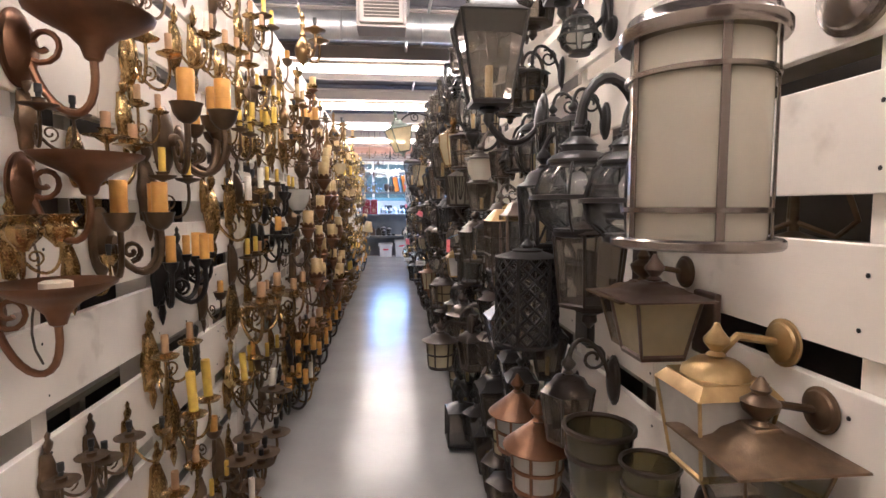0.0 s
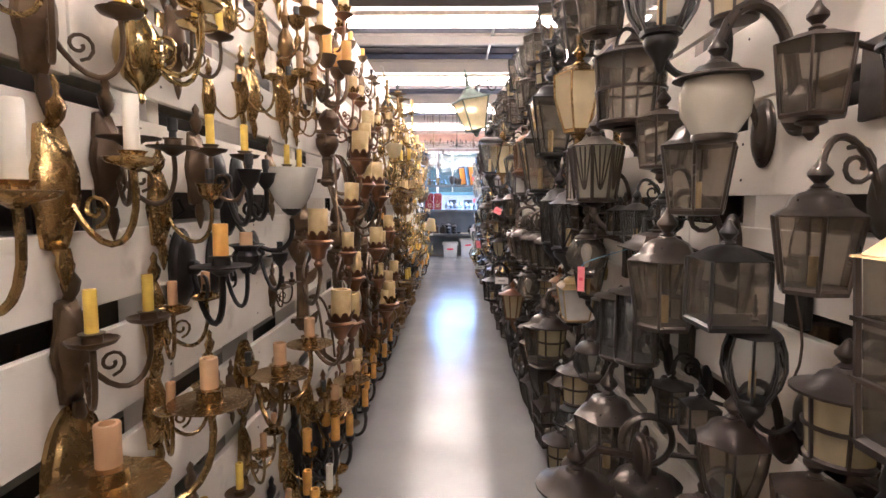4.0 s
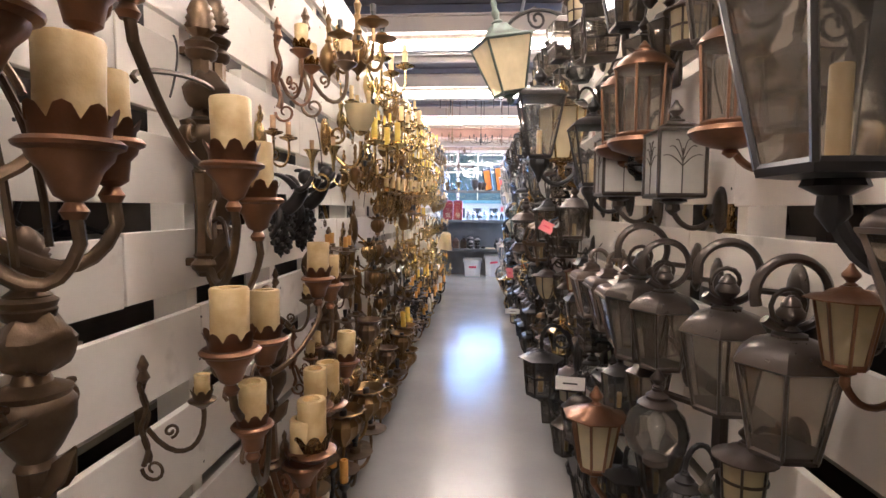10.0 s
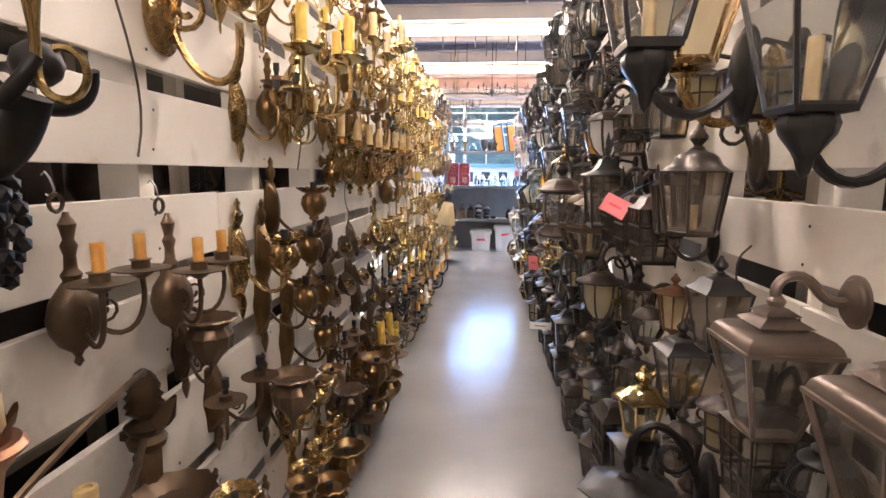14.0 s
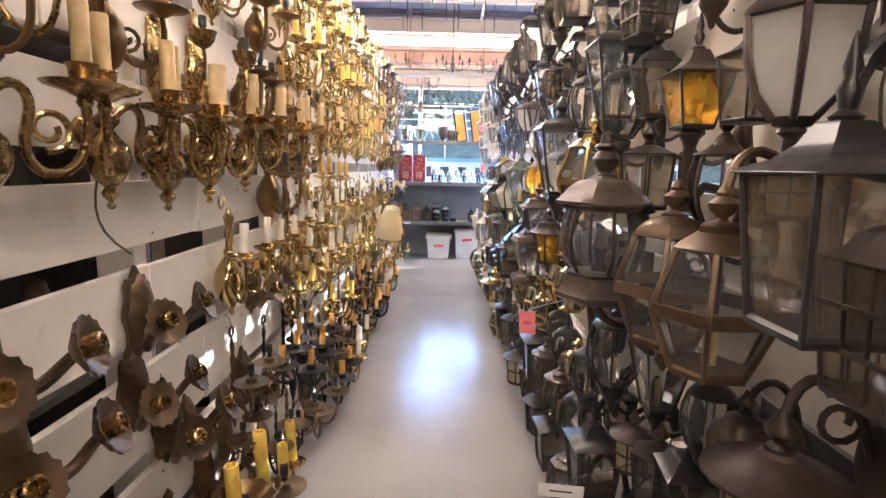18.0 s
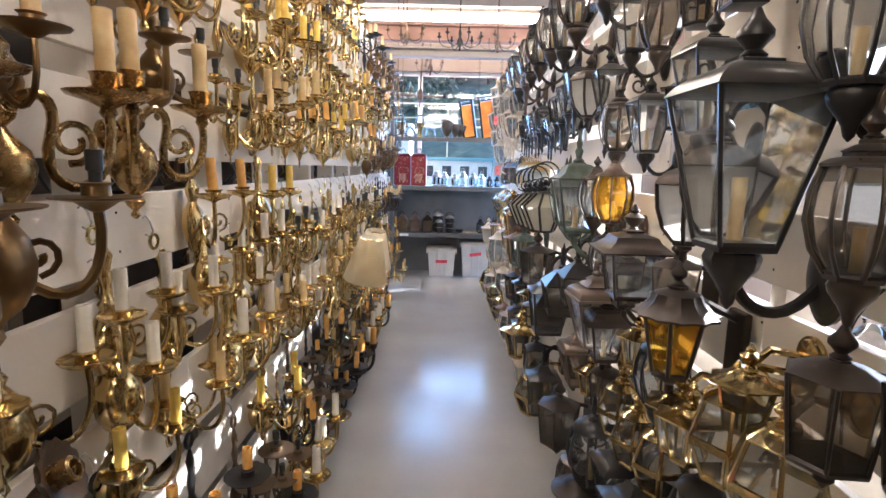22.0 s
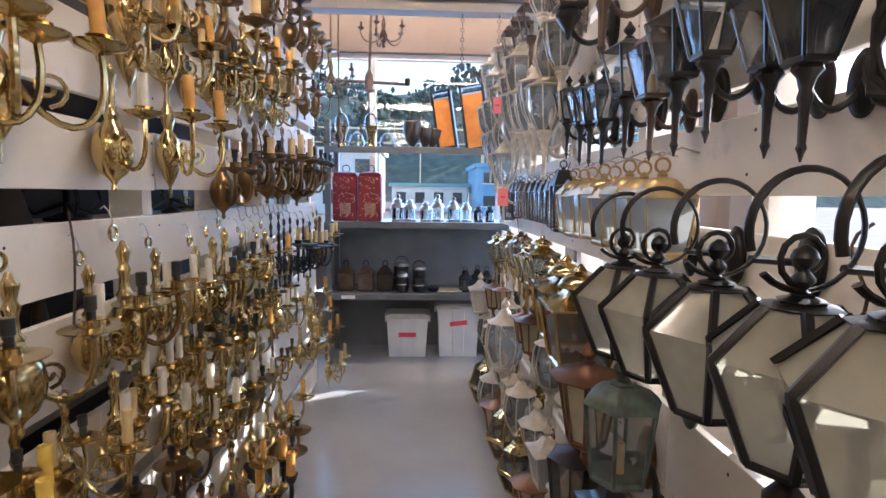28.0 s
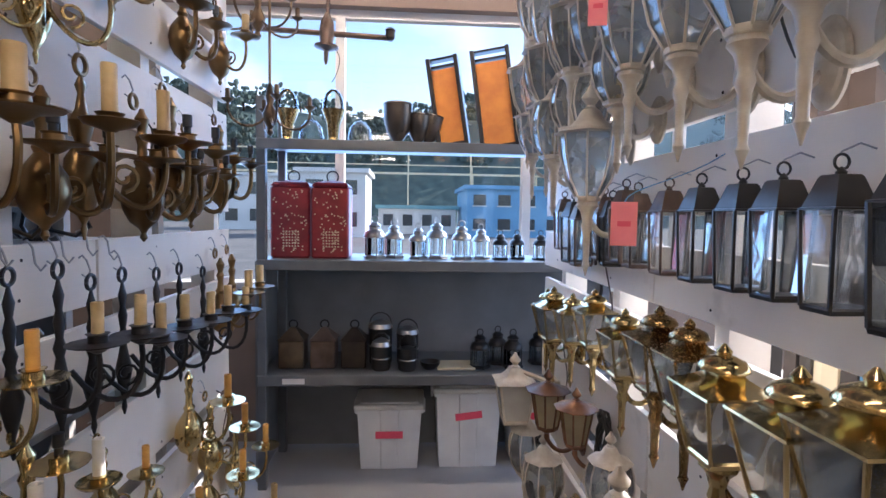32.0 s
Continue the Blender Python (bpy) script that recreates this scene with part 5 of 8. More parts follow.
        zr = ztop + 0.01
        part("wall_plate", plate(0.05, 0.06, 0.016, at=(0, 0, zr)), metal, top)
        pts = bez((0, away, zr), (0, away + 0.02, zr + 0.055), (0, away * 0.72, zr + 0.075), (0, away * 0.55, zr + 0.035), 8)[:-1] + bez((0, away * 0.55, zr + 0.035), (0, away * 0.42, zr + 0.0), (0, away * 0.25, zr - 0.01), (0, 0.012, zr + 0.005), 6)
        part("arm", tube(pts, 0.012, 8), metal, top)
    elif mount == "straight":
        part("wall_plate", plate(0.06, 0.06, 0.016, at=(0, 0, ztop + 0.03)), metal, top)
        part("arm", tube([(0, 0.01, ztop + 0.03), (0, away * 0.7, ztop + 0.05), (0, away, ztop + 0.0)], 0.011, 7), metal, top)
    return top


def joined(ob):
    """Joins the pieces of a fixture that hangs out of reach into one mesh for each of its materials."""
    groups = {}
    for o in list(ob.children_recursive):
        m = o.matrix_basis.copy()
        q = o.parent
        while q and q != ob:
            m = q.matrix_basis @ m
            q = q.parent
        me = o.data
        g = groups.setdefault(me.materials[0], [[], [], []])
        base = len(g[0])
        g[0].extend(m @ v.co for v in me.vertices)
        g[1].extend([i + base for i in f.vertices] for f in me.polygons)
        g[2].extend(f.use_smooth for f in me.polygons)
    for o in list(ob.children_recursive):
        bpy.data.objects.remove(o)
    for mat, (vs, fs, sm) in groups.items():
        me = bpy.data.meshes.new("frame")
        me.from_pydata(vs, [], fs)
        me.polygons.foreach_set("use_smooth", sm)
        me.materials.append(mat)
        me.set_sharp_from_angle(angle=radians(38))
        name = "pane" if "glass" in mat.name else "candle_sleeve" if "sleeve" in mat.name or "socket" in mat.name else "frame"
        ob_part = new(name, me)
        ob_part.parent = ob
        if name != "frame":
            ob_part["kind"] = "stuff"


CLUSTERS = {}


def cluster(side, key, m):
    """Adds a fixture that hangs far from the path to the one joined mass of its wall."""
    if (key, True) not in STORE:
        fn, kw = KINDS[key]
        ob = fn(**kw)
        joined(ob)
        ob.location.z = -60
        STORE[key, True] = ob
        SPARE.append(ob)
    for o in STORE[key, True].children:
        CLUSTERS.setdefault((side, o.data.materials[0]), []).append((o.data, m))


SPARE = []


def hang(side, key, y, z, s=1.0, yaw=0.0, lean=0.0, out=0.0, plain=False):
    """Hangs a fixture of the kind `key` on the left or right board wall at (y, z), at scale s."""
    if not any(p[0] == side and p[1] == y and p[2] == z for p in PLACED):
        PLACED.append((side, y, z))
    face = LEFT + 0.0125 + out if side == "L" else RIGHT - 0.0125 - out
    m = pose(face, y, z, lean, 0, (-90 if side == "L" else 90) + yaw) @ Matrix.Diagonal((s, s, s, 1))
    if plain and (z < 0.5 or z > 1.98):
        return cluster(side, key, m)
    if (key, plain) in STORE:
        made = copy_thing(STORE[key, plain], Matrix())
        made.matrix_basis = m
        return made
    fn, kw = KINDS[key]
    ob = fn(**kw)
    if plain:
        joined(ob)
    ob.matrix_basis = m
    STORE[key, plain] = ob
    return ob


BULGE = ((0.050, 0.0), (0.078, 0.05), (0.092, 0.11), (0.088, 0.17), (0.074, 0.22))
ACORN = ((0.030, 0.0), (0.060, 0.04), (0.078, 0.10), (0.084, 0.17))
TULIP = ((0.035, 0.0), (0.066, 0.06), (0.084, 0.14), (0.090, 0.20))
PINCH = ((0.058, 0.0), (0.092, 0.098), (0.093, 0.112), (0.066, 0.21))
KINDS = {
    # wall sconces
    "brass_pair_white": (sconce, dict(label="polished brass two-arm sconce with white candle sleeves", sleeve="white_sleeve")),
    "brass_pair_ivory": (sconce, dict(label="polished brass two-arm sconce with ivory candle sleeves", back="urn")),
    "brass_pair_yellow": (sconce, dict(label="polished brass two-arm sconce with yellow candle sleeves", sleeve="yellow_sleeve")),
    "brass_pair_amber": (sconce, dict(label="bright brass two-arm sconce with amber candle sleeves", back="urn", sleeve="amber_sleeve", lean=0.06)),
    "brass_tall_yellow": (sconce, dict(label="old brass sconce with two tall yellow candle sleeves", arms=(-40, 40), metal="old_brass", back="leaf", sleeve="yellow_sleeve", reach=0.12, r=0.017, h=0.15, lean=0.05)),
    "brass_single_white": (sconce, dict(label="brass one-arm sconce with a white candle sleeve", arms=(25,), sleeve="white_sleeve", reach=0.12)),
    "brass_single_amber": (sconce, dict(label="brass one-arm sconce with an amber candle sleeve", arms=(-30,), sleeve="amber_sleeve", cup="saucer")),
    "brass_three": (sconce, dict(label="brass three-arm sconce with ivory candle sleeves", arms=(-65, 0, 65), back="urn", reach=0.15)),
    "brass_three_yellow": (sconce, dict(label="brass three-arm sconce with yellow candle sleeves", arms=(-60, 5, 65), sleeve="yellow_sleeve", reach=0.14)),
    "brass_ball": (sconce, dict(label="polished brass ball sconce with two arms and black sockets", sleeve="", cup="saucer", bar=0.007)),
    "brass_socket": (sconce, dict(label="brass two-arm sconce with bare black sockets", sleeve="", back="spindle")),
    "brass_colonial": (colonial_sconce, dict(label="large heavy brass sconce with ivory candles and scroll arms")),
    "dark_brass_pair": (sconce, dict(label="tarnished brass ball sconce with two arms and sockets", metal="dark_brass", sleeve="", back="turned", cup="saucer", bar=0.008)),
    "dark_brass_ball": (sconce, dict(label="tarnished brass ball sconce with one bare black socket", metal="dark_brass", arms=(35,), sleeve="", cup="saucer", bar=0.007)),
    "dark_brass_ivory": (sconce, dict(label="tarnished brass two-arm sconce with ivory sleeves", metal="dark_brass", back="urn", bar=0.007)),
    "dark_brass_single": (sconce, dict(label="tarnished brass ball sconce with an ivory sleeve", metal="dark_brass", back="turned", arms=(20,), cup="saucer", r=0.016, h=0.08)),
    "bronze_three_amber": (sconce, dict(label="dark bronze three-arm sconce with fat amber candles", back="oval", arms=(-55, 0, 55), metal="bronze", sleeve="amber_sleeve", cup="bowl", r=0.021, h=0.10, bar=0.008)),
    "iron_three_amber": (sconce, dict(label="black iron three-arm sconce with amber candles", back="leaf", arms=(-60, 0, 60), metal="iron", sleeve="amber_sleeve", cup="cup", r=0.017, h=0.10, bar=0.009, reach=0.14)),
    "bronze_leaf_yellow": (sconce, dict(label="bronze leaf sconce with two yellow candles", back="leaf", metal="bronze", sleeve="yellow_sleeve", r=0.012, h=0.09)),
    "brass_leaf_rose": (sconce, dict(label="old brass leaf sconce with rose-coloured candle sleeves", back="leaf", metal="old_brass", sleeve="rose_sleeve", r=0.013, h=0.07)),
    "leaf_white": (sconce, dict(label="old brass leaf sconce with one white candle sleeve", back="leaf", arms=(10,), metal="old_brass", sleeve="white_sleeve", h=0.10)),
    "leaf_bare": (sconce, dict(label="cast old brass leaf sconce with a bare cup", back="leaf", arms=(0,), metal="old_brass", sleeve="", cup="bowl", curl=False)),
    "bronze_leaf_amber": (sconce, dict(label="bronze leaf sconce with one amber candle sleeve", back="leaf", arms=(35,), metal="bronze", sleeve="amber_sleeve", cup="bowl", r=0.017, h=0.08)),
    "bronze_scroll_rose": (sconce, dict(label="antique brass scroll sconce with wide saucers", back="oval", metal="old_brass", sleeve="rose_sleeve", cup="saucer", reach=0.16, h=0.06, r=0.014)),
    "bronze_saucer_white": (sconce, dict(label="bronze sconce with a wide saucer and white candle", back="oval", arms=(15,), metal="bronze", sleeve="white_sleeve", cup="saucer", r=0.017, h=0.10, lean=-0.12)),
    "oval_iron_amber": (sconce, dict(label="black oval-backed iron sconce with an amber candle", back="oval", arms=(48,), metal="iron", sleeve="amber_sleeve", cup="saucer", reach=0.20, drop=0.09, rise=0.03, r=0.016, h=0.08, bar=0.007)),
    "oval_iron_rose": (sconce, dict(label="black oval-backed iron sconce with a brown candle in a pierced cup", back="oval", arms=(50,), metal="iron", sleeve="rose_sleeve", cup="tulip", reach=0.20, drop=0.09, rise=0.03, r=0.017, h=0.07, bar=0.006)),
    "oval_iron_bare": (sconce, dict(label="black oval-backed iron sconce with a swept arm and bare cup", back="oval", arms=(52,), metal="iron", sleeve="", cup="cup", reach=0.24, drop=0.11, rise=0.0, bar=0.008, curl=False, big=1.3)),
    "bronze_socket": (sconce, dict(label="dark bronze sconce with two bare black sockets", back="leaf", metal="bronze", sleeve="", cup="saucer")),
    "iron_spindle": (sconce, dict(label="wrought iron spindle sconce with coiled arms and amber sleeves", back="spindle", metal="iron", sleeve="amber_sleeve", cup="saucer", bar=0.006, h=0.07)),
    "iron_spindle_bare": (sconce, dict(label="wrought iron spindle sconce with coiled arms and bare saucers", back="spindle", metal="bronze", sleeve="", cup="saucer", bar=0.006)),
    "iron_ivory": (sconce, dict(label="black iron spindle sconce with one ivory candle", back="spindle", arms=(-30,), metal="iron", sleeve="ivory_sleeve", cup="saucer", h=0.08)),
    "torch_pair": (sconce, dict(label="wrought iron sconce with two ivory candles in copper crowns", back="stem", arms=(-58, 40), metal="copper", sleeve="ivory_sleeve", cup="crown", reach=0.19, drop=0.10, rise=0.10, r=0.032, h=0.10, bar=0.008, big=0.9)),
    "torch_single": (sconce, dict(label="dark bronze sconce with one ivory candle in a toothed crown", back="stem", arms=(-40,), metal="bronze", sleeve="ivory_sleeve", cup="crown", reach=0.20, drop=0.11, rise=0.08, r=0.032, h=0.09, bar=0.010, big=0.95)),
    "tulip_pair": (sconce, dict(label="bronze two-arm sconce with fluted tulip cups", back="leaf", metal="dark_brass", sleeve="", cup="tulip", reach=0.14, drop=0.06, rise=0.05, big=1.5)),
    "tulip_single": (sconce, dict(label="bronze one-arm sconce with a fluted pierced cup", back="leaf", arms=(30,), metal="bronze", sleeve="", cup="tulip", big=2.0, reach=0.14)),
    "tulip_front": (sconce, dict(label="dark bronze sconce with one fluted vase and pierced dish", back="leaf", arms=(0,), metal="dark_brass", sleeve="", cup="dish", reach=0.14, drop=0.06, rise=0.05, big=1.2, curl=False)),
    "tulip_gilt": (sconce, dict(label="old brass sconce with a fluted vase and dish", back="leaf", arms=(12,), metal="old_brass", sleeve="", cup="dish", reach=0.14, drop=0.06, rise=0.05, big=1.2, curl=False)),
    "tulip_brass": (sconce, dict(label="old brass sconce with fluted tulip cups", back="leaf", metal="old_brass", sleeve="", cup="tulip", big=1.5)),
    "bowl_pair_bronze": (sconce, dict(label="bronze sconce with two open round cups and saucers", back="turned", arms=(-45, 30), metal="bronze", sleeve="amber_sleeve", cup="saucer", h=0.07)),
    "copper_bowl": (bowl_sconce, dict(label="aged copper uplight sconce with a wide open bowl")),
    "frosted_bowl": (bowl_sconce, dict(label="black arm sconce with a white frosted glass bell", metal="iron", glass_shade="frosted_glass", reach=0.24, size=1.15)),
    "lily": (bowl_sconce, dict(label="old brass lily sconce with a cream glass bud", metal="old_brass", glass_shade="cream_glass", reach=0.17, size=0.9)),
    "rosette": (rosette_sconce, dict(label="dark bronze bracket with two bare round lamp sockets")),
    "cherub": (cherub_sconce, dict(label="dark cast figure sconce holding up a brass horn")),
    "shaded": (shade_sconce, dict(label="brass sconce with a cream cloth lampshade")),
    # wall lanterns
    "drum": (drum_lantern, dict(label="nickel drum lantern with cream milk glass")),
    "post_onion": (post_onion, dict(label="dull bronze six-sided lantern with bowed clear glass")),
    "rust_coach": (lantern, dict(label="rusty four-sided coach lantern with cream glass", n=4, body=((0.058, 0), (0.085, 0.15)), roof="hat", metal="rust", pane="cream_glass", mount="flush", tail="", away=0.16, inner="")),
    "brass_cap_box": (lantern, dict(label="four-sided lantern with a brass cap and pale glass", n=4, body=((0.07, 0), (0.10, 0.20)), roof="cap", metal="satin_brass", pane="frosted_glass", mount="straight", tail="", away=0.18, inner="", tall=0.8)),
    "copper_cap_box": (lantern, dict(label="dark bronze four-sided lantern with a turned knob", n=4, body=((0.08, 0), (0.12, 0.18)), roof="hat", metal="bronze", pane="smoky_glass", mount="straight", tail="", away=0.17, finial="urn", inner="")),
    "marine": (lantern, dict(label="black marine lantern with a round wire-caged glass", n=16, body=((0.05, 0), (0.085, 0.03), (0.095, 0.07), (0.08, 0.12), (0.06, 0.14)), roof="stepped", tall=1.5, metal="black", pane="bevel_glass", mount="neck", tail="", away=0.16, bands=1, bar=0.003, finial="knob", bulb=True, inner="")),
    "cross_round": (lantern, dict(label="black round lantern with crossed bars over clear glass", n=16, bar=0.007, body=((0.075, 0), (0.088, 0.20)), roof="bell", metal="iron", pane="bevel_glass", mount="scroll", tail="cup", cross=True, bands=0)),
    "perforated": (lantern, dict(label="dark pierced metal wall lantern", n=16, body=((0.08, 0), (0.08, 0.22)), roof="flat", tall=0.4, metal="iron", pane="smoky_glass", mount="flush", tail="", cross="lattice", bands=0, finial="knob", inner="", bar=0.006)),
    "hex_pewter": (lantern, dict(label="pewter hexagonal lantern with smoky glass and scroll", n=6, body=((0.062, 0), (0.085, 0.17)), roof="bell", metal="pewter", pane="smoky_glass", mount="scroll", tail="")),
    "hex_smoky": (lantern, dict(label="dark hexagonal coach lantern with brownish glass", n=6, body=((0.075, 0), (0.095, 0.20)), roof="pyramid", tall=0.7, metal="brown", pane="smoky_glass", mount="flush", tail="short", inner="")),
    "pink_cone": (lantern, dict(label="rose copper lantern with a pointed hood and pale glass", n=16, body=((0.065, 0), (0.075, 0.12)), roof="cone", metal="copper", pane="frosted_glass", mount="flush", tail="", finial="ball", bands=1, inner="")),
    "black_box": (lantern, dict(label="small black box lantern with a low roof", n=4, body=((0.062, 0), (0.062, 0.14)), roof="pyramid", metal="black", pane="smoky_glass", mount="flush", tail="", inner="")),
    "tapered_black": (lantern, dict(label="black four-sided tapered lantern with smoky glass", n=4, body=((0.055, 0), (0.095, 0.24)), roof="bell", metal="black", pane="smoky_glass", mount="bottom", tail="short")),
    "tapered_clear": (lantern, dict(label="black four-sided tapered lantern with clear glass and hood", n=4, body=((0.045, 0), (0.090, 0.24)), roof="dome", tall=0.8, metal="black", pane="bevel_glass", mount="bottom", tail="cup")),
    "tail_black": (lantern, dict(label="black tapered lantern on a long spiked tail", n=4, body=((0.040, 0), (0.075, 0.17)), roof="pyramid", metal="black", pane="bevel_glass", mount="bottom", tail="long", away=0.15, inner="", bar=0.006)),
    "tail_brown": (lantern, dict(label="brown tapered lantern on a long spiked tail", n=4, body=((0.045, 0), (0.080, 0.18)), roof="bell", metal="rust", pane="bevel_glass", mount="bottom", tail="long", away=0.16)),
    "onion_black": (lantern, dict(label="black onion lantern with bowed clear glass and ribs", n=8, body=BULGE, roof="dome", metal="black", pane="bevel_glass", mount="bottom", tail="cup", finial="spike")),
    "onion_pewter": (lantern, dict(label="pewter onion lantern with bowed smoky glass", n=8, body=BULGE, roof="stepped", metal="pewter", pane="smoky_glass", mount="scroll", tail="cup")),
    "onion_amber": (lantern, dict(label="brown round lantern with bowed amber glass", n=8, body=BULGE, roof="pagoda", metal="rust", pane="amber_glass", mount="bottom", tail="short", finial="spike")),
    "onion_clear_brown": (lantern, dict(label="brown round lantern with bowed clear glass", n=8, body=BULGE, roof="pagoda", metal="brown", pane="bevel_glass", mount="bottom", tail="cup")),
    "acorn_frost": (lantern, dict(label="dark brown acorn lantern with frosted glass and gooseneck", n=6, body=ACORN, roof="dome", metal="brown", pane="frosted_glass", mount="neck", tail="short", away=0.16, bar=0.007, inner="")),
    "acorn_cream": (lantern, dict(label="brown urn lantern with cream glass", n=16, body=ACORN, roof="hat", tall=1.2, metal="brown", pane="cream_glass", mount="scroll", tail="short", inner="")),
    "bell_hex": (lantern, dict(label="brown hexagonal lantern with a bell roof and smoky glass", n=6, body=TULIP, roof="bell", metal="brown", pane="smoky_glass", mount="neck", tail="cup")),
    "hood_brown": (lantern, dict(label="taupe metal lantern with a humped tiered roof and smoky glass", n=4, body=((0.046, 0), (0.096, 0.20)), roof="hood", tall=1.0, metal="taupe", pane="smoky_glass", mount="swan", tail="", away=0.17, inner="", finial="knob", bar=0.007)),
    "dome_six": (lantern, dict(label="pewter six-sided lantern with a broad roof and scroll ring", n=6, body=((0.065, 0), (0.098, 0.20)), roof="dome", metal="pewter", pane="smoky_glass", mount="ring", tail="", away=0.18, inner="")),
    "grid_bell": (lantern, dict(label="brown square lantern with a bell roof and barred panes", n=4, body=((0.070, 0), (0.088, 0.22)), roof="bell", metal="brown", pane="smoky_glass", mount="neck", tail="", mesh_bars=2, bands=2, finial="spike", inner="")),
    "pagoda_black": (lantern, dict(label="black square lantern with a flared roof and pineapple finial", n=4, body=((0.06, 0), (0.078, 0.20)), roof="pagoda", metal="black", pane="smoky_glass", mount="neck", tail="", finial="spike", inner="")),
    "pagoda_amber": (lantern, dict(label="dark lantern with a flared roof and amber glass", n=4, body=((0.050, 0), (0.085, 0.16)), roof="pagoda", tall=1.1, metal="brown", pane="amber_glass", mount="bottom", tail="long", finial="spike")),
    "pagoda_amber_six": (lantern, dict(label="brown lantern with a fluted umbrella roof and amber glass", n=6, body=((0.040, 0), (0.066, 0.15)), roof="flare", tall=1.35, metal="brown", pane="amber_glass", mount="flush", tail="short", finial="ball", flutes=12, bar=0.006)),
    "hex_brass": (lantern, dict(label="brass hexagonal lantern with clear faceted glass", n=6, body=PINCH, roof="flat", metal="brass", pane="bevel_glass", mount="straight", tail="", finial="urn", bands=1, band=0.013, bar=0.006)),
    "hex_copper": (lantern, dict(label="bronze hexagonal lantern with clear faceted glass", n=6, body=PINCH, roof="flat", metal="bronze", pane="bevel_glass", mount="scroll", tail="", finial="urn", bands=1, band=0.013, bar=0.006)),
    "hex_dark": (lantern, dict(label="dark bronze hexagonal lantern with clear glass", n=6, body=PINCH, roof="dome", metal="bronze", pane="bevel_glass", mount="straight", tail="short", finial="urn", bands=1, band=0.013, bar=0.006)),
    "cylinder": (lantern, dict(label="grey hooded lantern with a tall clear glass chimney", n=16, body=((0.068, 0), (0.072, 0.22)), roof="hat", tall=0.6, metal="pewter", pane="bevel_glass", mount="flush", tail="", bar=0.004, finial="knob", inner="")),
    "ringed_drum": (lantern, dict(label="dark drum lantern with ringed bars over smoky glass", n=16, body=((0.10, 0), (0.115, 0.20)), roof="flat", tall=0.5, metal="brown", pane="smoky_glass", mount="bottom", tail="short", bands=1, finial="knob", bar=0.005, inner="")),
    "arch_octagon": (lantern, dict(label="pewter eight-sided lantern with cream glass", n=8, body=((0.07, 0), (0.095, 0.20)), roof="pyramid", tall=0.8, metal="pewter", pane="dusty_glass", mount="bottom", tail="short", inner="", motif="arch", bar=0.007)),
    "mission": (lantern, dict(label="pewter mission lantern with pale frosted panes", n=4, body=((0.080, 0), (0.080, 0.22)), roof="stepped", tall=0.8, metal="pewter", pane="frosted_glass", mount="bottom", tail="short", motif="tree", inner="", bar=0.007)),
    "bell_black": (lantern, dict(label="dark brown square lantern with a broad flared roof", n=4, body=((0.050, 0), (0.080, 0.18)), roof="flare", tall=1.1, metal="brown", pane="bevel_glass", mount="bottom", tail="short", finial="spike", bar=0.007)),
    "barn": (lantern, dict(label="dark barn lantern with a domed hood and clear globe", n=16, body=((0.05, 0), (0.08, 0.05), (0.085, 0.09), (0.07, 0.12)), roof="dome", tall=1.1, metal="brown", pane="bevel_glass", mount="neck", tail="short", bulb=True, inner="", bar=0.003)),
    "globe": (lantern, dict(label="lantern with a round seeded glass globe", n=16, body=((0.03, 0), (0.075, 0.035), (0.085, 0.075), (0.07, 0.12), (0.045, 0.145)), roof="stepped", tall=1.4, metal="brown", pane="smoky_glass", mount="flush", tail="", inner="", bar=0, bulb=True)),
    "copper_hat": (lantern, dict(label="copper hat lantern with amber-tinted glass", n=8, body=((0.045, 0), (0.072, 0.17)), roof="hat", metal="copper", pane="cream_glass", mount="bottom", tail="short", inner="")),
    "brass_bell": (lantern, dict(label="brass bell-roofed lantern with clear glass", n=6, body=((0.045, 0), (0.068, 0.13)), roof="hat", tall=1.3, metal="brass", pane="bevel_glass", mount="straight", tail="", finial="urn")),
    "coach_ring": (lantern, dict(label="black iron six-sided coach lantern with a large scroll ring", n=6, body=((0.066, 0), (0.128, 0.17), (0.131, 0.18), (0.055, 0.27)), roof="stepped", tall=0.62, metal="iron", pane="dusty_glass", mount="ring", tail="", away=0.21, inner="", bar=0.010)),
    "brass_tail": (lantern, dict(label="polished brass lantern with a domed cap and long turned tail", n=4, body=((0.048, 0), (0.080, 0.15)), roof="mushroom", metal="brass", pane="bevel_glass", mount="bottom", tail="long", finial="knob", away=0.15, inner="")),
    "black_hook": (lantern, dict(label="black square lantern hung by an iron ring", n=4, body=((0.045, 0), (0.053, 0.23)), roof="hopper", tall=1.35, metal="black", pane="bevel_glass", mount="hung", tail="", finial="knob", away=0.085, inner="", bar=0.006)),
    "brown_hook": (lantern, dict(label="brown square lantern hung by an iron ring", n=4, body=((0.045, 0), (0.053, 0.23)), roof="hopper", tall=1.35, metal="rust", pane="bevel_glass", mount="hung", tail="", finial="knob", away=0.085, inner="", bar=0.006)),
    "brass_hung": (lantern, dict(label="domed brass lantern with grey frosted panes hung by a ring", n=4, body=((0.048, 0), (0.062, 0.135)), roof="cap", tall=0.85, metal="satin_brass", pane="grey_pane", mount="hung", tail="", finial="knob", away=0.09, inner="", bar=0.0025)),
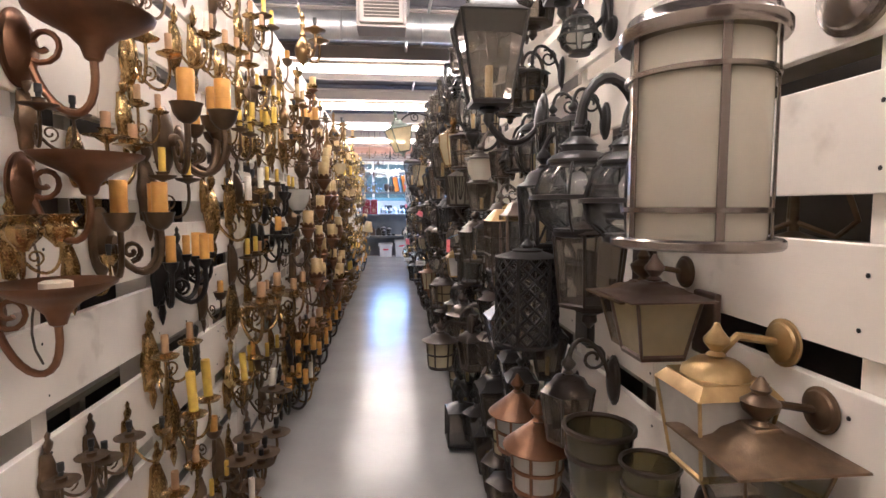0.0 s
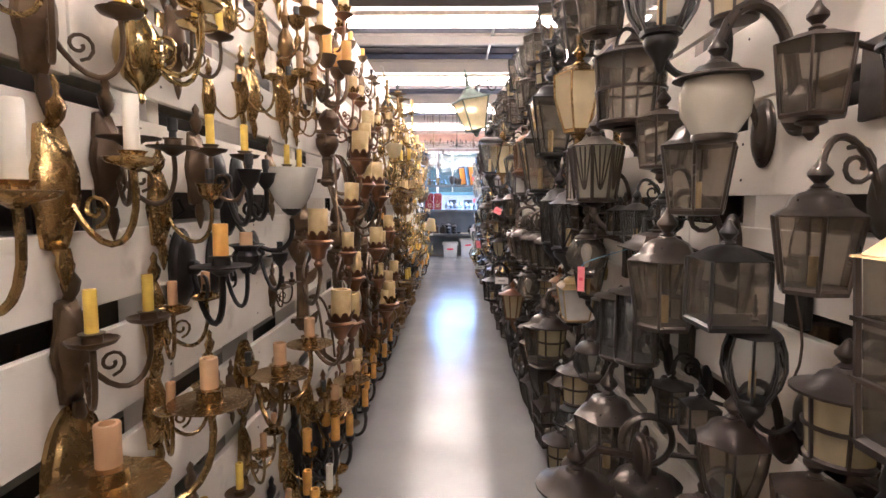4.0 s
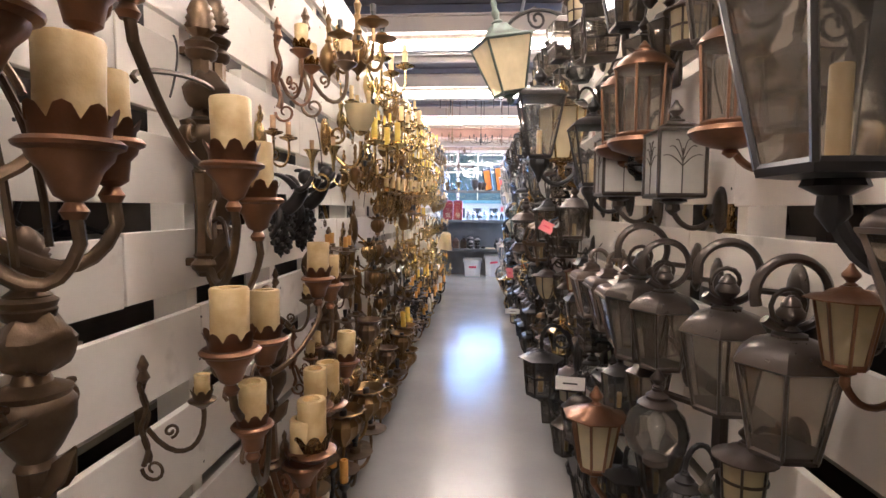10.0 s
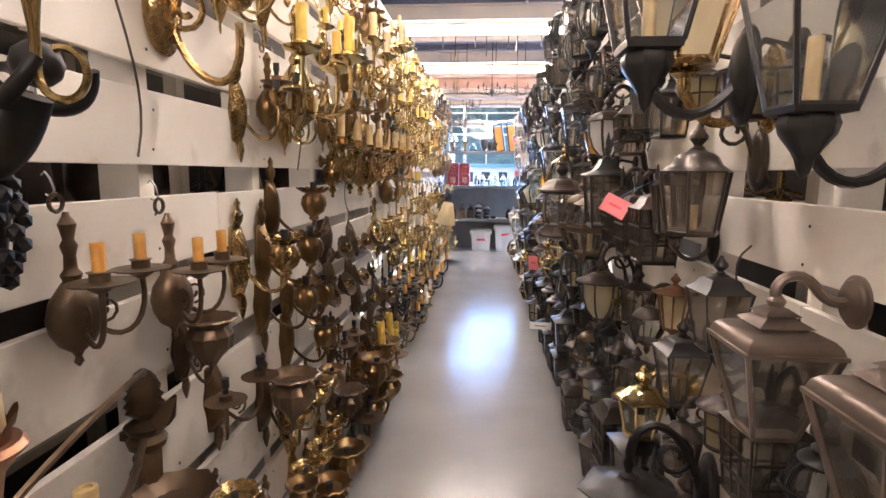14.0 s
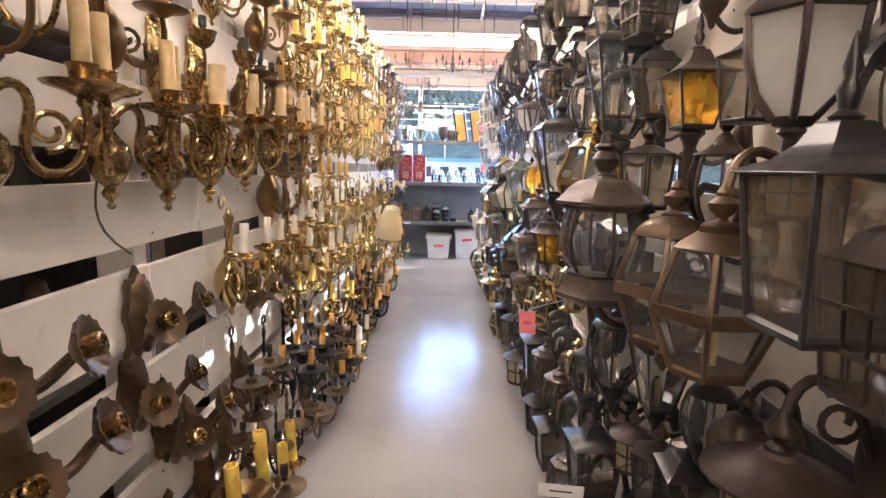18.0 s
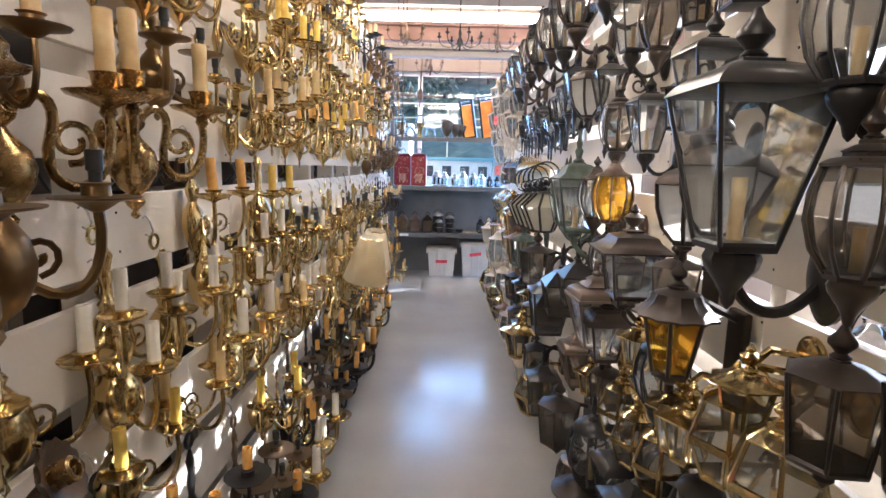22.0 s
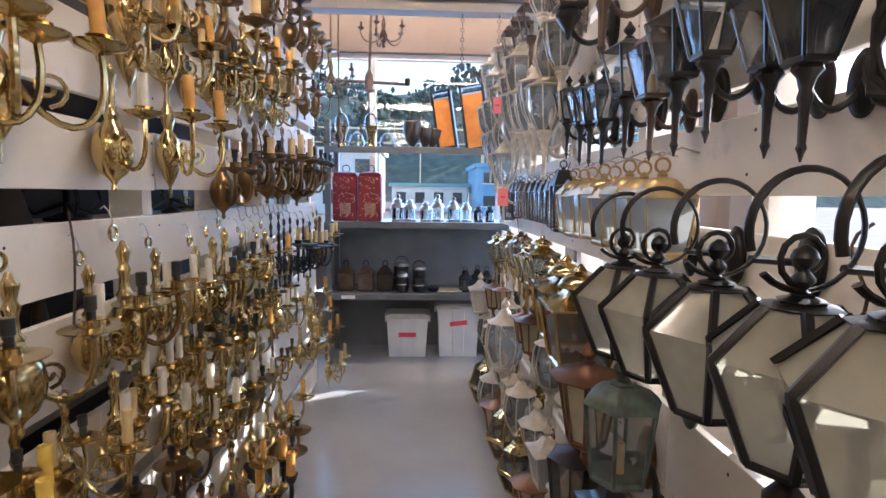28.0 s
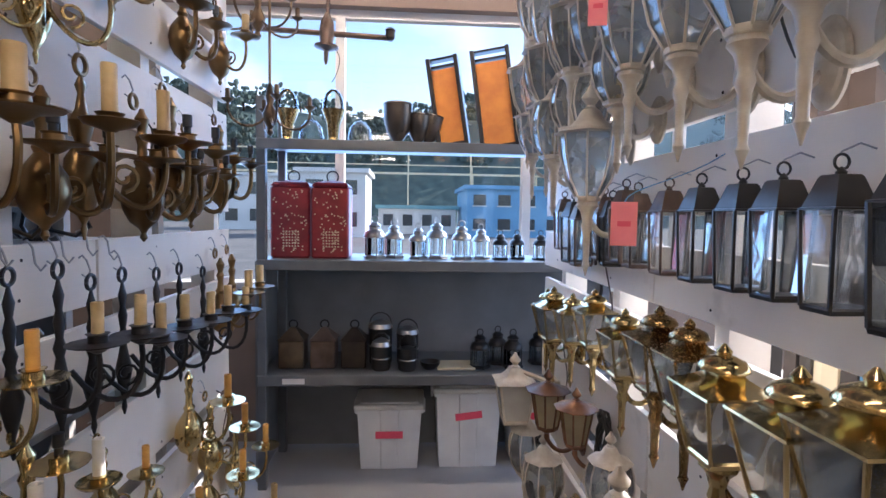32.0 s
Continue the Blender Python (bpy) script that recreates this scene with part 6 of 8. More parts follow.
    "brass_mushroom": (lantern, dict(label="large dark brass box lantern with a polished domed cap", n=4, body=((0.070, 0), (0.098, 0.17)), roof="mushroom", metal="brass", pane="smoky_glass", mount="flush", tail="", finial="knob", away=0.15, inner="", bar=0.007)),
    "brass_tail_dark": (lantern, dict(label="tarnished brass lantern with a domed cap and long tail", n=4, body=((0.048, 0), (0.080, 0.15)), roof="mushroom", metal="old_brass", pane="bevel_glass", mount="bottom", tail="long", finial="knob", away=0.15, inner="")),
    "black_pyramid": (lantern, dict(label="black four-sided lantern with a steep roof and scrolls", n=4, body=((0.070, 0), (0.100, 0.16)), roof="pyramid", tall=1.5, metal="black", pane="smoky_glass", mount="scroll", tail="", inner="", finial="spike")),
    "barn_white": (lantern, dict(label="pewter hat lantern with a white glass globe", n=16, body=((0.04, 0), (0.066, 0.04), (0.070, 0.08), (0.060, 0.11)), roof="hat", tall=1.2, metal="pewter", pane="milk_glass", mount="neck", tail="", inner="", bar=0)),
    "tall_box": (lantern, dict(label="tall narrow pewter lantern with hazy glass and a hood", n=4, body=((0.052, 0), (0.062, 0.34)), roof="bell", tall=1.3, metal="taupe", pane="bevel_glass", mount="flush", tail="short", away=0.13, inner="", bar=0.006)),
    "brass_roof_cage": (lantern, dict(label="four-sided lantern with a satin brass roof and barred smoky panes", n=4, body=((0.062, 0), (0.070, 0.19)), roof="hopper", metal="brown", roof_metal="satin_brass", pane="smoky_glass", mount="hung", tail="", mesh_bars=1, bands=2, inner="", bar=0.004, band=0.003, tall=0.55, away=0.13, finial="knob")),
    "white_onion": (lantern, dict(label="white painted onion lantern with bowed clear glass", n=8, body=BULGE, roof="pagoda", metal="white_metal", pane="tulip_glass", mount="bottom", tail="long", away=0.16, bar=0.0035)),
    "white_tulip": (lantern, dict(label="white lantern with flared clear glass and a long tail", n=8, body=TULIP, roof="pagoda", metal="white_metal", pane="tulip_glass", mount="bottom", tail="long", away=0.16, bar=0.0035, inner="")),
    "white_small": (lantern, dict(label="small white four-sided lantern with pale glass", n=4, body=((0.045, 0), (0.068, 0.15)), roof="pagoda", metal="white_metal", pane="frosted_glass", mount="flush", tail="", inner="")),
    "coach_square": (lantern, dict(label="dark brown square lantern with a wide bell roof and pale panes", n=4, body=((0.066, 0), (0.090, 0.17)), roof="flare", metal="brown", pane="bevel_glass", mount="bottom", tail="", finial="urn", away=0.20, inner="", bar=0.006)),
    "green_hung": (lantern, dict(label="green square lantern hung by an iron ring", n=4, body=((0.045, 0), (0.053, 0.23)), roof="hopper", tall=1.0, metal="verdigris", roof_metal="black", pane="bevel_glass", mount="hung", tail="", finial="knob", away=0.085, inner="", bar=0.007)),
    "green_carriage": (lantern, dict(label="green painted carriage lantern with clear glass", n=4, body=((0.050, 0), (0.088, 0.20)), roof="bell", metal="verdigris", pane="bevel_glass", mount="bottom", tail="short", finial="spike")),
    "green_hex": (lantern, dict(label="green-grey hexagonal lantern with clear glass", n=6, body=((0.060, 0), (0.078, 0.18)), roof="dome", metal="verdigris", pane="bevel_glass", mount="scroll", tail="")),
    "black_hex": (lantern, dict(label="black hexagonal lantern with clear glass and scroll", n=6, body=((0.060, 0), (0.078, 0.18)), roof="pyramid", metal="black", pane="bevel_glass", mount="scroll", tail="short")),
    "black_cage": (lantern, dict(label="small black caged lantern with a spiked roof", n=6, body=((0.055, 0), (0.068, 0.16)), roof="hat", metal="iron", pane="smoky_glass", mount="scroll", tail="", bands=1, finial="spike")),
    "brown_hat": (lantern, dict(label="brown round-hooded lantern with cream glass cage", n=16, body=((0.065, 0), (0.075, 0.14)), roof="hat", tall=1.4, metal="brown", pane="cream_glass", mount="straight", tail="", bands=1, inner="")),
    "ringed_copper": (lantern, dict(label="round lantern with smoky glass, a copper pan and roof", n=16, body=((0.075, 0), (0.085, 0.20)), roof="dome", metal="copper", pane="smoky_glass", mount="bottom", tail="pan", away=0.17, bands=0, finial="knob", bar=0.005, inner="")),
    "open_jar": (jar_shade, dict(label="open olive glass jar shade in a dark rim on an arm")),
    "cream_pole": (lantern, dict(label="brass-banded lantern with tall cream glass", n=6, body=((0.05, 0), (0.085, 0.13), (0.088, 0.22)), roof="pyramid", metal="old_brass", pane="cream_glass", mount="bottom", tail="short", inner="")),
}


# rows of smaller fixtures between the larger ones
PLACED = []


def note(side, y, z, gap_y, gap_z):
    """True where nothing hangs close by; notes the place."""
    if any(s == side and abs(y - a) < gap_y and abs(z - b) < gap_z for s, a, b in PLACED):
        return False
    PLACED.append((side, y, z))
    return True


def row(side, keys, y0, y1, z, step, s=0.9, gap=(0.12, 0.17), plain=True):
    y = y0
    while y < y1:
        yy, zz = y + random.uniform(-0.03, 0.03), z + random.uniform(-0.035, 0.035)
        if note(side, yy, zz, *gap):
            hang(side, random.choice(keys), yy, zz, s * random.uniform(0.88, 1.1), random.uniform(-9, 9), plain=plain)
        y += step * random.uniform(0.85, 1.15)

# tall wrought iron branches with fat candles: y, foot, head, then (y, z, radius) of each candle
branch(3.84, 0.85, 1.46, [(3.42, 1.26, 0.034), (3.77, 0.9, 0.042), (3.99, 0.85, 0.041)])
branch(4.33, 1.48, 1.76, [(4.27, 1.6, 0.042), (4.43, 1.69, 0.033), (4.03, 1.37, 0.033), (4.4, 1.48, 0.04), (4.47, 1.49, 0.029)])
branch(4.52, 0.78, 1.28, [(3.95, 1.17, 0.027), (4.08, 1.04, 0.037)])
branch(5.13, 0.95, 1.85, [(5.42, 1.18, 0.035), (4.52, 1.76, 0.035)])
branch(5.06, 1.23, 1.82, [(4.84, 1.49, 0.042), (4.96, 1.42, 0.04)])
branch(5.44, 0.52, 1.06, [(4.81, 1.11, 0.04), (4.99, 1.09, 0.036), (4.91, 0.91, 0.031)])
branch(6.07, 0.16, 0.93, [(5.38, 0.78, 0.037), (5.26, 0.65, 0.042), (5.77, 0.81, 0.036), (5.56, 1.14, 0.031)])

# fixtures on the left board wall, from the entrance to the window
hang("L", "copper_bowl", 1.03, 1.20, 0.78)
hang("L", "tulip_brass", 1.10, 1.32, 0.56)
hang("L", "copper_bowl", 1.15, 1.44, 0.80)
hang("L", "copper_bowl", 1.16, 1.71, 0.90)
hang("L", "bronze_socket", 1.17, 0.82, 0.56)
hang("L", "bronze_socket", 1.17, 1.57, 0.56)
hang("L", "leaf_bare", 1.29, 1.25, 0.56)
hang("L", "bronze_socket", 1.33, 0.79, 0.60)
hang("L", "bronze_three_amber", 1.43, 1.31, 0.93)
hang("L", "leaf_bare", 1.51, 0.75, 0.61)
hang("L", "brass_leaf_rose", 1.57, 1.64, 0.64)
hang("L", "brass_leaf_rose", 1.61, 1.81, 0.77)
hang("L", "iron_three_amber", 1.75, 1.18, 0.87)
hang("L", "brass_tall_yellow", 1.79, 0.70, 0.89)
hang("L", "bronze_three_amber", 1.83, 1.61, 1.22)
hang("L", "iron_three_amber", 1.90, 1.20, 0.69)
hang("L", "leaf_white", 1.95, 1.94, 0.75)
hang("L", "bronze_three_amber", 1.97, 1.60, 0.84)
hang("L", "bronze_leaf_amber", 2.13, 1.03, 0.67)
hang("L", "leaf_bare", 2.19, 1.44, 0.61)
hang("L", "leaf_white", 2.26, 1.36, 1.04)
hang("L", "brass_leaf_rose", 2.34, 1.73, 0.71)
hang("L", "brass_single_amber", 2.37, 0.70, 0.74)
hang("L", "brass_tall_yellow", 2.40, 0.60, 0.84)
hang("L", "bronze_leaf_yellow", 2.49, 1.69, 0.84)
hang("L", "leaf_white", 2.51, 1.42, 0.99)
hang("L", "bronze_scroll_rose", 2.52, 0.91, 1.34)
hang("L", "bronze_saucer_white", 2.68, 0.45, 0.94)
hang("L", "brass_three_yellow", 2.71, 1.75, 0.95)
hang("L", "leaf_bare", 2.83, 1.38, 0.80)
hang("L", "bronze_leaf_yellow", 2.88, 1.96, 0.68)
hang("L", "bronze_leaf_yellow", 2.93, 1.78, 0.76)
hang("L", "bronze_leaf_yellow", 2.97, 2.32, 0.93)
hang("L", "leaf_bare", 3.11, 1.68, 0.58)
hang("L", "brass_pair_yellow", 3.17, 1.97, 0.73)
hang("L", "bronze_leaf_amber", 3.19, 0.81, 0.56)
hang("L", "bronze_scroll_rose", 3.30, 0.82, 1.34)
hang("L", "leaf_white", 3.34, 1.75, 0.74)
hang("L", "leaf_bare", 3.43, 1.75, 0.83)
hang("L", "bronze_socket", 3.57, 0.68, 0.69)
hang("L", "bronze_socket", 3.59, 1.06, 0.56)
hang("L", "brass_leaf_rose", 3.73, 1.82, 1.02)
hang("L", "dark_brass_ivory", 3.74, 2.05, 1.06)
hang("L", "leaf_bare", 3.79, 1.72, 0.56)
hang("L", "leaf_bare", 3.94, 1.73, 0.58)
hang("L", "bronze_scroll_rose", 4.02, 0.44, 1.34)
hang("L", "bronze_three_amber", 4.17, 1.95, 1.15)
hang("L", "dark_brass_pair", 4.41, 2.69, 1.34)
hang("L", "torch_single", 4.84, 0.94, 0.56)
hang("L", "torch_pair", 5.43, 0.60, 1.34)
hang("L", "brass_leaf_rose", 5.51, 1.61, 0.70)
hang("L", "cherub", 5.55, 1.42, 0.57)
hang("L", "torch_single", 5.60, 1.04, 0.57)
hang("L", "torch_pair", 5.65, 1.88, 0.73)
hang("L", "cherub", 5.76, 1.44, 0.62)
hang("L", "torch_pair", 5.78, 0.80, 0.56)
hang("L", "bowl_pair_bronze", 5.93, 1.21, 0.78)
hang("L", "tulip_single", 6.09, 0.68, 0.85)
hang("L", "bowl_pair_bronze", 6.20, 1.18, 0.83)
hang("L", "dark_brass_pair", 6.22, 2.13, 0.91)
hang("L", "tulip_single", 6.28, 0.99, 0.67)
hang("L", "lily", 6.29, 1.74, 1.03)
hang("L", "leaf_bare", 6.62, 1.57, 0.78)
hang("L", "tulip_front", 6.83, 1.28, 0.90)
hang("L", "tulip_front", 6.74, 1.14, 0.95, 8)
hang("L", "tulip_front", 6.73, 0.99, 0.90)
hang("L", "tulip_front", 6.94, 0.96, 0.85)
hang("L", "tulip_front", 6.92, 0.81, 0.90)
hang("L", "tulip_gilt", 6.58, 1.15, 0.95)
hang("L", "tulip_single", 6.71, 0.67, 0.87)
hang("L", "dark_brass_pair", 6.72, 2.32, 1.34)
hang("L", "brass_three", 6.94, 1.57, 0.66)
hang("L", "brass_three_yellow", 6.95, 1.73, 1.34)
hang("L", "brass_three", 7.15, 2.24, 1.34)
hang("L", "leaf_bare", 7.29, 0.71, 0.59)
hang("L", "dark_brass_ivory", 7.36, 1.63, 0.84)
hang("L", "bronze_socket", 7.46, 0.61, 0.87)
hang("L", "brass_colonial", 7.40, 1.45, 0.94)
hang("L", "rosette", 7.40, 1.10, 1.05, lean=-8)
hang("L", "rosette", 7.44, 0.92, 1.05)
hang("L", "rosette", 7.84, 1.05, 1.0)
hang("L", "rosette", 7.80, 0.88, 0.95)
hang("L", "rosette", 7.22, 0.92, 1.0)
hang("L", "rosette", 7.57, 0.37, 0.98)
hang("L", "brass_colonial", 7.70, 1.45, 0.92)
hang("L", "brass_colonial", 7.91, 1.44, 0.98)
hang("L", "rosette", 7.93, 0.74, 1.06)
hang("L", "brass_three", 7.99, 1.99, 1.34)
hang("L", "rosette", 8.04, 0.68, 0.76)
hang("L", "rosette", 8.12, 0.47, 0.96)
hang("L", "brass_colonial", 8.14, 1.44, 0.96)
hang("L", "brass_pair_white", 8.27, 1.09, 1.01)
hang("L", "brass_pair_ivory", 13.86, 0.24, 0.95, out=0.10)
hang("L", "brass_single_amber", 13.62, 0.76, 0.9)
hang("L", "brass_single_amber", 13.80, 0.60, 0.9)
hang("L", "iron_spindle_bare", 8.32, 0.69, 0.89)
hang("L", "brass_single_amber", 8.35, 1.02, 0.56)
hang("L", "brass_colonial", 8.41, 1.46, 0.97)
hang("L", "rosette", 8.45, 0.64, 1.09)
hang("L", "rosette", 8.56, 0.96, 1.05)
hang("L", "iron_spindle", 8.62, 0.63, 0.96)
hang("L", "brass_pair_white", 8.65, 1.08, 0.90)
hang("L", "dark_brass_pair", 8.66, 1.33, 1.04)
hang("L", "brass_colonial", 8.69, 1.46, 0.97)
hang("L", "dark_brass_single", 8.71, 1.57, 0.74)
hang("L", "iron_spindle", 8.75, 0.25, 0.83)
hang("L", "iron_spindle", 8.87, 0.65, 0.91)
hang("L", "brass_single_white", 8.93, 1.01, 0.91)
hang("L", "iron_spindle", 8.98, 0.48, 1.09)
hang("L", "brass_colonial", 9.01, 1.47, 1.00)
hang("L", "brass_pair_white", 9.12, 1.08, 0.89)
hang("L", "dark_brass_pair", 9.14, 1.64, 0.80)
hang("L", "iron_spindle", 9.22, 0.52, 1.05)
hang("L", "brass_pair_amber", 9.31, 1.31, 0.92)
hang("L", "brass_socket", 9.39, 1.60, 0.73)
hang("L", "brass_pair_white", 9.42, 0.92, 1.10)
hang("L", "iron_spindle_bare", 9.51, 0.44, 0.97)
hang("L", "brass_single_white", 9.55, 1.04, 0.79)
hang("L", "brass_three", 9.58, 1.54, 0.74)
hang("L", "brass_pair_amber", 9.66, 0.85, 0.79)
hang("L", "brass_pair_yellow", 9.74, 1.29, 0.94)
hang("L", "brass_socket", 9.96, 0.45, 0.75)
hang("L", "brass_pair_white", 10.08, 0.87, 0.93)
hang("L", "brass_pair_amber", 10.13, 1.55, 0.81)
hang("L", "brass_single_white", 10.18, 1.11, 0.78)
hang("L", "brass_pair_amber", 10.32, 1.57, 0.98)
hang("L", "brass_single_white", 10.34, 1.11, 0.84)
hang("L", "brass_pair_white", 10.40, 0.74, 0.62)
hang("L", "brass_socket", 10.56, 1.14, 0.74)
hang("L", "brass_pair_yellow", 10.58, 1.74, 0.61)
hang("L", "brass_pair_yellow", 10.70, 1.55, 0.92)
hang("L", "brass_pair_white", 10.72, 1.13, 0.84)
hang("L", "brass_three", 10.77, 0.45, 0.93)
hang("L", "brass_pair_yellow", 10.95, 1.61, 0.98)
hang("L", "brass_pair_amber", 11.24, 1.64, 1.10)
hang("L", "brass_pair_white", 11.45, 1.12, 0.81)
hang("L", "brass_pair_white", 11.52, 0.87, 0.83)
hang("L", "brass_single_white", 11.56, 1.55, 0.87)
hang("L", "brass_pair_white", 11.74, 1.13, 0.79)
hang("L", "brass_pair_white", 11.81, 0.78, 0.85)
hang("L", "brass_pair_amber", 11.86, 1.57, 1.06)
hang("L", "brass_pair_white", 11.99, 1.10, 0.85)
hang("L", "brass_pair_white", 12.16, 0.66, 0.96)
hang("L", "dark_brass_pair", 12.23, 1.46, 0.90)
hang("L", "brass_single_white", 12.45, 1.14, 0.66)
hang("L", "dark_brass_single", 12.48, 1.51, 0.92)
hang("L", "brass_socket", 12.55, 1.12, 0.64)
hang("L", "dark_brass_pair", 12.61, 1.54, 0.92)
hang("L", "brass_single_white", 12.65, 1.13, 0.64)
hang("L", "brass_socket", 12.72, 0.91, 0.59)
hang("L", "brass_single_amber", 12.74, 1.11, 0.82)
hang("L", "dark_brass_single", 12.76, 1.52, 1.01)
hang("L", "brass_pair_amber", 12.76, 1.92, 1.03)
hang("L", "dark_brass_ivory", 13.11, 1.54, 1.15)
hang("L", "iron_ivory", 13.14, 1.08, 0.93)
hang("L", "brass_single_amber", 13.16, 0.76, 0.67)
hang("L", "dark_brass_pair", 13.23, 2.00, 0.80)
hang("L", "iron_ivory", 13.27, 1.08, 0.94)
hang("L", "brass_single_amber", 13.41, 0.50, 0.82)
hang("L", "iron_ivory", 13.45, 1.06, 0.95)
hang("L", "dark_brass_pair", 13.50, 1.56, 1.05)
hang("L", "iron_ivory", 13.60, 1.06, 0.95)
hang("L", "dark_brass_pair", 13.62, 1.98, 0.83)
hang("L", "brass_single_amber", 13.76, 0.44, 0.92)
hang("L", "iron_ivory", 13.79, 1.03, 0.95)
hang("L", "dark_brass_single", 13.94, 2.01, 0.84)
hang("L", "brass_single_amber", 14.07, 0.41, 0.92)

# fixtures on the right board wall, from the entrance to the window
hang("R", "copper_cap_box", 0.70, 1.00, 0.57)
hang("R", "drum", 0.68, 1.483, 1.0)
hang("R", "brass_cap_box", 0.78, 1.05, 0.64)
hang("R", "rust_coach", 0.98, 1.17, 0.73)
hang("R", "marine", 1.00, 1.41, 1.00)
hang("R", "copper_cap_box", 1.07, 1.16, 0.56)
hang("R", "marine", 1.10, 1.44, 0.82)
hang("R", "marine", 1.23, 1.42, 1.14)
hang("R", "open_jar", 0.96, 0.84, 0.77)
hang("R", "open_jar", 1.11, 0.83, 1.04)
hang("R", "hex_smoky", 1.24, 1.25, 0.85)
hang("R", "hex_pewter", 1.41, 0.82, 0.79)
hang("R", "perforated", 1.46, 1.14, 1.07, out=0.06)
hang("R", "pink_cone", 1.48, 0.64, 1.05, out=0.02)
hang("R", "cross_round", 1.62, 1.37, 0.89)
hang("R", "tapered_black", 1.73, 1.86, 1.08, out=0.12)
hang("R", "pink_cone", 1.81, 0.61, 1.05)
hang("R", "tall_box", 1.99, 1.19, 1.02)
hang("R", "brass_roof_cage", 2.12, 1.24, 1.06, out=0.02)
hang("R", "black_pyramid", 2.25, 0.86, 0.77)
hang("R", "black_box", 2.63, 1.23, 0.87)
hang("R", "barn_white", 2.67, 1.58, 0.98)
hang("R", "hex_pewter", 2.79, 1.45, 0.82)
hang("R", "hex_pewter", 2.90, 1.18, 0.92)
hang("R", "brown_hat", 2.99, 0.56, 1.05, out=0.16)
hang("R", "dome_six", 2.99, 0.55, 0.84)
hang("R", "onion_black", 2.99, 1.92, 0.92)
hang("R", "bell_black", 3.06, 1.21, 0.70)
hang("R", "cylinder", 3.10, 1.05, 0.87)
hang("R", "ringed_drum", 3.21, 1.72, 0.91)
hang("R", "hex_pewter", 3.25, 0.64, 1.05)
hang("R", "cylinder", 3.27, 1.01, 0.85)
hang("R", "cylinder", 3.47, 0.98, 0.69)
hang("R", "arch_octagon", 3.56, 1.50, 0.93)
hang("R", "barn", 3.58, 0.79, 0.85)
hang("R", "globe", 3.64, 1.19, 0.95)
hang("R", "mission", 3.69, 1.50, 0.86)
hang("R", "brown_hat", 3.76, 0.64, 0.89)
hang("R", "cream_pole", 3.80, 1.79, 0.99)
hang("R", "brass_cap_box", 3.95, 0.95, 0.70)
hang("R", "cross_round", 3.96, 1.29, 0.95)
hang("R", "cross_round", 4.15, 1.30, 0.99)
hang("R", "tapered_black", 4.23, 1.75, 1.06, out=0.02)
hang("R", "brown_hat", 4.26, 0.70, 1.02)
hang("R", "globe", 4.29, 0.97, 0.57)
hang("R", "hex_pewter", 4.31, 0.67, 1.06, out=0.02)
hang("R", "tapered_clear", 4.32, 1.78, 1.01)
hang("R", "hood_brown", 4.33, 1.31, 0.71)
hang("R", "tapered_black", 4.40, 1.58, 1.05, out=0.04)
hang("R", "pink_cone", 4.41, 0.94, 0.61)
hang("R", "copper_hat", 4.55, 1.23, 0.55)
hang("R", "dome_six", 4.63, 1.09, 0.71)
hang("R", "dome_six", 4.83, 1.09, 0.75)
hang("R", "ringed_copper", 4.86, 1.65, 0.76)
hang("R", "hex_pewter", 4.97, 0.66, 0.58)
hang("R", "globe", 5.11, 0.84, 0.98)
hang("R", "dome_six", 5.18, 1.07, 0.75)
hang("R", "mission", 5.18, 1.52, 0.72)
hang("R", "dome_six", 5.31, 1.07, 0.86)
hang("R", "ringed_copper", 5.35, 1.71, 0.92)
hang("R", "copper_hat", 5.55, 0.62, 1.05, out=0.04)
hang("R", "hood_brown", 5.56, 1.04, 0.79)
hang("R", "ringed_copper", 5.57, 1.71, 0.88)
hang("R", "black_hex", 5.63, 0.77, 0.71)
hang("R", "mission", 5.65, 1.55, 0.83)
hang("R", "hood_brown", 5.77, 1.04, 0.79)
hang("R", "tapered_clear", 5.99, 1.62, 0.95)
hang("R", "hood_brown", 6.08, 1.03, 0.79)
hang("R", "tapered_clear", 6.16, 1.76, 1.04, out=0.18)
hang("R", "black_cage", 6.26, 0.62, 1.04, out=0.14)
hang("R", "cream_pole", 6.31, 1.75, 1.05, out=0.06)
hang("R", "brown_hat", 6.34, 0.54, 0.92)
hang("R", "hex_pewter", 6.46, 1.34, 0.84)
hang("R", "copper_hat", 6.66, 1.02, 0.60)
hang("R", "arch_octagon", 6.67, 1.31, 0.66)
hang("R", "brass_bell", 6.73, 0.67, 0.90)
hang("R", "grid_bell", 6.81, 1.22, 0.73)
hang("R", "barn", 6.85, 0.91, 0.66)
hang("R", "grid_bell", 7.00, 1.21, 0.73)
hang("R", "hex_smoky", 7.02, 0.95, 0.58)
hang("R", "grid_bell", 7.23, 1.22, 0.73)
hang("R", "brass_bell", 7.24, 0.87, 0.53)
hang("R", "pagoda_black", 7.31, 1.30, 0.98)
hang("R", "acorn_cream", 7.37, 0.88, 0.91)
hang("R", "acorn_frost", 7.46, 1.55, 0.85)
hang("R", "hex_copper", 7.56, 1.16, 1.01)
hang("R", "hex_dark", 7.65, 0.54, 0.78)
hang("R", "hex_dark", 7.74, 1.16, 1.03)
hang("R", "pagoda_amber", 7.84, 1.55, 0.67)
hang("R", "onion_black", 8.16, 0.86, 0.80)
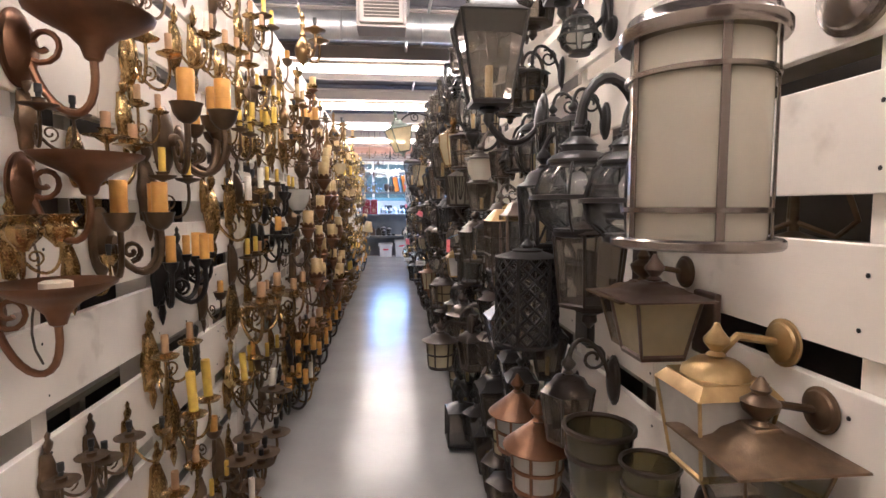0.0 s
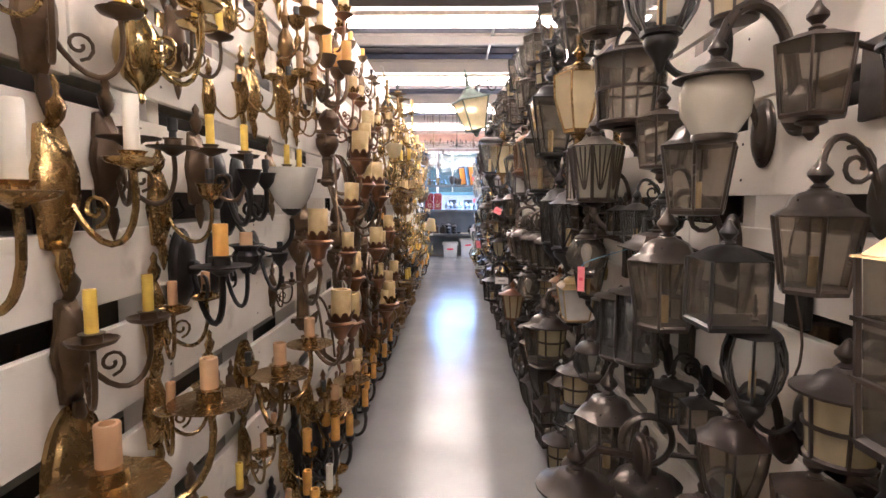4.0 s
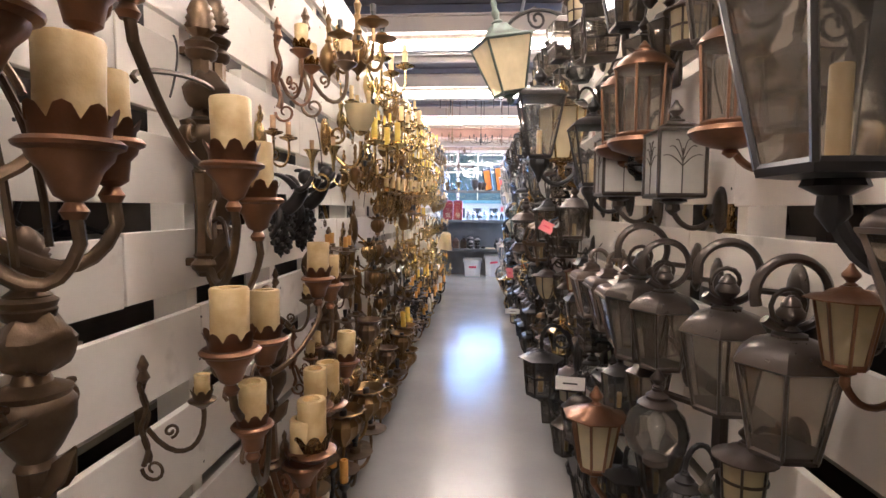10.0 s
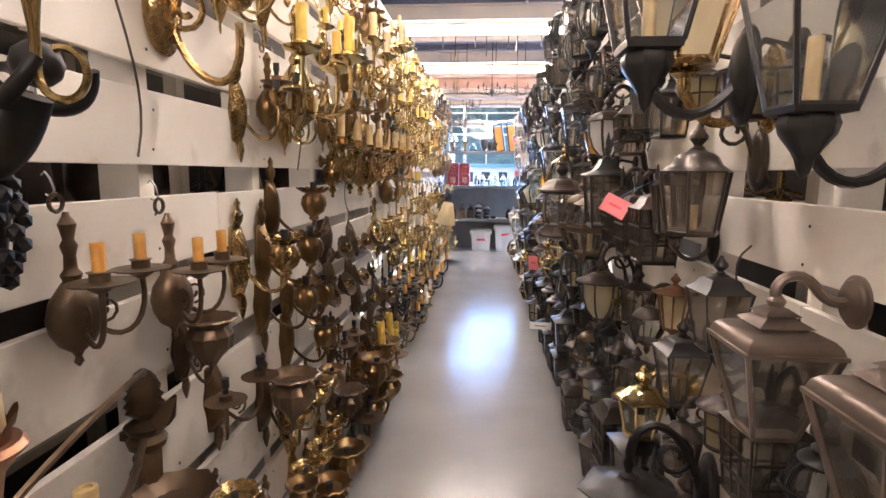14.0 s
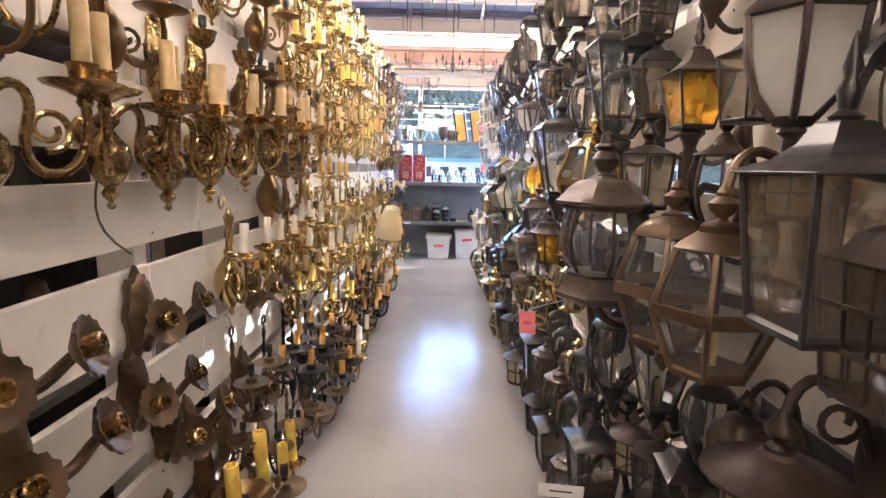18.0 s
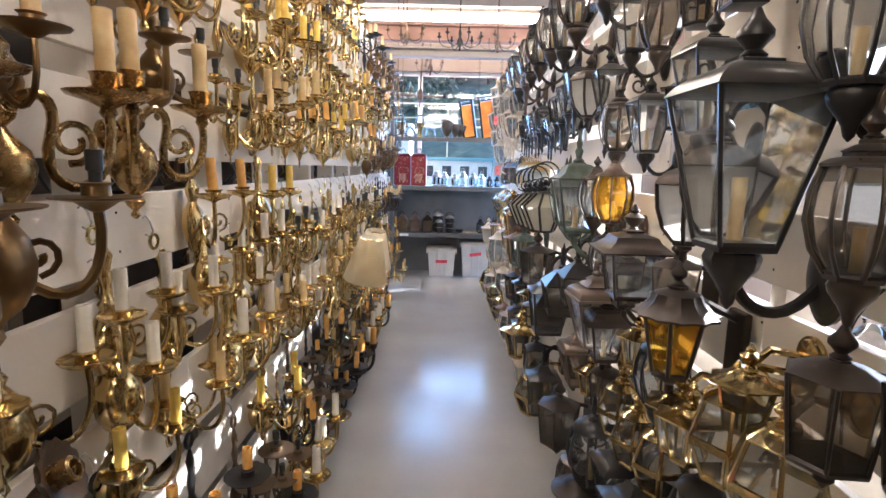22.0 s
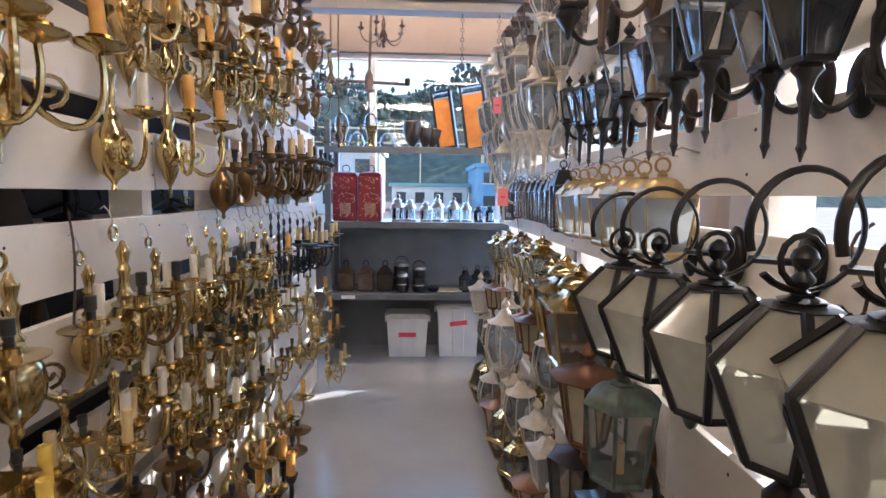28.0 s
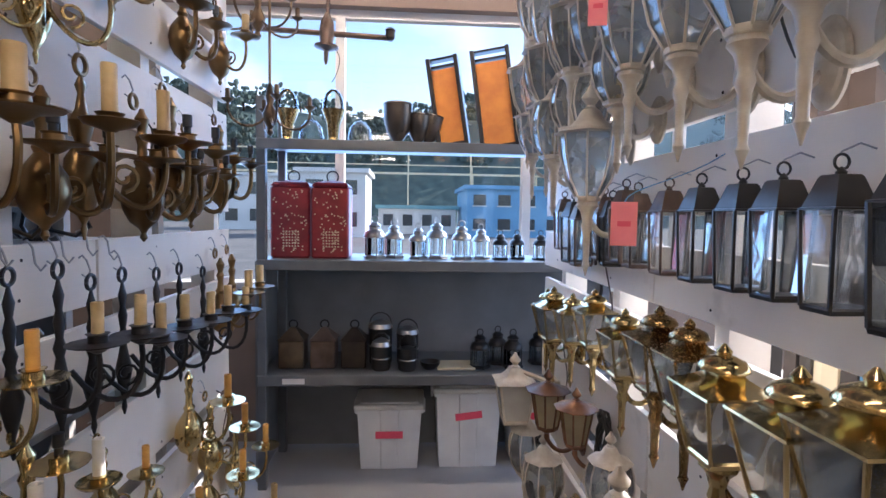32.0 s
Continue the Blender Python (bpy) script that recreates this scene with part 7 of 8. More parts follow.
hang("R", "post_onion", 8.02, 1.22, 1.0, out=0.02)
hang("R", "onion_black", 8.29, 1.58, 0.73)
hang("R", "tapered_clear", 8.30, 1.66, 0.85)
hang("R", "hex_brass", 8.37, 1.36, 1.03)
hang("R", "onion_black", 8.70, 1.63, 0.72)
hang("R", "hex_brass", 8.75, 0.92, 0.73)
hang("R", "tapered_clear", 8.86, 1.43, 1.05)
hang("R", "brass_bell", 8.88, 1.00, 0.67)
hang("R", "hex_brass", 8.90, 0.92, 0.72)
hang("R", "brass_bell", 9.02, 0.86, 0.72, out=0.02)
hang("R", "acorn_frost", 9.03, 1.37, 0.80)
hang("R", "brass_bell", 9.09, 0.85, 0.78)
hang("R", "pagoda_amber_six", 9.11, 1.04, 0.91)
hang("R", "acorn_frost", 9.17, 1.33, 0.77)
hang("R", "tapered_clear", 9.53, 1.55, 0.57)
hang("R", "bell_black", 9.59, 1.06, 0.61)
hang("R", "bell_black", 9.71, 0.85, 0.72)
hang("R", "onion_amber", 9.75, 1.33, 0.68)
hang("R", "onion_clear_brown", 9.97, 1.32, 0.66)
hang("R", "hood_brown", 10.03, 0.63, 0.73)
hang("R", "green_carriage", 10.04, 1.29, 0.98)
hang("R", "acorn_frost", 10.11, 1.70, 0.78)
hang("R", "black_pyramid", 10.13, 0.93, 0.71)
hang("R", "green_carriage", 10.34, 1.27, 0.76)
hang("R", "black_pyramid", 10.59, 0.68, 0.84)
hang("R", "black_box", 2.98, 0.14, 1.30)
hang("R", "green_carriage", 10.41, 1.26, 0.76)
hang("R", "tail_black", 10.42, 1.79, 0.70)
hang("R", "pagoda_black", 10.48, 0.74, 1.00)
hang("R", "black_box", 10.78, 0.38, 0.92)
hang("R", "tail_black", 11.03, 1.65, 0.56)
hang("R", "brass_bell", 11.09, 0.37, 1.19)
hang("R", "tail_black", 11.11, 1.66, 0.56)
hang("R", "green_hex", 11.43, 0.87, 0.93)
hang("R", "tail_brown", 11.51, 1.69, 0.58)
hang("R", "copper_hat", 11.63, 0.86, 1.00)
hang("R", "brass_mushroom", 11.81, 1.01, 0.98)
hang("R", "tail_black", 11.86, 1.68, 0.56)
hang("R", "tail_black", 11.98, 1.69, 0.56)
hang("R", "brass_mushroom", 11.99, 1.03, 0.92)
hang("R", "tail_black", 12.08, 1.70, 0.56)
hang("R", "tail_black", 12.24, 1.73, 0.56)
hang("R", "white_tulip", 12.39, 1.74, 0.82)
hang("R", "brass_tail", 12.45, 1.12, 0.75)
hang("R", "white_tulip", 12.56, 1.79, 0.82)
hang("R", "brass_tail", 12.56, 1.09, 0.75)
hang("R", "black_hook", 12.59, 1.36, 0.58)
hang("R", "white_tulip", 12.68, 1.77, 0.82)
hang("R", "black_hook", 12.70, 1.36, 0.58)
hang("R", "brass_tail", 12.73, 1.08, 0.74)
hang("R", "black_hook", 12.80, 1.36, 0.58)
hang("R", "brass_tail_dark", 12.86, 1.11, 0.66)
hang("R", "white_tulip", 12.87, 1.80, 0.82)
hang("R", "black_hook", 12.93, 1.36, 0.58)
hang("R", "brass_tail_dark", 12.97, 1.11, 0.69)
hang("R", "white_onion", 12.99, 0.64, 1.05)
hang("R", "brown_hook", 13.06, 1.36, 0.58)
hang("R", "white_tulip", 13.10, 1.83, 0.82)
hang("R", "brass_tail", 13.16, 1.08, 0.64)
hang("R", "white_onion", 13.21, 0.72, 0.63)
hang("R", "brown_hook", 13.22, 1.36, 0.58)
hang("R", "brass_tail", 13.38, 1.10, 0.62)
hang("R", "brown_hook", 13.45, 1.36, 0.58)
hang("R", "white_tulip", 13.34, 1.55, 0.86)
hang("R", "white_small", 14.04, 0.66, 1.05)
hang("R", "brass_tail", 13.58, 1.06, 0.62)
hang("R", "white_tulip", 13.77, 2.06, 0.85)

hang("R", "green_hung", 12.24, 1.355, 0.66, 3)
hang("R", "black_hook", 12.35, 1.365, 0.74, -4)
hang("R", "black_hook", 12.47, 1.36, 0.64, 3)
hang("R", "coach_square", 9.42, 1.14, 0.76, -3)
hang("R", "hood_brown", 9.78, 0.90, 0.85, 4)

# black oval plates with swept arms round the frosted bell
for y, z, key, k in ((3.15, 1.46, "oval_iron_bare", 0.92), (3.29, 1.46, "oval_iron_bare", 0.86), (3.22, 1.36, "frosted_bowl", 0.82), (2.93, 1.23, "oval_iron_amber", 1.05), (3.12, 1.22, "oval_iron_rose", 0.95), (3.42, 1.22, "oval_iron_bare", 0.8)):
    hang("L", key, y, z, k)
for y in (11.46, 11.56, 11.65, 11.75, 11.84, 11.94, 12.03, 12.12):
    hang("R", "brass_hung", y, 1.352 + 0.006 * math.sin(y * 40), 0.90, 5 * math.sin(y * 31))

PLACED.append(("L", 1.87, 0.90))
random.seed(5)
BRONZES = ["bronze_leaf_amber", "bronze_socket", "brass_leaf_rose", "leaf_bare", "bronze_leaf_yellow", "bronze_scroll_rose"]
BRASSES = ["brass_pair_white", "brass_pair_ivory", "brass_pair_yellow", "brass_pair_amber", "brass_three", "brass_socket", "brass_three_yellow"]
for z, step in ((0.32, 0.34), (0.55, 0.30), (0.93, 0.30), (1.16, 0.3), (1.48, 0.32), (2.0, 0.28), (2.25, 0.32)):
    row("L", BRONZES, 1.35, 3.9, z, step, 0.8)
for z, step in ((0.35, 0.4), (0.72, 0.42), (1.95, 0.4), (2.25, 0.42)):
    row("L", ["torch_pair", "torch_single", "bronze_socket", "bronze_leaf_amber"], 3.9, 6.0, z, step, 0.8, (0.2, 0.25))
for z, step in ((0.30, 0.26), (0.52, 0.24)):
    row("L", ["tulip_pair", "tulip_single", "rosette", "bronze_socket", "tulip_brass"], 6.2, 8.3, z, step, 0.8)
for z, step in ((0.82, 0.26), (1.02, 0.28)):
    row("L", ["tulip_pair", "tulip_single", "bronze_socket", "tulip_brass"], 6.2, 6.85, z, step, 0.8)
    row("L", ["rosette", "rosette", "bronze_socket"], 7.9, 8.5, z, step, 0.8)
for z, step in ((1.66, 0.26), (1.92, 0.3), (2.2, 0.32)):
    row("L", ["brass_three", "dark_brass_pair", "brass_three_yellow", "leaf_bare"], 6.2, 8.8, z, step, 0.85)
for z, step in ((0.30, 0.28), (0.55, 0.26)):
    row("L", ["iron_spindle", "iron_spindle_bare", "iron_three_amber", "bronze_socket"], 8.3, 11.6, z, step, 0.85)
for z, step in ((0.60, 0.26), (0.86, 0.22), (1.85, 0.2), (2.08, 0.22), (2.3, 0.26)):
    row("L", BRASSES, 8.9, 11.7, z, step, 0.9)
row("L", ["brass_ball", "brass_ball", "brass_ball", "brass_single_white"], 11.2, 12.9, 1.13, 0.13, 0.95, (0.10, 0.1), False)
row("L", ["brass_pair_white", "brass_single_white", "brass_socket", "brass_pair_white"], 8.9, 11.2, 1.14, 0.15, 0.9, (0.11, 0.1), False)
row("L", BRASSES, 8.9, 11.6, 1.59, 0.17, 0.95, (0.13, 0.12), False)
hang("L", "shaded", 10.24, 0.87, 1.0, 10, out=0.16)
hang("L", "shaded", 10.66, 0.86, 1.0, -8, out=0.14)
for z, step in ((0.35, 0.24), (0.6, 0.2), (0.84, 0.2)):
    row("L", ["brass_pair_white", "brass_socket", "dark_brass_pair", "brass_single_amber"], 11.5, 13.2, z, step, 0.85)
for z, step, key in ((0.92, 0.11, ["brass_pair_white", "brass_socket", "brass_ball"]), (0.66, 0.13, ["brass_pair_white", "dark_brass_pair", "brass_single_white"]), (1.80, 0.16, ["brass_ball", "brass_pair_ivory", "brass_pair_amber"])):
    row("L", key, 10.9, 13.0, z, step, 0.78, (0.085, 0.10))
row("L", ["iron_ivory", "dark_brass_single"], 12.9, 14.05, 1.12, 0.12, 0.9, (0.09, 0.1))
row("L", ["dark_brass_pair", "dark_brass_pair", "dark_brass_ball"], 11.6, 14.05, 1.53, 0.19, 0.95, (0.12, 0.12), False)
row("L", ["dark_brass_ball", "brass_ball", "dark_brass_single"], 11.7, 14.05, 1.98, 0.2, 0.95, (0.13, 0.12), False)
row("L", ["dark_brass_pair", "iron_ivory"], 11.7, 14.05, 2.3, 0.26, 0.9)

DARKS = ["black_hex", "black_cage", "tapered_black", "hex_pewter", "brown_hat", "black_box", "bell_hex", "onion_black", "hex_smoky", "marine", "grid_bell"]
for z, step in ((0.20, 0.26), (0.44, 0.24), (0.66, 0.24), (0.88, 0.26), (1.10, 0.26), (1.34, 0.26), (1.58, 0.28), (1.84, 0.28), (2.1, 0.3), (2.36, 0.32)):
    k = 0.62 if 0.6 < z < 1.9 else 0.85
    if abs(z - 1.34) < 0.02:
        row("R", DARKS, 1.5, 4.7, z, step * k / 0.85, k, (0.12, 0.14))
    else:
        row("R", DARKS, 1.5, 6.6, z, step * k / 0.85, k, (0.12, 0.14))
    row("R", DARKS + ["pagoda_black", "onion_clear_brown", "tapered_clear"], 6.6, 8.3, z, step * k / 0.85, k, (0.12, 0.14))
    if z > 1.3 or z < 0.5:
        row("R", ["onion_black", "tapered_clear", "onion_pewter", "black_cage", "pagoda_black"], 8.3, 9.2 if 1.3 < z < 1.4 else 9.9, z, step * k / 0.85, k, (0.12, 0.14))
    else:
        row("R", ["brass_bell", "hex_brass", "brass_bell", "onion_black", "hex_smoky"], 8.3, 9.9, z, step * k / 0.85, k, (0.12, 0.14))
for z, step in ((0.30, 0.30), (0.58, 0.28), (0.85, 0.34)):
    row("R", ["black_pyramid", "black_box", "brass_bell", "brown_hat", "pagoda_black", "hex_smoky"], 9.0, 12.0, z, step, 0.85, (0.16, 0.2))
for k, y in enumerate((10.79, 10.92, 11.10, 11.30, 11.47)):
    hang("R", "coach_ring", y, 1.195 - 0.010 * k, 0.72, 4 - 2 * k)
row("R", ["tail_black"], 9.9, 12.3, 1.72, 0.13, 0.70, (0.09, 0.2))
row("R", ["tail_brown", "tapered_clear", "onion_clear_brown"], 8.8, 12.3, 2.1, 0.30, 0.85, (0.2, 0.25))
row("R", ["brass_tail", "brass_tail", "brass_tail_dark"], 12.2, 13.9, 1.06, 0.12, 0.72, (0.1, 0.2))
row("R", ["black_hook", "brown_hook"], 12.52, 13.95, 1.36, 0.09, 0.60, (0.07, 0.1))
row("R", ["white_tulip", "white_tulip", "white_onion"], 12.3, 14.1, 1.74, 0.12, 0.74, (0.1, 0.16))
row("R", ["white_tulip", "white_onion"], 12.2, 14.1, 1.93, 0.13, 0.8, (0.1, 0.15))
row("R", ["white_onion", "white_small", "white_tulip"], 11.7, 14.0, 0.42, 0.26, 0.8, (0.16, 0.2))
row("R", ["brass_tail", "white_onion", "copper_hat"], 11.7, 14.0, 0.78, 0.26, 0.7, (0.16, 0.2))
row("R", ["white_tulip", "tail_brown"], 12.1, 14.1, 2.2, 0.24, 0.75, (0.16, 0.2))


# the lowest hooks: fixtures that reach out over the floor
for z, step in ((0.16, 0.22), (0.34, 0.24)):
    row("L", ["bronze_scroll_rose", "iron_three_amber", "bronze_socket", "leaf_white"], 2.2, 6.2, z, step, 1.05, (0.13, 0.13))
    row("L", ["tulip_pair", "iron_spindle", "brass_tall_yellow", "bronze_socket"], 6.2, 9.4, z, step, 1.3, (0.13, 0.13))
    row("L", ["iron_spindle", "brass_pair_white", "iron_three_amber", "dark_brass_pair"], 9.4, 13.0, z, step, 1.2, (0.13, 0.13))
row("R", ["black_box", "black_cage", "black_hex", "hex_pewter", "brown_hat"], 2.4, 10.5, 0.20, 0.21, 1.15, (0.15, 0.12))
row("R", ["white_small", "hex_brass", "copper_hat", "white_onion"], 10.6, 13.9, 0.20, 0.24, 1.0, (0.15, 0.12))


# the joined mass of each wall: fixtures near the floor and up under the ceiling
for side, word in (("L", "sconces"), ("R", "lanterns")):
    mass = tagged(new("fixture_mass"), "crowded old " + word + " hung low and high on the boards", word[:-1], kind="stuff")
    for (sd, mat), items in CLUSTERS.items():
        if sd != side:
            continue
        vs, fs, sm = [], [], []
        for me, m in items:
            co = np.empty(len(me.vertices) * 3, dtype=np.float32)
            me.vertices.foreach_get("co", co)
            mm = np.array(m)
            base = len(vs)
            vs.extend((co.reshape(-1, 3) @ mm[:3, :3].T + mm[:3, 3]).tolist())
            fs.extend([i + base for i in f.vertices] for f in me.polygons)
            sm.extend(f.use_smooth for f in me.polygons)
        me = bpy.data.meshes.new("fixtures")
        me.from_pydata(vs, [], fs)
        me.polygons.foreach_set("use_smooth", sm)
        me.materials.append(mat)
        me.set_sharp_from_angle(angle=radians(38))
        ob = new("joined_fixture", me)
        ob.parent = mass
        ob["kind"] = "stuff"
for ob in SPARE:
    if ob.location.z < -50:
        for o in list(ob.children_recursive):
            bpy.data.objects.remove(o)
        bpy.data.objects.remove(ob)

# ---------------------------------------------------------------- steel shelf before the window
SH_Y0, SH_Y1, SH_X0, SH_X1 = 14.6, 15.08, -0.74, 1.22
shelf = tagged(new("steel_shelf"), "dark grey steel shelving unit in front of the window", "shelf")
for z in (0.595, 1.18, 1.775):
    sh = part("shelf_board", box((SH_X1 - SH_X0, SH_Y1 - SH_Y0, 0.012), ((SH_X0 + SH_X1) / 2, (SH_Y0 + SH_Y1) / 2, z - 0.006)), "shelf", shelf, smooth=False)
    part("lip", box((SH_X1 - SH_X0, 0.012, 0.052), ((SH_X0 + SH_X1) / 2, SH_Y0 - 0.006, z - 0.026), 0.003), "shelf", sh, smooth=False)
for x in (SH_X0 + 0.02, SH_X1 - 0.02):
    for y in (SH_Y0 + 0.02, SH_Y1 - 0.02):
        part("post", box((0.045, 0.045, 1.98), (x, y, 0.99), 0.004), "shelf", shelf, smooth=False)
part("back_panel", box((SH_X1 - SH_X0, 0.012, 1.14), ((SH_X0 + SH_X1) / 2, SH_Y1 + 0.01, 0.60)), "panel", shelf, smooth=False)
part("side_panel", box((0.012, SH_Y1 - SH_Y0 - 0.06, 1.14), (SH_X0 - 0.012, (SH_Y0 + SH_Y1) / 2, 0.60)), "panel", shelf, smooth=False)
for x in (-0.56, 0.98, 1.2):
    part("price_label", box((0.11, 0.003, 0.028), (x, SH_Y0 - 0.014, 0.568)), "white_paper", shelf, "small white paper label", smooth=False)
S1, S2, S3 = 0.595, 1.18, 1.775


def storage_tote(x, y, w, d, h, tape_z, tape_turn, label):
    bin_ = tagged(new("storage_tote"), label, "storage box", group="totes under the shelf")
    bin_.location = (x, y, 0)
    bm = bmesh.new()
    rings = []
    for k, z in ((0.86, 0.0), (0.87, 0.01), (0.97, h - 0.06), (0.975, h - 0.05), (1.04, h - 0.048), (1.04, h - 0.03), (0.96, h - 0.03), (0.84, 0.012)):
        rings.append([bm.verts.new((sx * w / 2 * k, sy * d / 2 * k, z)) for sx, sy in ((-1, -1), (-0.3, -1), (-0.27, -1.03), (0.27, -1.03), (0.3, -1), (1, -1), (1, 1), (-1, 1))])
    for a, b in zip(rings, rings[1:]):
        for i in range(8):
            bm.faces.new((a[i], a[(i + 1) % 8], b[(i + 1) % 8], b[i]))
    bm.faces.new(rings[0][::-1])
    bm.faces.new(rings[-1])
    part("body", bm, "tote", bin_, smooth=False)
    lid = part("lid", box((w * 1.08, d * 1.08, 0.032), (0, 0, h - 0.016), 0.008), "tote_lid", bin_, smooth=False)
    part("lid_rim", box((w * 0.9, d * 0.9, 0.01), (0, 0, h + 0.004), 0.004), "tote_lid", lid, smooth=False)
    part("tape", box((0.15, 0.002, 0.040), (0, -d / 2 * 1.0 - 0.004, tape_z), turn=Matrix.Rotation(radians(tape_turn), 4, "Y")), "tape", bin_, "strip of red tape", smooth=False)
    for s in (-1, 1):
        part("clip", box((0.014, 0.06, 0.07), (s * (w * 0.54), 0, h - 0.05), 0.004), "tote", bin_, smooth=False)


storage_tote(-0.085, 14.93, 0.36, 0.26, 0.37, 0.20, 0, "low translucent white tote with red tape and a lid")
storage_tote(0.355, 14.95, 0.37, 0.28, 0.455, 0.30, -7, "tall white plastic tote with red tape and a lid")
storage_tote(0.775, 14.95, 0.37, 0.28, 0.455, 0.30, -4, "white plastic tote beside the wall, with a lid")


def pierced_lantern(x, y, w, h, label):
    th = tagged(new("pierced_lantern"), label, "lantern")
    th.location = (x, y, S2)
    part("body", box((w, w, h), (0, 0, h / 2), 0.01), "red_tin", th, smooth=False)
    bm = bmesh.new()
    rnd = random.Random(3)
    for i in range(70):
        a, b = rnd.uniform(-0.42, 0.42) * w, rnd.uniform(0.08, 0.95) * h
        box((0.007, 0.002, 0.007), (a, -w / 2 - 0.0015, b), bm=bm)
    tagged(part("piercing", bm, "cream_strip", th, "scattered pierced holes", smooth=False), kind="stuff")
    grid = bmesh.new()
    for i in range(6):
        for j in range(6):
            box((0.008, 0.002, 0.008), (0.005 + (i - 2.5) * 0.015, -w / 2 - 0.002, 0.10 + (j - 2.5) * 0.015), bm=grid)
    tagged(part("pierced_star", grid, "cream_strip", th, "square block of pierced holes", smooth=False), kind="stuff")
    part("roof", lathe([(w * 0.5, h), (w * 0.42, h + 0.02), (w * 0.1, h + 0.035)], 4), "red_tin", th, smooth=False)
    part("handle", ring((0.0, 0, h + 0.055), 0.03, 0.004, "y"), "iron", th)


pierced_lantern(-0.60, 14.80, 0.20, 0.37, "dark red pierced tin lantern on the shelf")
pierced_lantern(-0.395, 14.78, 0.19, 0.37, "red pierced tin lantern with a ring handle")


def jar_lantern(x, y, s, metal, label, base=S2):
    th = tagged(new("glass_lantern"), label, "lantern", group="small lanterns on the shelf")
    th.matrix_basis = pose(x, y, base, 0, 0, 20 * (x * 37 % 1)) @ Matrix.Diagonal((s, s, s, 1))
    part("base", lathe([(0.05, 0), (0.052, 0.012), (0.045, 0.018)], 6), metal, th, smooth=False)
    for i in range(6):
        a = math.pi * (i + 0.5) / 3
        part("pane", box((0.044, 0.003, 0.09), (0, 0.041, 0.062), turn=Matrix()), "clear_glass", th, smooth=False).rotation_euler = (0, 0, a + math.pi / 6)
        part("bar", tube([(0.049 * math.cos(a), 0.049 * math.sin(a), 0.016), (0.049 * math.cos(a), 0.049 * math.sin(a), 0.11)], 0.003, 4), metal, th)
    part("roof", lathe([(0.055, 0.105), (0.056, 0.112), (0.046, 0.135), (0.030, 0.145), (0.030, 0.16), (0.034, 0.164), (0.015, 0.182)], 12), metal, th)
    part("handle", ring((0, 0, 0.195), 0.018, 0.003, "y"), metal, th)


for i, x in enumerate((-0.20, -0.10, 0.03, 0.13, 0.26, 0.37)):
    jar_lantern(x + 0.03, 14.74 + 0.05 * (i % 2), 1.05 - 0.08 * (i % 3), "steel", "small silver lantern with clear glass panes")
for i, x in enumerate((0.50, 0.60, 0.72, 0.84, 0.95)):
    jar_lantern(x, 14.75 + 0.04 * (i % 2), 0.75, "black", "small black metal lantern with a ring")
for i, x in enumerate((0.42, 0.53, 0.60, 0.76, 0.87, 0.98)):
    jar_lantern(x - 0.02, 14.74 + 0.08 * (i % 2), 0.98, "iron", "small black caged lantern on the low shelf", S1)


def tin_caddy(x, y, metal, label):
    th = tagged(new("tin_caddy"), label, "lantern", group="box lanterns on the low shelf")
    th.location = (x, y, S1)
    part("body", box((0.13, 0.13, 0.15), (0, 0, 0.075), 0.006), metal, th, smooth=False)
    part("roof", lathe([(0.07, 0.15), (0.055, 0.165), (0.02, 0.205), (0.012, 0.21)], 4), metal, th, smooth=False)
    part("handle", ring((0, 0, 0.225), 0.022, 0.004, "y"), "iron", th)


tin_caddy(-0.60, 14.78, "bronze", "dark bronze box lantern with a ring handle")
tin_caddy(-0.435, 14.78, "rust", "reddish brown box lantern with a ring handle")
tin_caddy(-0.275, 14.78, "brown", "dark brown box lantern with a ring handle")


def pot(x, y, r, h, lid, label):
    th = tagged(new("metal_canister"), label, "canister", group="canisters on the low shelf")
    th.location = (x, y, S1)
    part("body", lathe([(r * 0.9, 0), (r, 0.01), (r, h), (r * 1.04, h + 0.006), (r * 0.9, h + 0.008)], 20), "black", th)
    part("band", lathe([(r * 1.0, h * 0.5), (r * 1.03, h * 0.52), (r * 1.0, h * 0.56)], 20), "steel", th)
    if lid:
        part("lid", lathe([(r * 1.05, h + 0.008), (r * 0.9, h + 0.03), (r * 0.4, h + 0.045), (r * 0.1, h + 0.05)], 20), "steel", th, "shiny metal lid")
    part("handle", ring((0, 0, h + 0.03), r * 0.9, 0.004, "y"), "black", th)


pot(-0.14, 14.84, 0.065, 0.19, True, "black canister with a shiny lid")
pot(-0.13, 14.71, 0.05, 0.12, True, "low black canister with a shiny lid")
pot(0.01, 14.83, 0.06, 0.16, True, "black canister with a wire handle")
pot(0.01, 14.70, 0.05, 0.11, False, "small open black canister")
tagged(part("dish", lathe([(0.03, 0), (0.05, 0.02), (0.055, 0.04), (0.05, 0.04), (0.03, 0.01)], 16), "iron"), "small black metal dish on the low shelf", "dish").location = (0.13, 14.72, S1)
tagged(part("cardboard_sheet", box((0.2, 0.16, 0.012), (0.27, 14.76, S1 + 0.006), 0.002), "cream_strip", smooth=False), "flat brown cardboard piece on the low shelf", "cardboard")


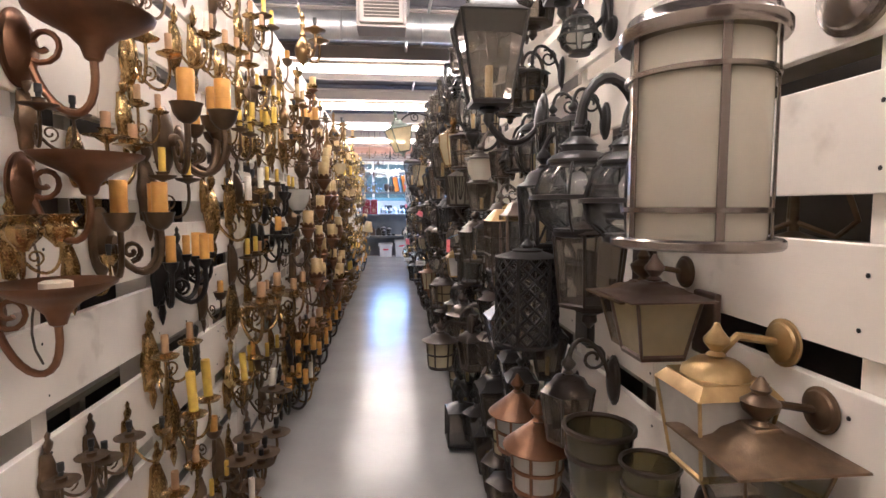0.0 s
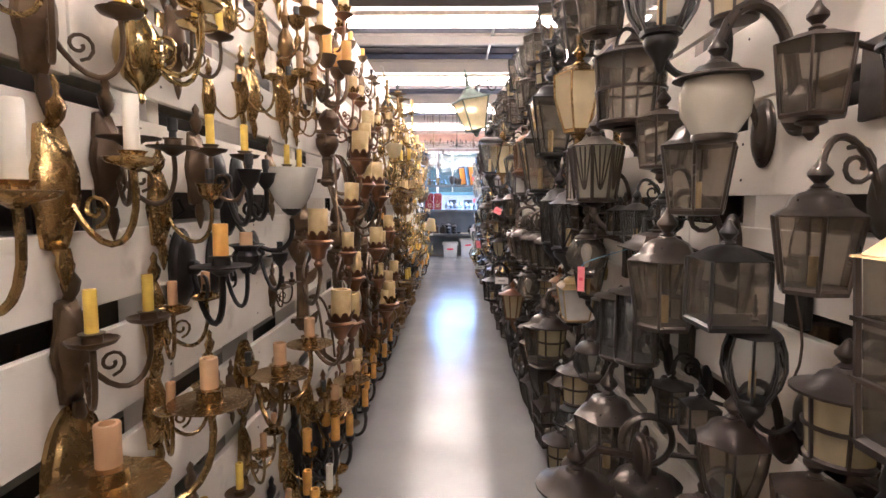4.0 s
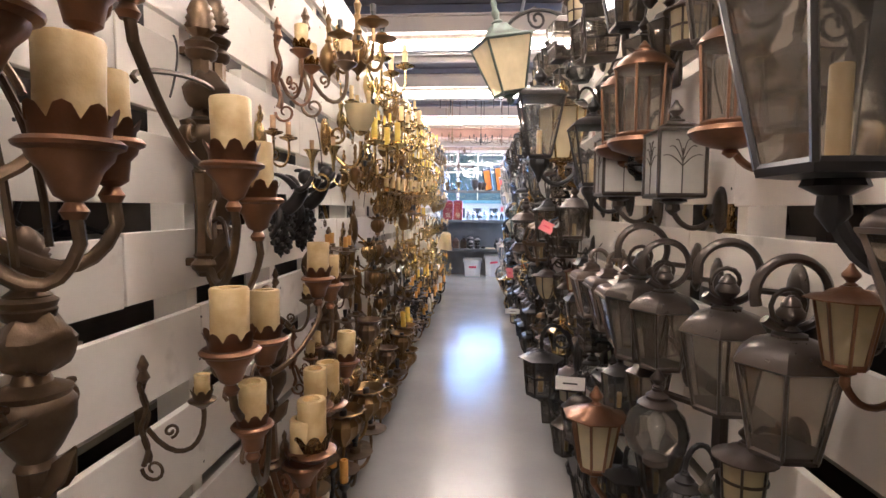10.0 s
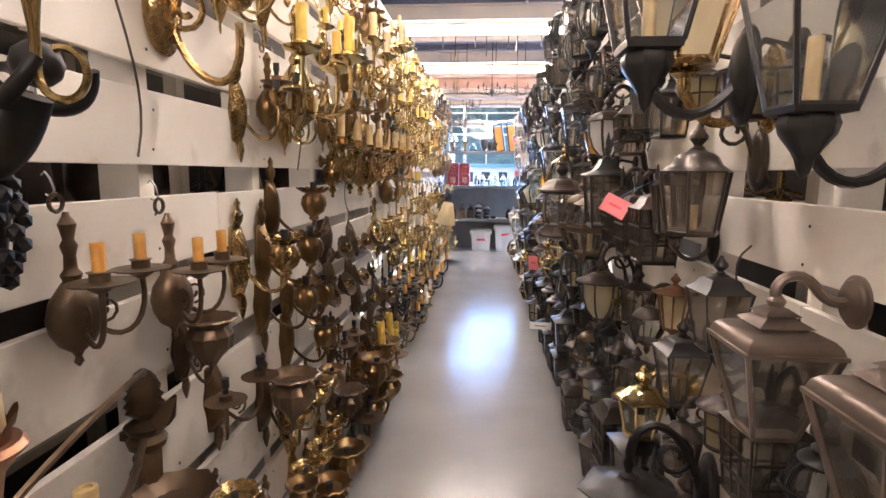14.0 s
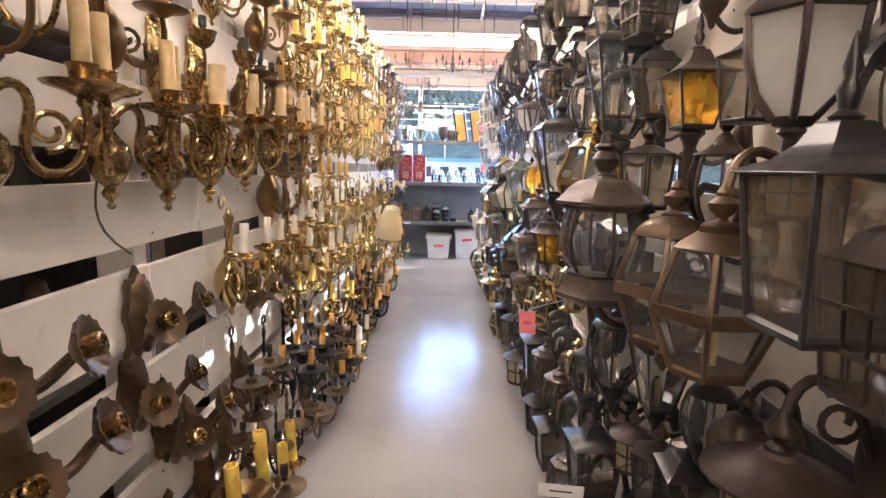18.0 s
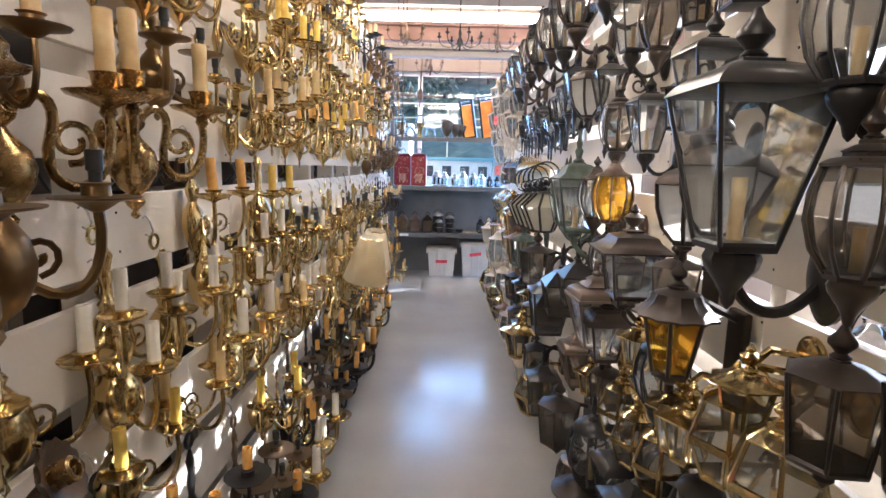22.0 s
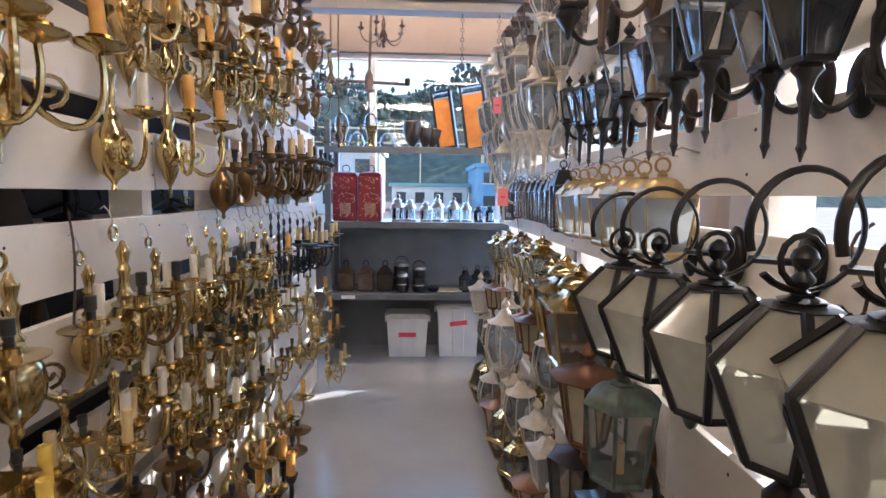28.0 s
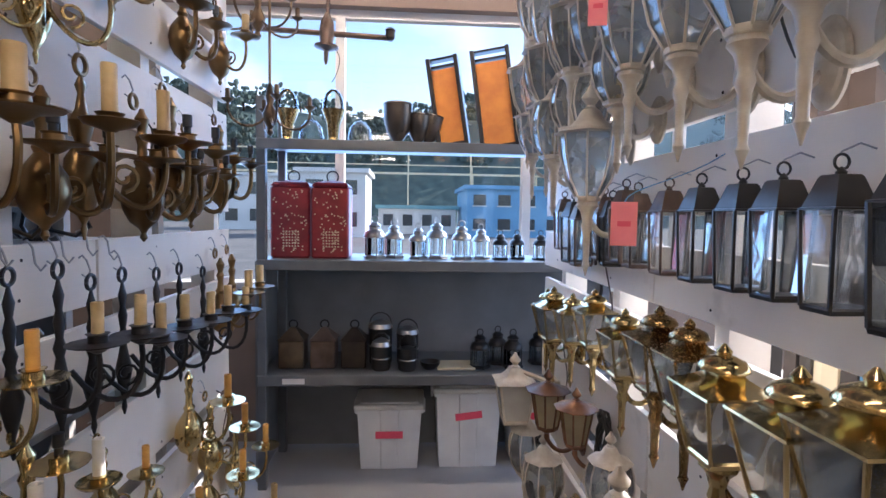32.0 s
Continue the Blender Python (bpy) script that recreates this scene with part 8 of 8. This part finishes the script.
def glass_dome_lamp(x, y, s, label):
    th = tagged(new("dome_lamp"), label, "lamp", group="dome lamps on the top shelf")
    th.matrix_basis = pose(x, y, S3) @ Matrix.Diagonal((s, s, s, 1))
    part("foot", lathe([(0.045, 0), (0.04, 0.012), (0.028, 0.03), (0.034, 0.10), (0.058, 0.165), (0.062, 0.175), (0.03, 0.176)], 18), "old_brass", th)
    part("dome", lathe([(0.055, 0.175), (0.056, 0.205), (0.045, 0.25), (0.024, 0.275), (0.004, 0.283)], 18), "clear_glass", th, "clear glass dome")


glass_dome_lamp(-0.63, 14.78, 1.0, "metal lamp with a clear glass dome on the shelf")
glass_dome_lamp(-0.39, 14.76, 1.0, "metal lamp with a tall clear glass dome")
for x in (-0.52, -0.26):
    th = tagged(new("glass_cloche"), "small clear glass bell on the top shelf", "glass bell", group="glass bells on the top shelf")
    th.location = (x, 14.86, S3)
    part("bell", lathe([(0.065, 0), (0.066, 0.05), (0.055, 0.10), (0.03, 0.13), (0.004, 0.14)], 18), "clear_glass", th)
    part("knob", lathe([(0.006, 0.14), (0.011, 0.15), (0.004, 0.162)], 10), "clear_glass", th)
for i, (x, s) in enumerate(((-0.055, 1.0), (0.045, 0.78), (0.10, 0.78))):
    th = tagged(new("metal_cup_shade"), "bell-shaped pewter lamp cup on the top shelf", "lamp cup", group="pewter cups on the top shelf")
    th.matrix_basis = pose(x, 14.76 + 0.02 * i, S3, 0, 6 * i, 0) @ Matrix.Diagonal((s, s, s, 1))
    part("cup", lathe([(0.03, 0), (0.034, 0.01), (0.026, 0.022), (0.058, 0.07), (0.075, 0.13), (0.078, 0.21), (0.072, 0.21), (0.05, 0.08)], 18), "pewter", th)
    part("rim", lathe([(0.076, 0.205), (0.081, 0.21), (0.076, 0.218)], 18), "pewter", th)


def panel_case(x, y, w, h, tilt, label):
    th = tagged(new("panel_lamp"), label, "lamp", group="orange panel lamps on the top shelf")
    th.matrix_basis = pose(x, y, S3 + 0.004, 0, tilt, -14)
    part("panel", box((w - 0.04, 0.05, h * 0.84), (0, 0, h * 0.45), 0.004), "orange_panel", th, "orange panel", smooth=False)
    for s in (-1, 1):
        part("side_frame", box((0.022, 0.085, h), (s * (w / 2 - 0.011), 0, h / 2), 0.003), "iron", th, smooth=False)
    part("top_rail", box((w - 0.045, 0.06, 0.012), (0, 0, h * 0.985), 0.002), "iron", th, smooth=False)
    part("upper_rail", box((w - 0.045, 0.06, 0.012), (0, 0, h * 0.90), 0.002), "iron", th, smooth=False)
    part("bottom_rail", box((w - 0.045, 0.07, 0.02), (0, 0, 0.01), 0.002), "iron", th, smooth=False)


panel_case(0.245, 14.78, 0.17, 0.47, -9, "orange panel lamp in a dark frame, leaning")
panel_case(0.50, 14.80, 0.21, 0.53, -8, "large orange panel lamp in a dark frame, leaning")
panel_case(0.70, 14.86, 0.17, 0.45, -8, "orange panel lamp behind the white lanterns")


# ---------------------------------------------------------------- hanging from the ceiling near the window
def chandelier(x, y, z, r, arms, metal, label):
    th = tagged(new("chandelier"), label, "chandelier", group="small chandeliers under the ceiling")
    th.location = (x, y, z)
    part("chain", tube([(0, 0, 0.1), (0, 0, CEIL - z)], 0.006, 5), metal, th)
    part("stem", lathe([(0.004, -0.10), (0.014, -0.085), (0.008, -0.07), (0.026, -0.04), (0.03, -0.01), (0.012, 0.03), (0.018, 0.06), (0.008, 0.11)], 12), metal, th)
    for i in range(arms):
        m = Matrix.Rotation(2 * math.pi * i / arms + 0.4, 4, "Z")
        a = part("arm", tube([m @ p for p in bez((0, 0.015, -0.02), (0, r * 0.5, -0.11), (0, r * 1.1, -0.05), (0, r, 0.03), 8)], 0.005, 5), metal, th)
        part("cup", lathe([(0.006, 0.02), (0.02, 0.03), (0.024, 0.036), (0.010, 0.037), (0.009, 0.075), (0.004, 0.076)], 10, m @ Vector((0, r, 0))), metal, a)


chandelier(-0.26, 14.30, 2.55, 0.16, 5, "rust", "small rusty five-arm chandelier under the ceiling")
chandelier(0.05, 13.3, 2.62, 0.2, 6, "iron", "black six-arm chandelier under the ceiling")
chandelier(0.42, 13.4, 2.63, 0.18, 5, "rust", "small brown chandelier near the window")
chandelier(-0.45, 13.2, 2.64, 0.18, 5, "bronze", "small bronze chandelier near the window")
chandelier(-0.62, 14.2, 2.22, 0.18, 5, "bronze", "bronze chandelier hanging beside the board wall")
chandelier(-0.56, 14.15, 1.82, 0.16, 4, "bronze", "small bronze chandelier low beside the shelf")

bar_lamp = tagged(new("bar_pendant"), "brown pendant lamp with a long crossbar", "pendant lamp")
bar_lamp.matrix_basis = pose(-0.38, 14.46, 2.22, 0, 2, 0)
part("rod", tube([(0, 0, 0.06), (0, 0, CEIL - 2.22)], 0.010, 7), "rust", bar_lamp)
part("body", lathe([(0.004, -0.12), (0.010, -0.10), (0.012, -0.06), (0.055, -0.045), (0.055, -0.035), (0.03, -0.03), (0.036, 0.02), (0.03, 0.07), (0.012, 0.11)], 14), "rust", bar_lamp)
part("crossbar", tube([(-0.36, 0, 0.02), (0.30, 0, 0.02)], 0.013, 8), "rust", bar_lamp)
for s in (-0.35, 0.29):
    part("socket_cup", lathe([(0.012, -0.012), (0.022, 0.0), (0.022, 0.03), (0.026, 0.034), (0.014, 0.045)], 12, (s, 0, 0.02)), "iron", bar_lamp)
part("wire", tube(bez((0.02, 0, -0.04), (0.08, 0, -0.05), (0.07, 0, -0.14), (0.03, 0, -0.2)), 0.002, 5), "cord", bar_lamp)
for x in (0.28, 0.52, 0.75):
    ch = tagged(new("hanging_chain"), "thin dark chain hanging from the ceiling beam", "chain", group="chains from the beam")
    ch.location = (x, 13.9, 2.232)
    for i in range(12):
        part("link", ring((0, 0, 0.03 * i), 0.012, 0.0025, "x" if i % 2 else "y", 8), "iron", ch)

# a green street lantern on a long bracket high over the aisle
STORE_GREEN = lantern("green painted street lantern with cream glass on a bracket", n=4, body=((0.075, 0.0), (0.14, 0.30)), roof="pagoda", tall=0.9, metal="verdigris", pane="cream_glass", bar=0.008, mount="", tail="short", finial="spike", inner="")
for ob in STORE_GREEN.children:
    ob.location.y -= 0.17
STORE_GREEN.matrix_basis = pose(0.16, 7.10, 2.26, 0, -12, 20)
part("bracket", tube(bez((0.02, 0.02, 0.2), (0.16, 0, 0.36), (0.34, -0.03, 0.34), (0.5, -0.05, 0.18), 10), 0.012, 7), "iron", STORE_GREEN)
part("bracket_scroll", tube([Vector((p.y, 0, p.z)) for p in scroll((0, 0.27, 0.26), 0.07, 0.015, 90, 1.4)], 0.009, 6), "iron", STORE_GREEN)


# ---------------------------------------------------------------- cords, tags and wires on the walls
def cord(points, mat="brown_cord", r=0.0025, label="thin brown flex hanging down the boards"):
    tagged(part("cord", tube(points, r, 5), mat), label, "cord", group="loose flexes on the walls")


rc = random.Random(11)
for i in range(46):
    y, z, ln = rc.uniform(1.0, 14.0), rc.uniform(0.7, 2.1), rc.uniform(0.15, 0.4)
    x = LEFT + 0.018 if i % 2 else RIGHT - 0.018
    d = 1 if i % 2 else -1
    cord(bez((x, y, z), (x + d * 0.05, y + rc.uniform(-0.08, 0.08), z - ln * 0.3), (x + d * 0.01, y + rc.uniform(-0.12, 0.12), z - ln * 0.6), (x + d * 0.02, y + rc.uniform(-0.06, 0.06), z - ln)), rc.choice(("brown_cord", "cord")))


def cord_bundle(side, y, z, label, out=0.04):
    x, d = (LEFT + out, 1) if side == "L" else (RIGHT - 0.04, -1)
    pts = []
    for i in range(90):
        a = i * 0.42
        pts.append((x + d * 0.012 * math.sin(i * 1.3), y + 0.035 * math.sin(a) * (1 + 0.3 * math.sin(i * 0.37)), z + 0.085 * math.cos(a) + 0.01 * math.sin(i)))
    tagged(part("coiled_cord", tube(pts, 0.005, 5), "cord"), label, "cord", group="coiled cords on the walls")


cord_bundle("L", 1.87, 0.90, "coiled black cord hanging under the sconce", 0.07)
cord_bundle("L", 11.0, 1.72, "coiled black cord on the white boards")
cord_bundle("R", 10.95, 1.62, "coiled black cord beside the lanterns")
cord_bundle("R", 13.45, 0.74, "coiled black cord near the window")


def price_tag(x, y, z, w, h, turn, tilt, mat, label, roll=0):
    tag = tagged(new("price_tag"), label, "price tag", group="paper price tags")
    tag.matrix_basis = pose(x, y, z, 90 + tilt, roll, turn)
    part("card", box((w, h, 0.0012), (0, 0, 0), 0), mat, tag, smooth=False)
    peg = tag.matrix_basis.inverted() @ Vector((RIGHT - 0.010, y + 0.02, z + h * 0.5 + 0.10))
    part("string", tube(bez((0, h / 2, 0.001), (0.004, h / 2 + 0.03, 0.006), peg * 0.6, peg, 8), 0.0015, 4), "blue_sheet" if mat == "pink" else "cord", tag)
    part("writing", box((w * 0.5, h * 0.12, 0.0006), (0, 0, 0.0014)), "cord" if mat == "white_paper" else "tape", tag, "faint line of writing", smooth=False)


price_tag(0.41, 6.93, 1.30, 0.085, 0.065, -25, -25, "pink", "pink paper tag tied with blue string", 25)
price_tag(0.37, 3.32, 1.15, 0.022, 0.08, -20, 0, "pink", "narrow pink paper tag on a lantern")
price_tag(0.30, 8.58, 0.83, 0.06, 0.10, -20, 20, "pink", "pink paper tag on a black lantern")
price_tag(0.33, 5.60, 0.80, 0.10, 0.05, -10, 10, "white_paper", "white paper tag on a dark lantern")
price_tag(0.28, 7.85, 0.62, 0.11, 0.04, -8, 12, "white_paper", "white paper tag low on the lanterns")
price_tag(0.42, 12.92, 1.40, 0.05, 0.085, -10, 0, "pink", "pink paper tag on a black lantern")
price_tag(0.40, 13.05, 1.86, 0.04, 0.08, -15, 5, "pink", "pink paper tag on the white lanterns")

# wall hooks left empty on the boards near the window
for i in range(10):
    hk = tagged(part("wall_hook", tube([(0, 0, 0.03), (0.012, 0, 0.036), (0.022, 0, 0.022), (0.026, 0, -0.008), (0.036, 0, -0.022), (0.046, 0, -0.01)], 0.0022, 5), "galv"), "empty bent wire hook on a white board", "hook", group="empty wire hooks")
    hk.location = (LEFT + 0.011, 12.46 + 0.085 * i, 1.315 + 0.008 * (i % 3))


# ---------------------------------------------------------------- stock behind the slatted walls
def stock_shelf(x, y0, y1, label):
    sh = tagged(new("stock_shelf"), label, "shelf", group="stock shelves behind the boards")
    for z in (0.35, 0.82, 1.30, 1.78):
        part("shelf_board", box((0.36, y1 - y0, 0.02), (x, (y0 + y1) / 2, z)), "raw_board", sh, smooth=False)
    # added dark sheet: its colour gives the gaps between the boards their shade
    part("back_panel", box((0.012, y1 - y0, 2.3), (x + (0.20 if x > 0 else -0.20), (y0 + y1) / 2, 1.15)), "dark_back", sh, "dark panel added behind the stock to darken the board gaps", smooth=False)
    for y in (y0, (y0 + y1) / 2, y1):
        for s in (-0.17, 0.17):
            part("post", box((0.04, 0.04, 2.1), (x + s, y, 1.05)), "raw_board", sh, smooth=False)


rs = random.Random(21)
for x, side in ((-1.12, -1), (1.02, 1)):
    for y0, y1 in (((0.2, 4.4), (4.6, 8.8), (9.0, 14.0)) if side < 0 else ((0.2, 4.4), (4.6, 8.6))):
        stock_shelf(x, y0, y1, "plain wooden stock shelf behind the slatted wall")
        for z in (0.36, 0.83, 1.31, 1.79):
            y = y0 + 0.15
            while y < y1 - 0.15:
                r, h = rs.uniform(0.05, 0.085), rs.uniform(0.12, 0.26)
                mat = rs.choice(("bronze", "black", "dark_back", "brown", "old_brass", "pewter", "smoky_glass", "white_sleeve"))
                kind = rs.randrange(3)
                if 11.8 < y < 12.0 and z > 1.2 and z < 1.5:
                    mat = "teal"
                if kind == 0:
                    bm = lathe([(r * 0.7, 0), (r, h * 0.25), (r * 0.9, h * 0.6), (r * 0.4, h * 0.85), (r * 0.5, h)], 14)
                elif kind == 1:
                    bm = lathe([(r, 0), (r * 0.95, h * 0.1), (r * 0.3, h), (r * 0.15, h * 1.02)], 14)
                else:
                    bm = lathe([(r * 0.8, 0), (r * 0.85, h * 0.8), (r * 0.6, h * 0.9), (r * 0.6, h)], 8)
                if rs.random() < 0.45:
                    bm.free()
                    bm = lathe([(r * 0.8, 0), (r * 0.8, 0.012), (0.012, 0.03), (0.010, h * 0.8), (0.018, h * 0.9), (0.004, h)], 10)
                    for q in range(3):
                        a = 2.1 * q + r * 40
                        tube([(0.008 * math.cos(a), 0.008 * math.sin(a), h * 0.3), (0.09 * math.cos(a), 0.09 * math.sin(a), h * 0.12), (0.13 * math.cos(a), 0.13 * math.sin(a), h * 0.35), (0.11 * math.cos(a), 0.11 * math.sin(a), h * 0.7)], 0.007, 6, bm)
                    mat = rs.choice(("bronze", "black", "iron", "old_brass"))
                ob = tagged(part("lamp_part", bm, mat), "spare lamp part stored on a shelf behind the boards", "lamp part", group="stock behind the boards")
                ob.location = (x + rs.uniform(-0.06, 0.06), y, z + 0.0)
                y += rs.uniform(0.20, 0.38)

# a closed low cabinet, added behind the right wall towards the window, keeps low sun off the floor
cab = tagged(new("low_cabinet"), "plain closed low cabinet added behind the slatted wall to block low sun", "cabinet")
part("body", box((0.42, 5.2, 0.84), (1.16, 11.5, 0.42), 0.004), "raw_board", cab, smooth=False)
part("top", box((0.46, 5.24, 0.025), (1.16, 11.5, 0.853), 0.004), "raw_board", cab, smooth=False)
for y in np.arange(9.2, 11.5, 0.27):
    r, h = rs.uniform(0.05, 0.08), rs.uniform(0.10, 0.22)
    mat = rs.choice(("clear_glass", "smoky_glass", "black", "red_tin", "white_sleeve", "steel", "blue_sheet"))
    ob = tagged(part("lamp_part", lathe([(r * 0.7, 0), (r, h * 0.25), (r * 0.9, h * 0.6), (r * 0.4, h * 0.85), (r * 0.5, h)], 14), mat), "spare lamp part standing on the low cabinet", "lamp part", group="stock behind the boards")
    ob.location = (1.14 + rs.uniform(-0.08, 0.08), y, 0.866)

y = 11.6
while y < 13.7:
    w, h, d = rs.uniform(0.02, 0.05), rs.uniform(0.26, 0.34), rs.uniform(0.16, 0.2)
    book = tagged(new("book"), "old book standing on the low cabinet behind the boards", "book", group="books on the low cabinet")
    book.location = (1.02, y, 0.866)
    cover = rs.choice(("dark_back", "red_tin", "blue_sheet", "brown", "cream_strip", "black"))
    for k in (-1, 1):
        part("cover", box((d, 0.003, h), (0, k * (w / 2 - 0.0015), h / 2)), cover, book, smooth=False)
    part("spine", box((0.004, w, h), (-d / 2 - 0.002, 0, h / 2), 0.001), cover, book, smooth=False)
    part("pages", box((d - 0.012, w - 0.007, h - 0.01), (0, 0, h / 2)), "white_paper", book, smooth=False)
    y += w + (rs.uniform(0.15, 0.3) if rs.random() < 0.12 else 0.002)

# ---------------------------------------------------------------- outdoors
G = -0.15
tagged(part("ground", box((900, 900, 0.1), (0, 0, G - 0.05)), "yard", smooth=False), "grey asphalt yard outside the shop", "ground", kind="structure")


def HILL(x, t):
    hgt = 54 * (0.55 + 0.45 * noise.noise(Vector((x * 0.012, 3.3, 0)))) + 4 * noise.noise(Vector((x * 0.06, 6.6, t * 3)))
    return G + max(0.0, hgt) * math.sin(t * math.pi / 2)


def ridge(name, y, height, amp, seed, x0=-320, x1=320):
    bm = bmesh.new()
    n, m = 90, 9
    rows = []
    for j in range(m):
        t = j / (m - 1)
        r = []
        for i in range(n):
            x = x0 + (x1 - x0) * i / (n - 1)
            hgt = height * (0.55 + 0.45 * noise.noise(Vector((x * 0.012, seed, 0)))) + amp * noise.noise(Vector((x * 0.06, seed * 2.0, t * 3)))
            r.append(bm.verts.new((x, y + 60 * t, G + max(0.0, hgt) * math.sin(t * math.pi / 2))))
        rows.append(r)
    for a, b in zip(rows, rows[1:]):
        for i in range(n - 1):
            bm.faces.new((a[i], a[i + 1], b[i + 1], b[i]))
    return tagged(part(name, bm, "hazy_foliage"), "wooded hillside in the distance", "hill", kind="structure")


ridge("backdrop_hill", 100, 54, 4, 3.3)


def tree_clump(x, y, z, r, seed):
    rt = random.Random(seed)
    bm = bmesh.new()
    for i in range(90):
        a, b, q = rt.uniform(0, 6.28), rt.uniform(-0.5, 1.2), rt.random() ** 0.5
        c = Vector((math.cos(a) * math.cos(b) * r * q, math.sin(a) * math.cos(b) * r * q, math.sin(b) * r * 0.8 * q + r * 0.7))
        m = Matrix.Translation(c) @ Euler((rt.uniform(0, 3), rt.uniform(0, 3), rt.uniform(0, 3))).to_matrix().to_4x4() @ Matrix.Diagonal((rt.uniform(0.08, 0.18) * r, rt.uniform(0.08, 0.18) * r, 0.07 * r, 1))
        bmesh.ops.create_icosphere(bm, subdivisions=1, radius=1.0, matrix=m)
    tree = tagged(new("tree"), "dark green leafy tree on the hillside", "tree", group="trees on the hillside")
    tree.location = (x, y, z)
    part("trunk", tube([(0, 0, -r * 1.2), (0.05 * r, 0, -0.2 * r), (0, 0.04 * r, r * 0.7)], r * 0.09, 7, taper=0.5), "brown", tree)
    part("crown", bm, "hazy_foliage", tree, smooth=False)


rt = random.Random(8)
for i in range(60):
    x = -75 + 2.7 * i + rt.uniform(-1.5, 1.5)
    q = rt.uniform(0.25, 1.0)
    tree_clump(x, 100 + 60 * q, HILL(x, q) - 1.5, rt.uniform(3.2, 6.0), i)


def building(name, x, y, w, d, h, mat, cols, rows, label, roof="render_white"):
    b = tagged(new(name), label, "building", group="buildings beyond the yard")
    b.location = (x, y, G)
    part("wall", box((w, d, h), (0, 0, h / 2)), mat, b, smooth=False)
    part("roof", box((w + 0.5, d + 0.5, 0.3), (0, 0, h + 0.15)), roof, b, smooth=False)
    for i in range(cols):
        for j in range(rows):
            wx, wz = -w / 2 + (i + 0.5) * w / cols, h * (j + 0.55) / rows
            wd = part("window", box((w / cols * 0.5, 0.12, h / rows * 0.45), (wx, -d / 2 - 0.02, wz)), "dark_glass", b, smooth=False)
            part("frame", box((w / cols * 0.58, 0.08, 0.1), (wx, -d / 2 - 0.03, wz - h / rows * 0.25)), "render_white", wd, smooth=False)


building("house", -5.2, 52, 4.6, 6, 4.4, "render_white", 2, 2, "white two-storey house across the yard")
building("shed", 0.8, 60, 6.5, 6, 2.1, "render_white", 4, 1, "low shed with a teal metal roof", "roof_teal")
building("warehouse", 8.2, 56, 7.5, 8, 3.6, "blue_sheet", 4, 2, "blue metal-clad warehouse across the yard", "blue_sheet")
building("house", -13, 66, 9, 6, 5.0, "render_white", 4, 2, "white row house at the foot of the hill")
building("house", 19, 62, 8, 6, 4.5, "render_white", 4, 2, "pale house at the foot of the hill")
for i, (z, dz) in enumerate(((5.9, 0.22), (6.9, 0.12), (8.6, 0.16))):
    rail = tagged(new("fence"), "long pale rail fence along the hillside road", "fence", group="rails on the hillside")
    part("rail", box((60, 0.1, dz), (0, 70 + i, z), 0), "cream_strip", rail, smooth=False)
    for k in range(9):
        part("post", box((0.15, 0.15, z - G), (-28 + 7 * k, 70 + i, (z + G) / 2)), "cream_strip", rail, smooth=False)
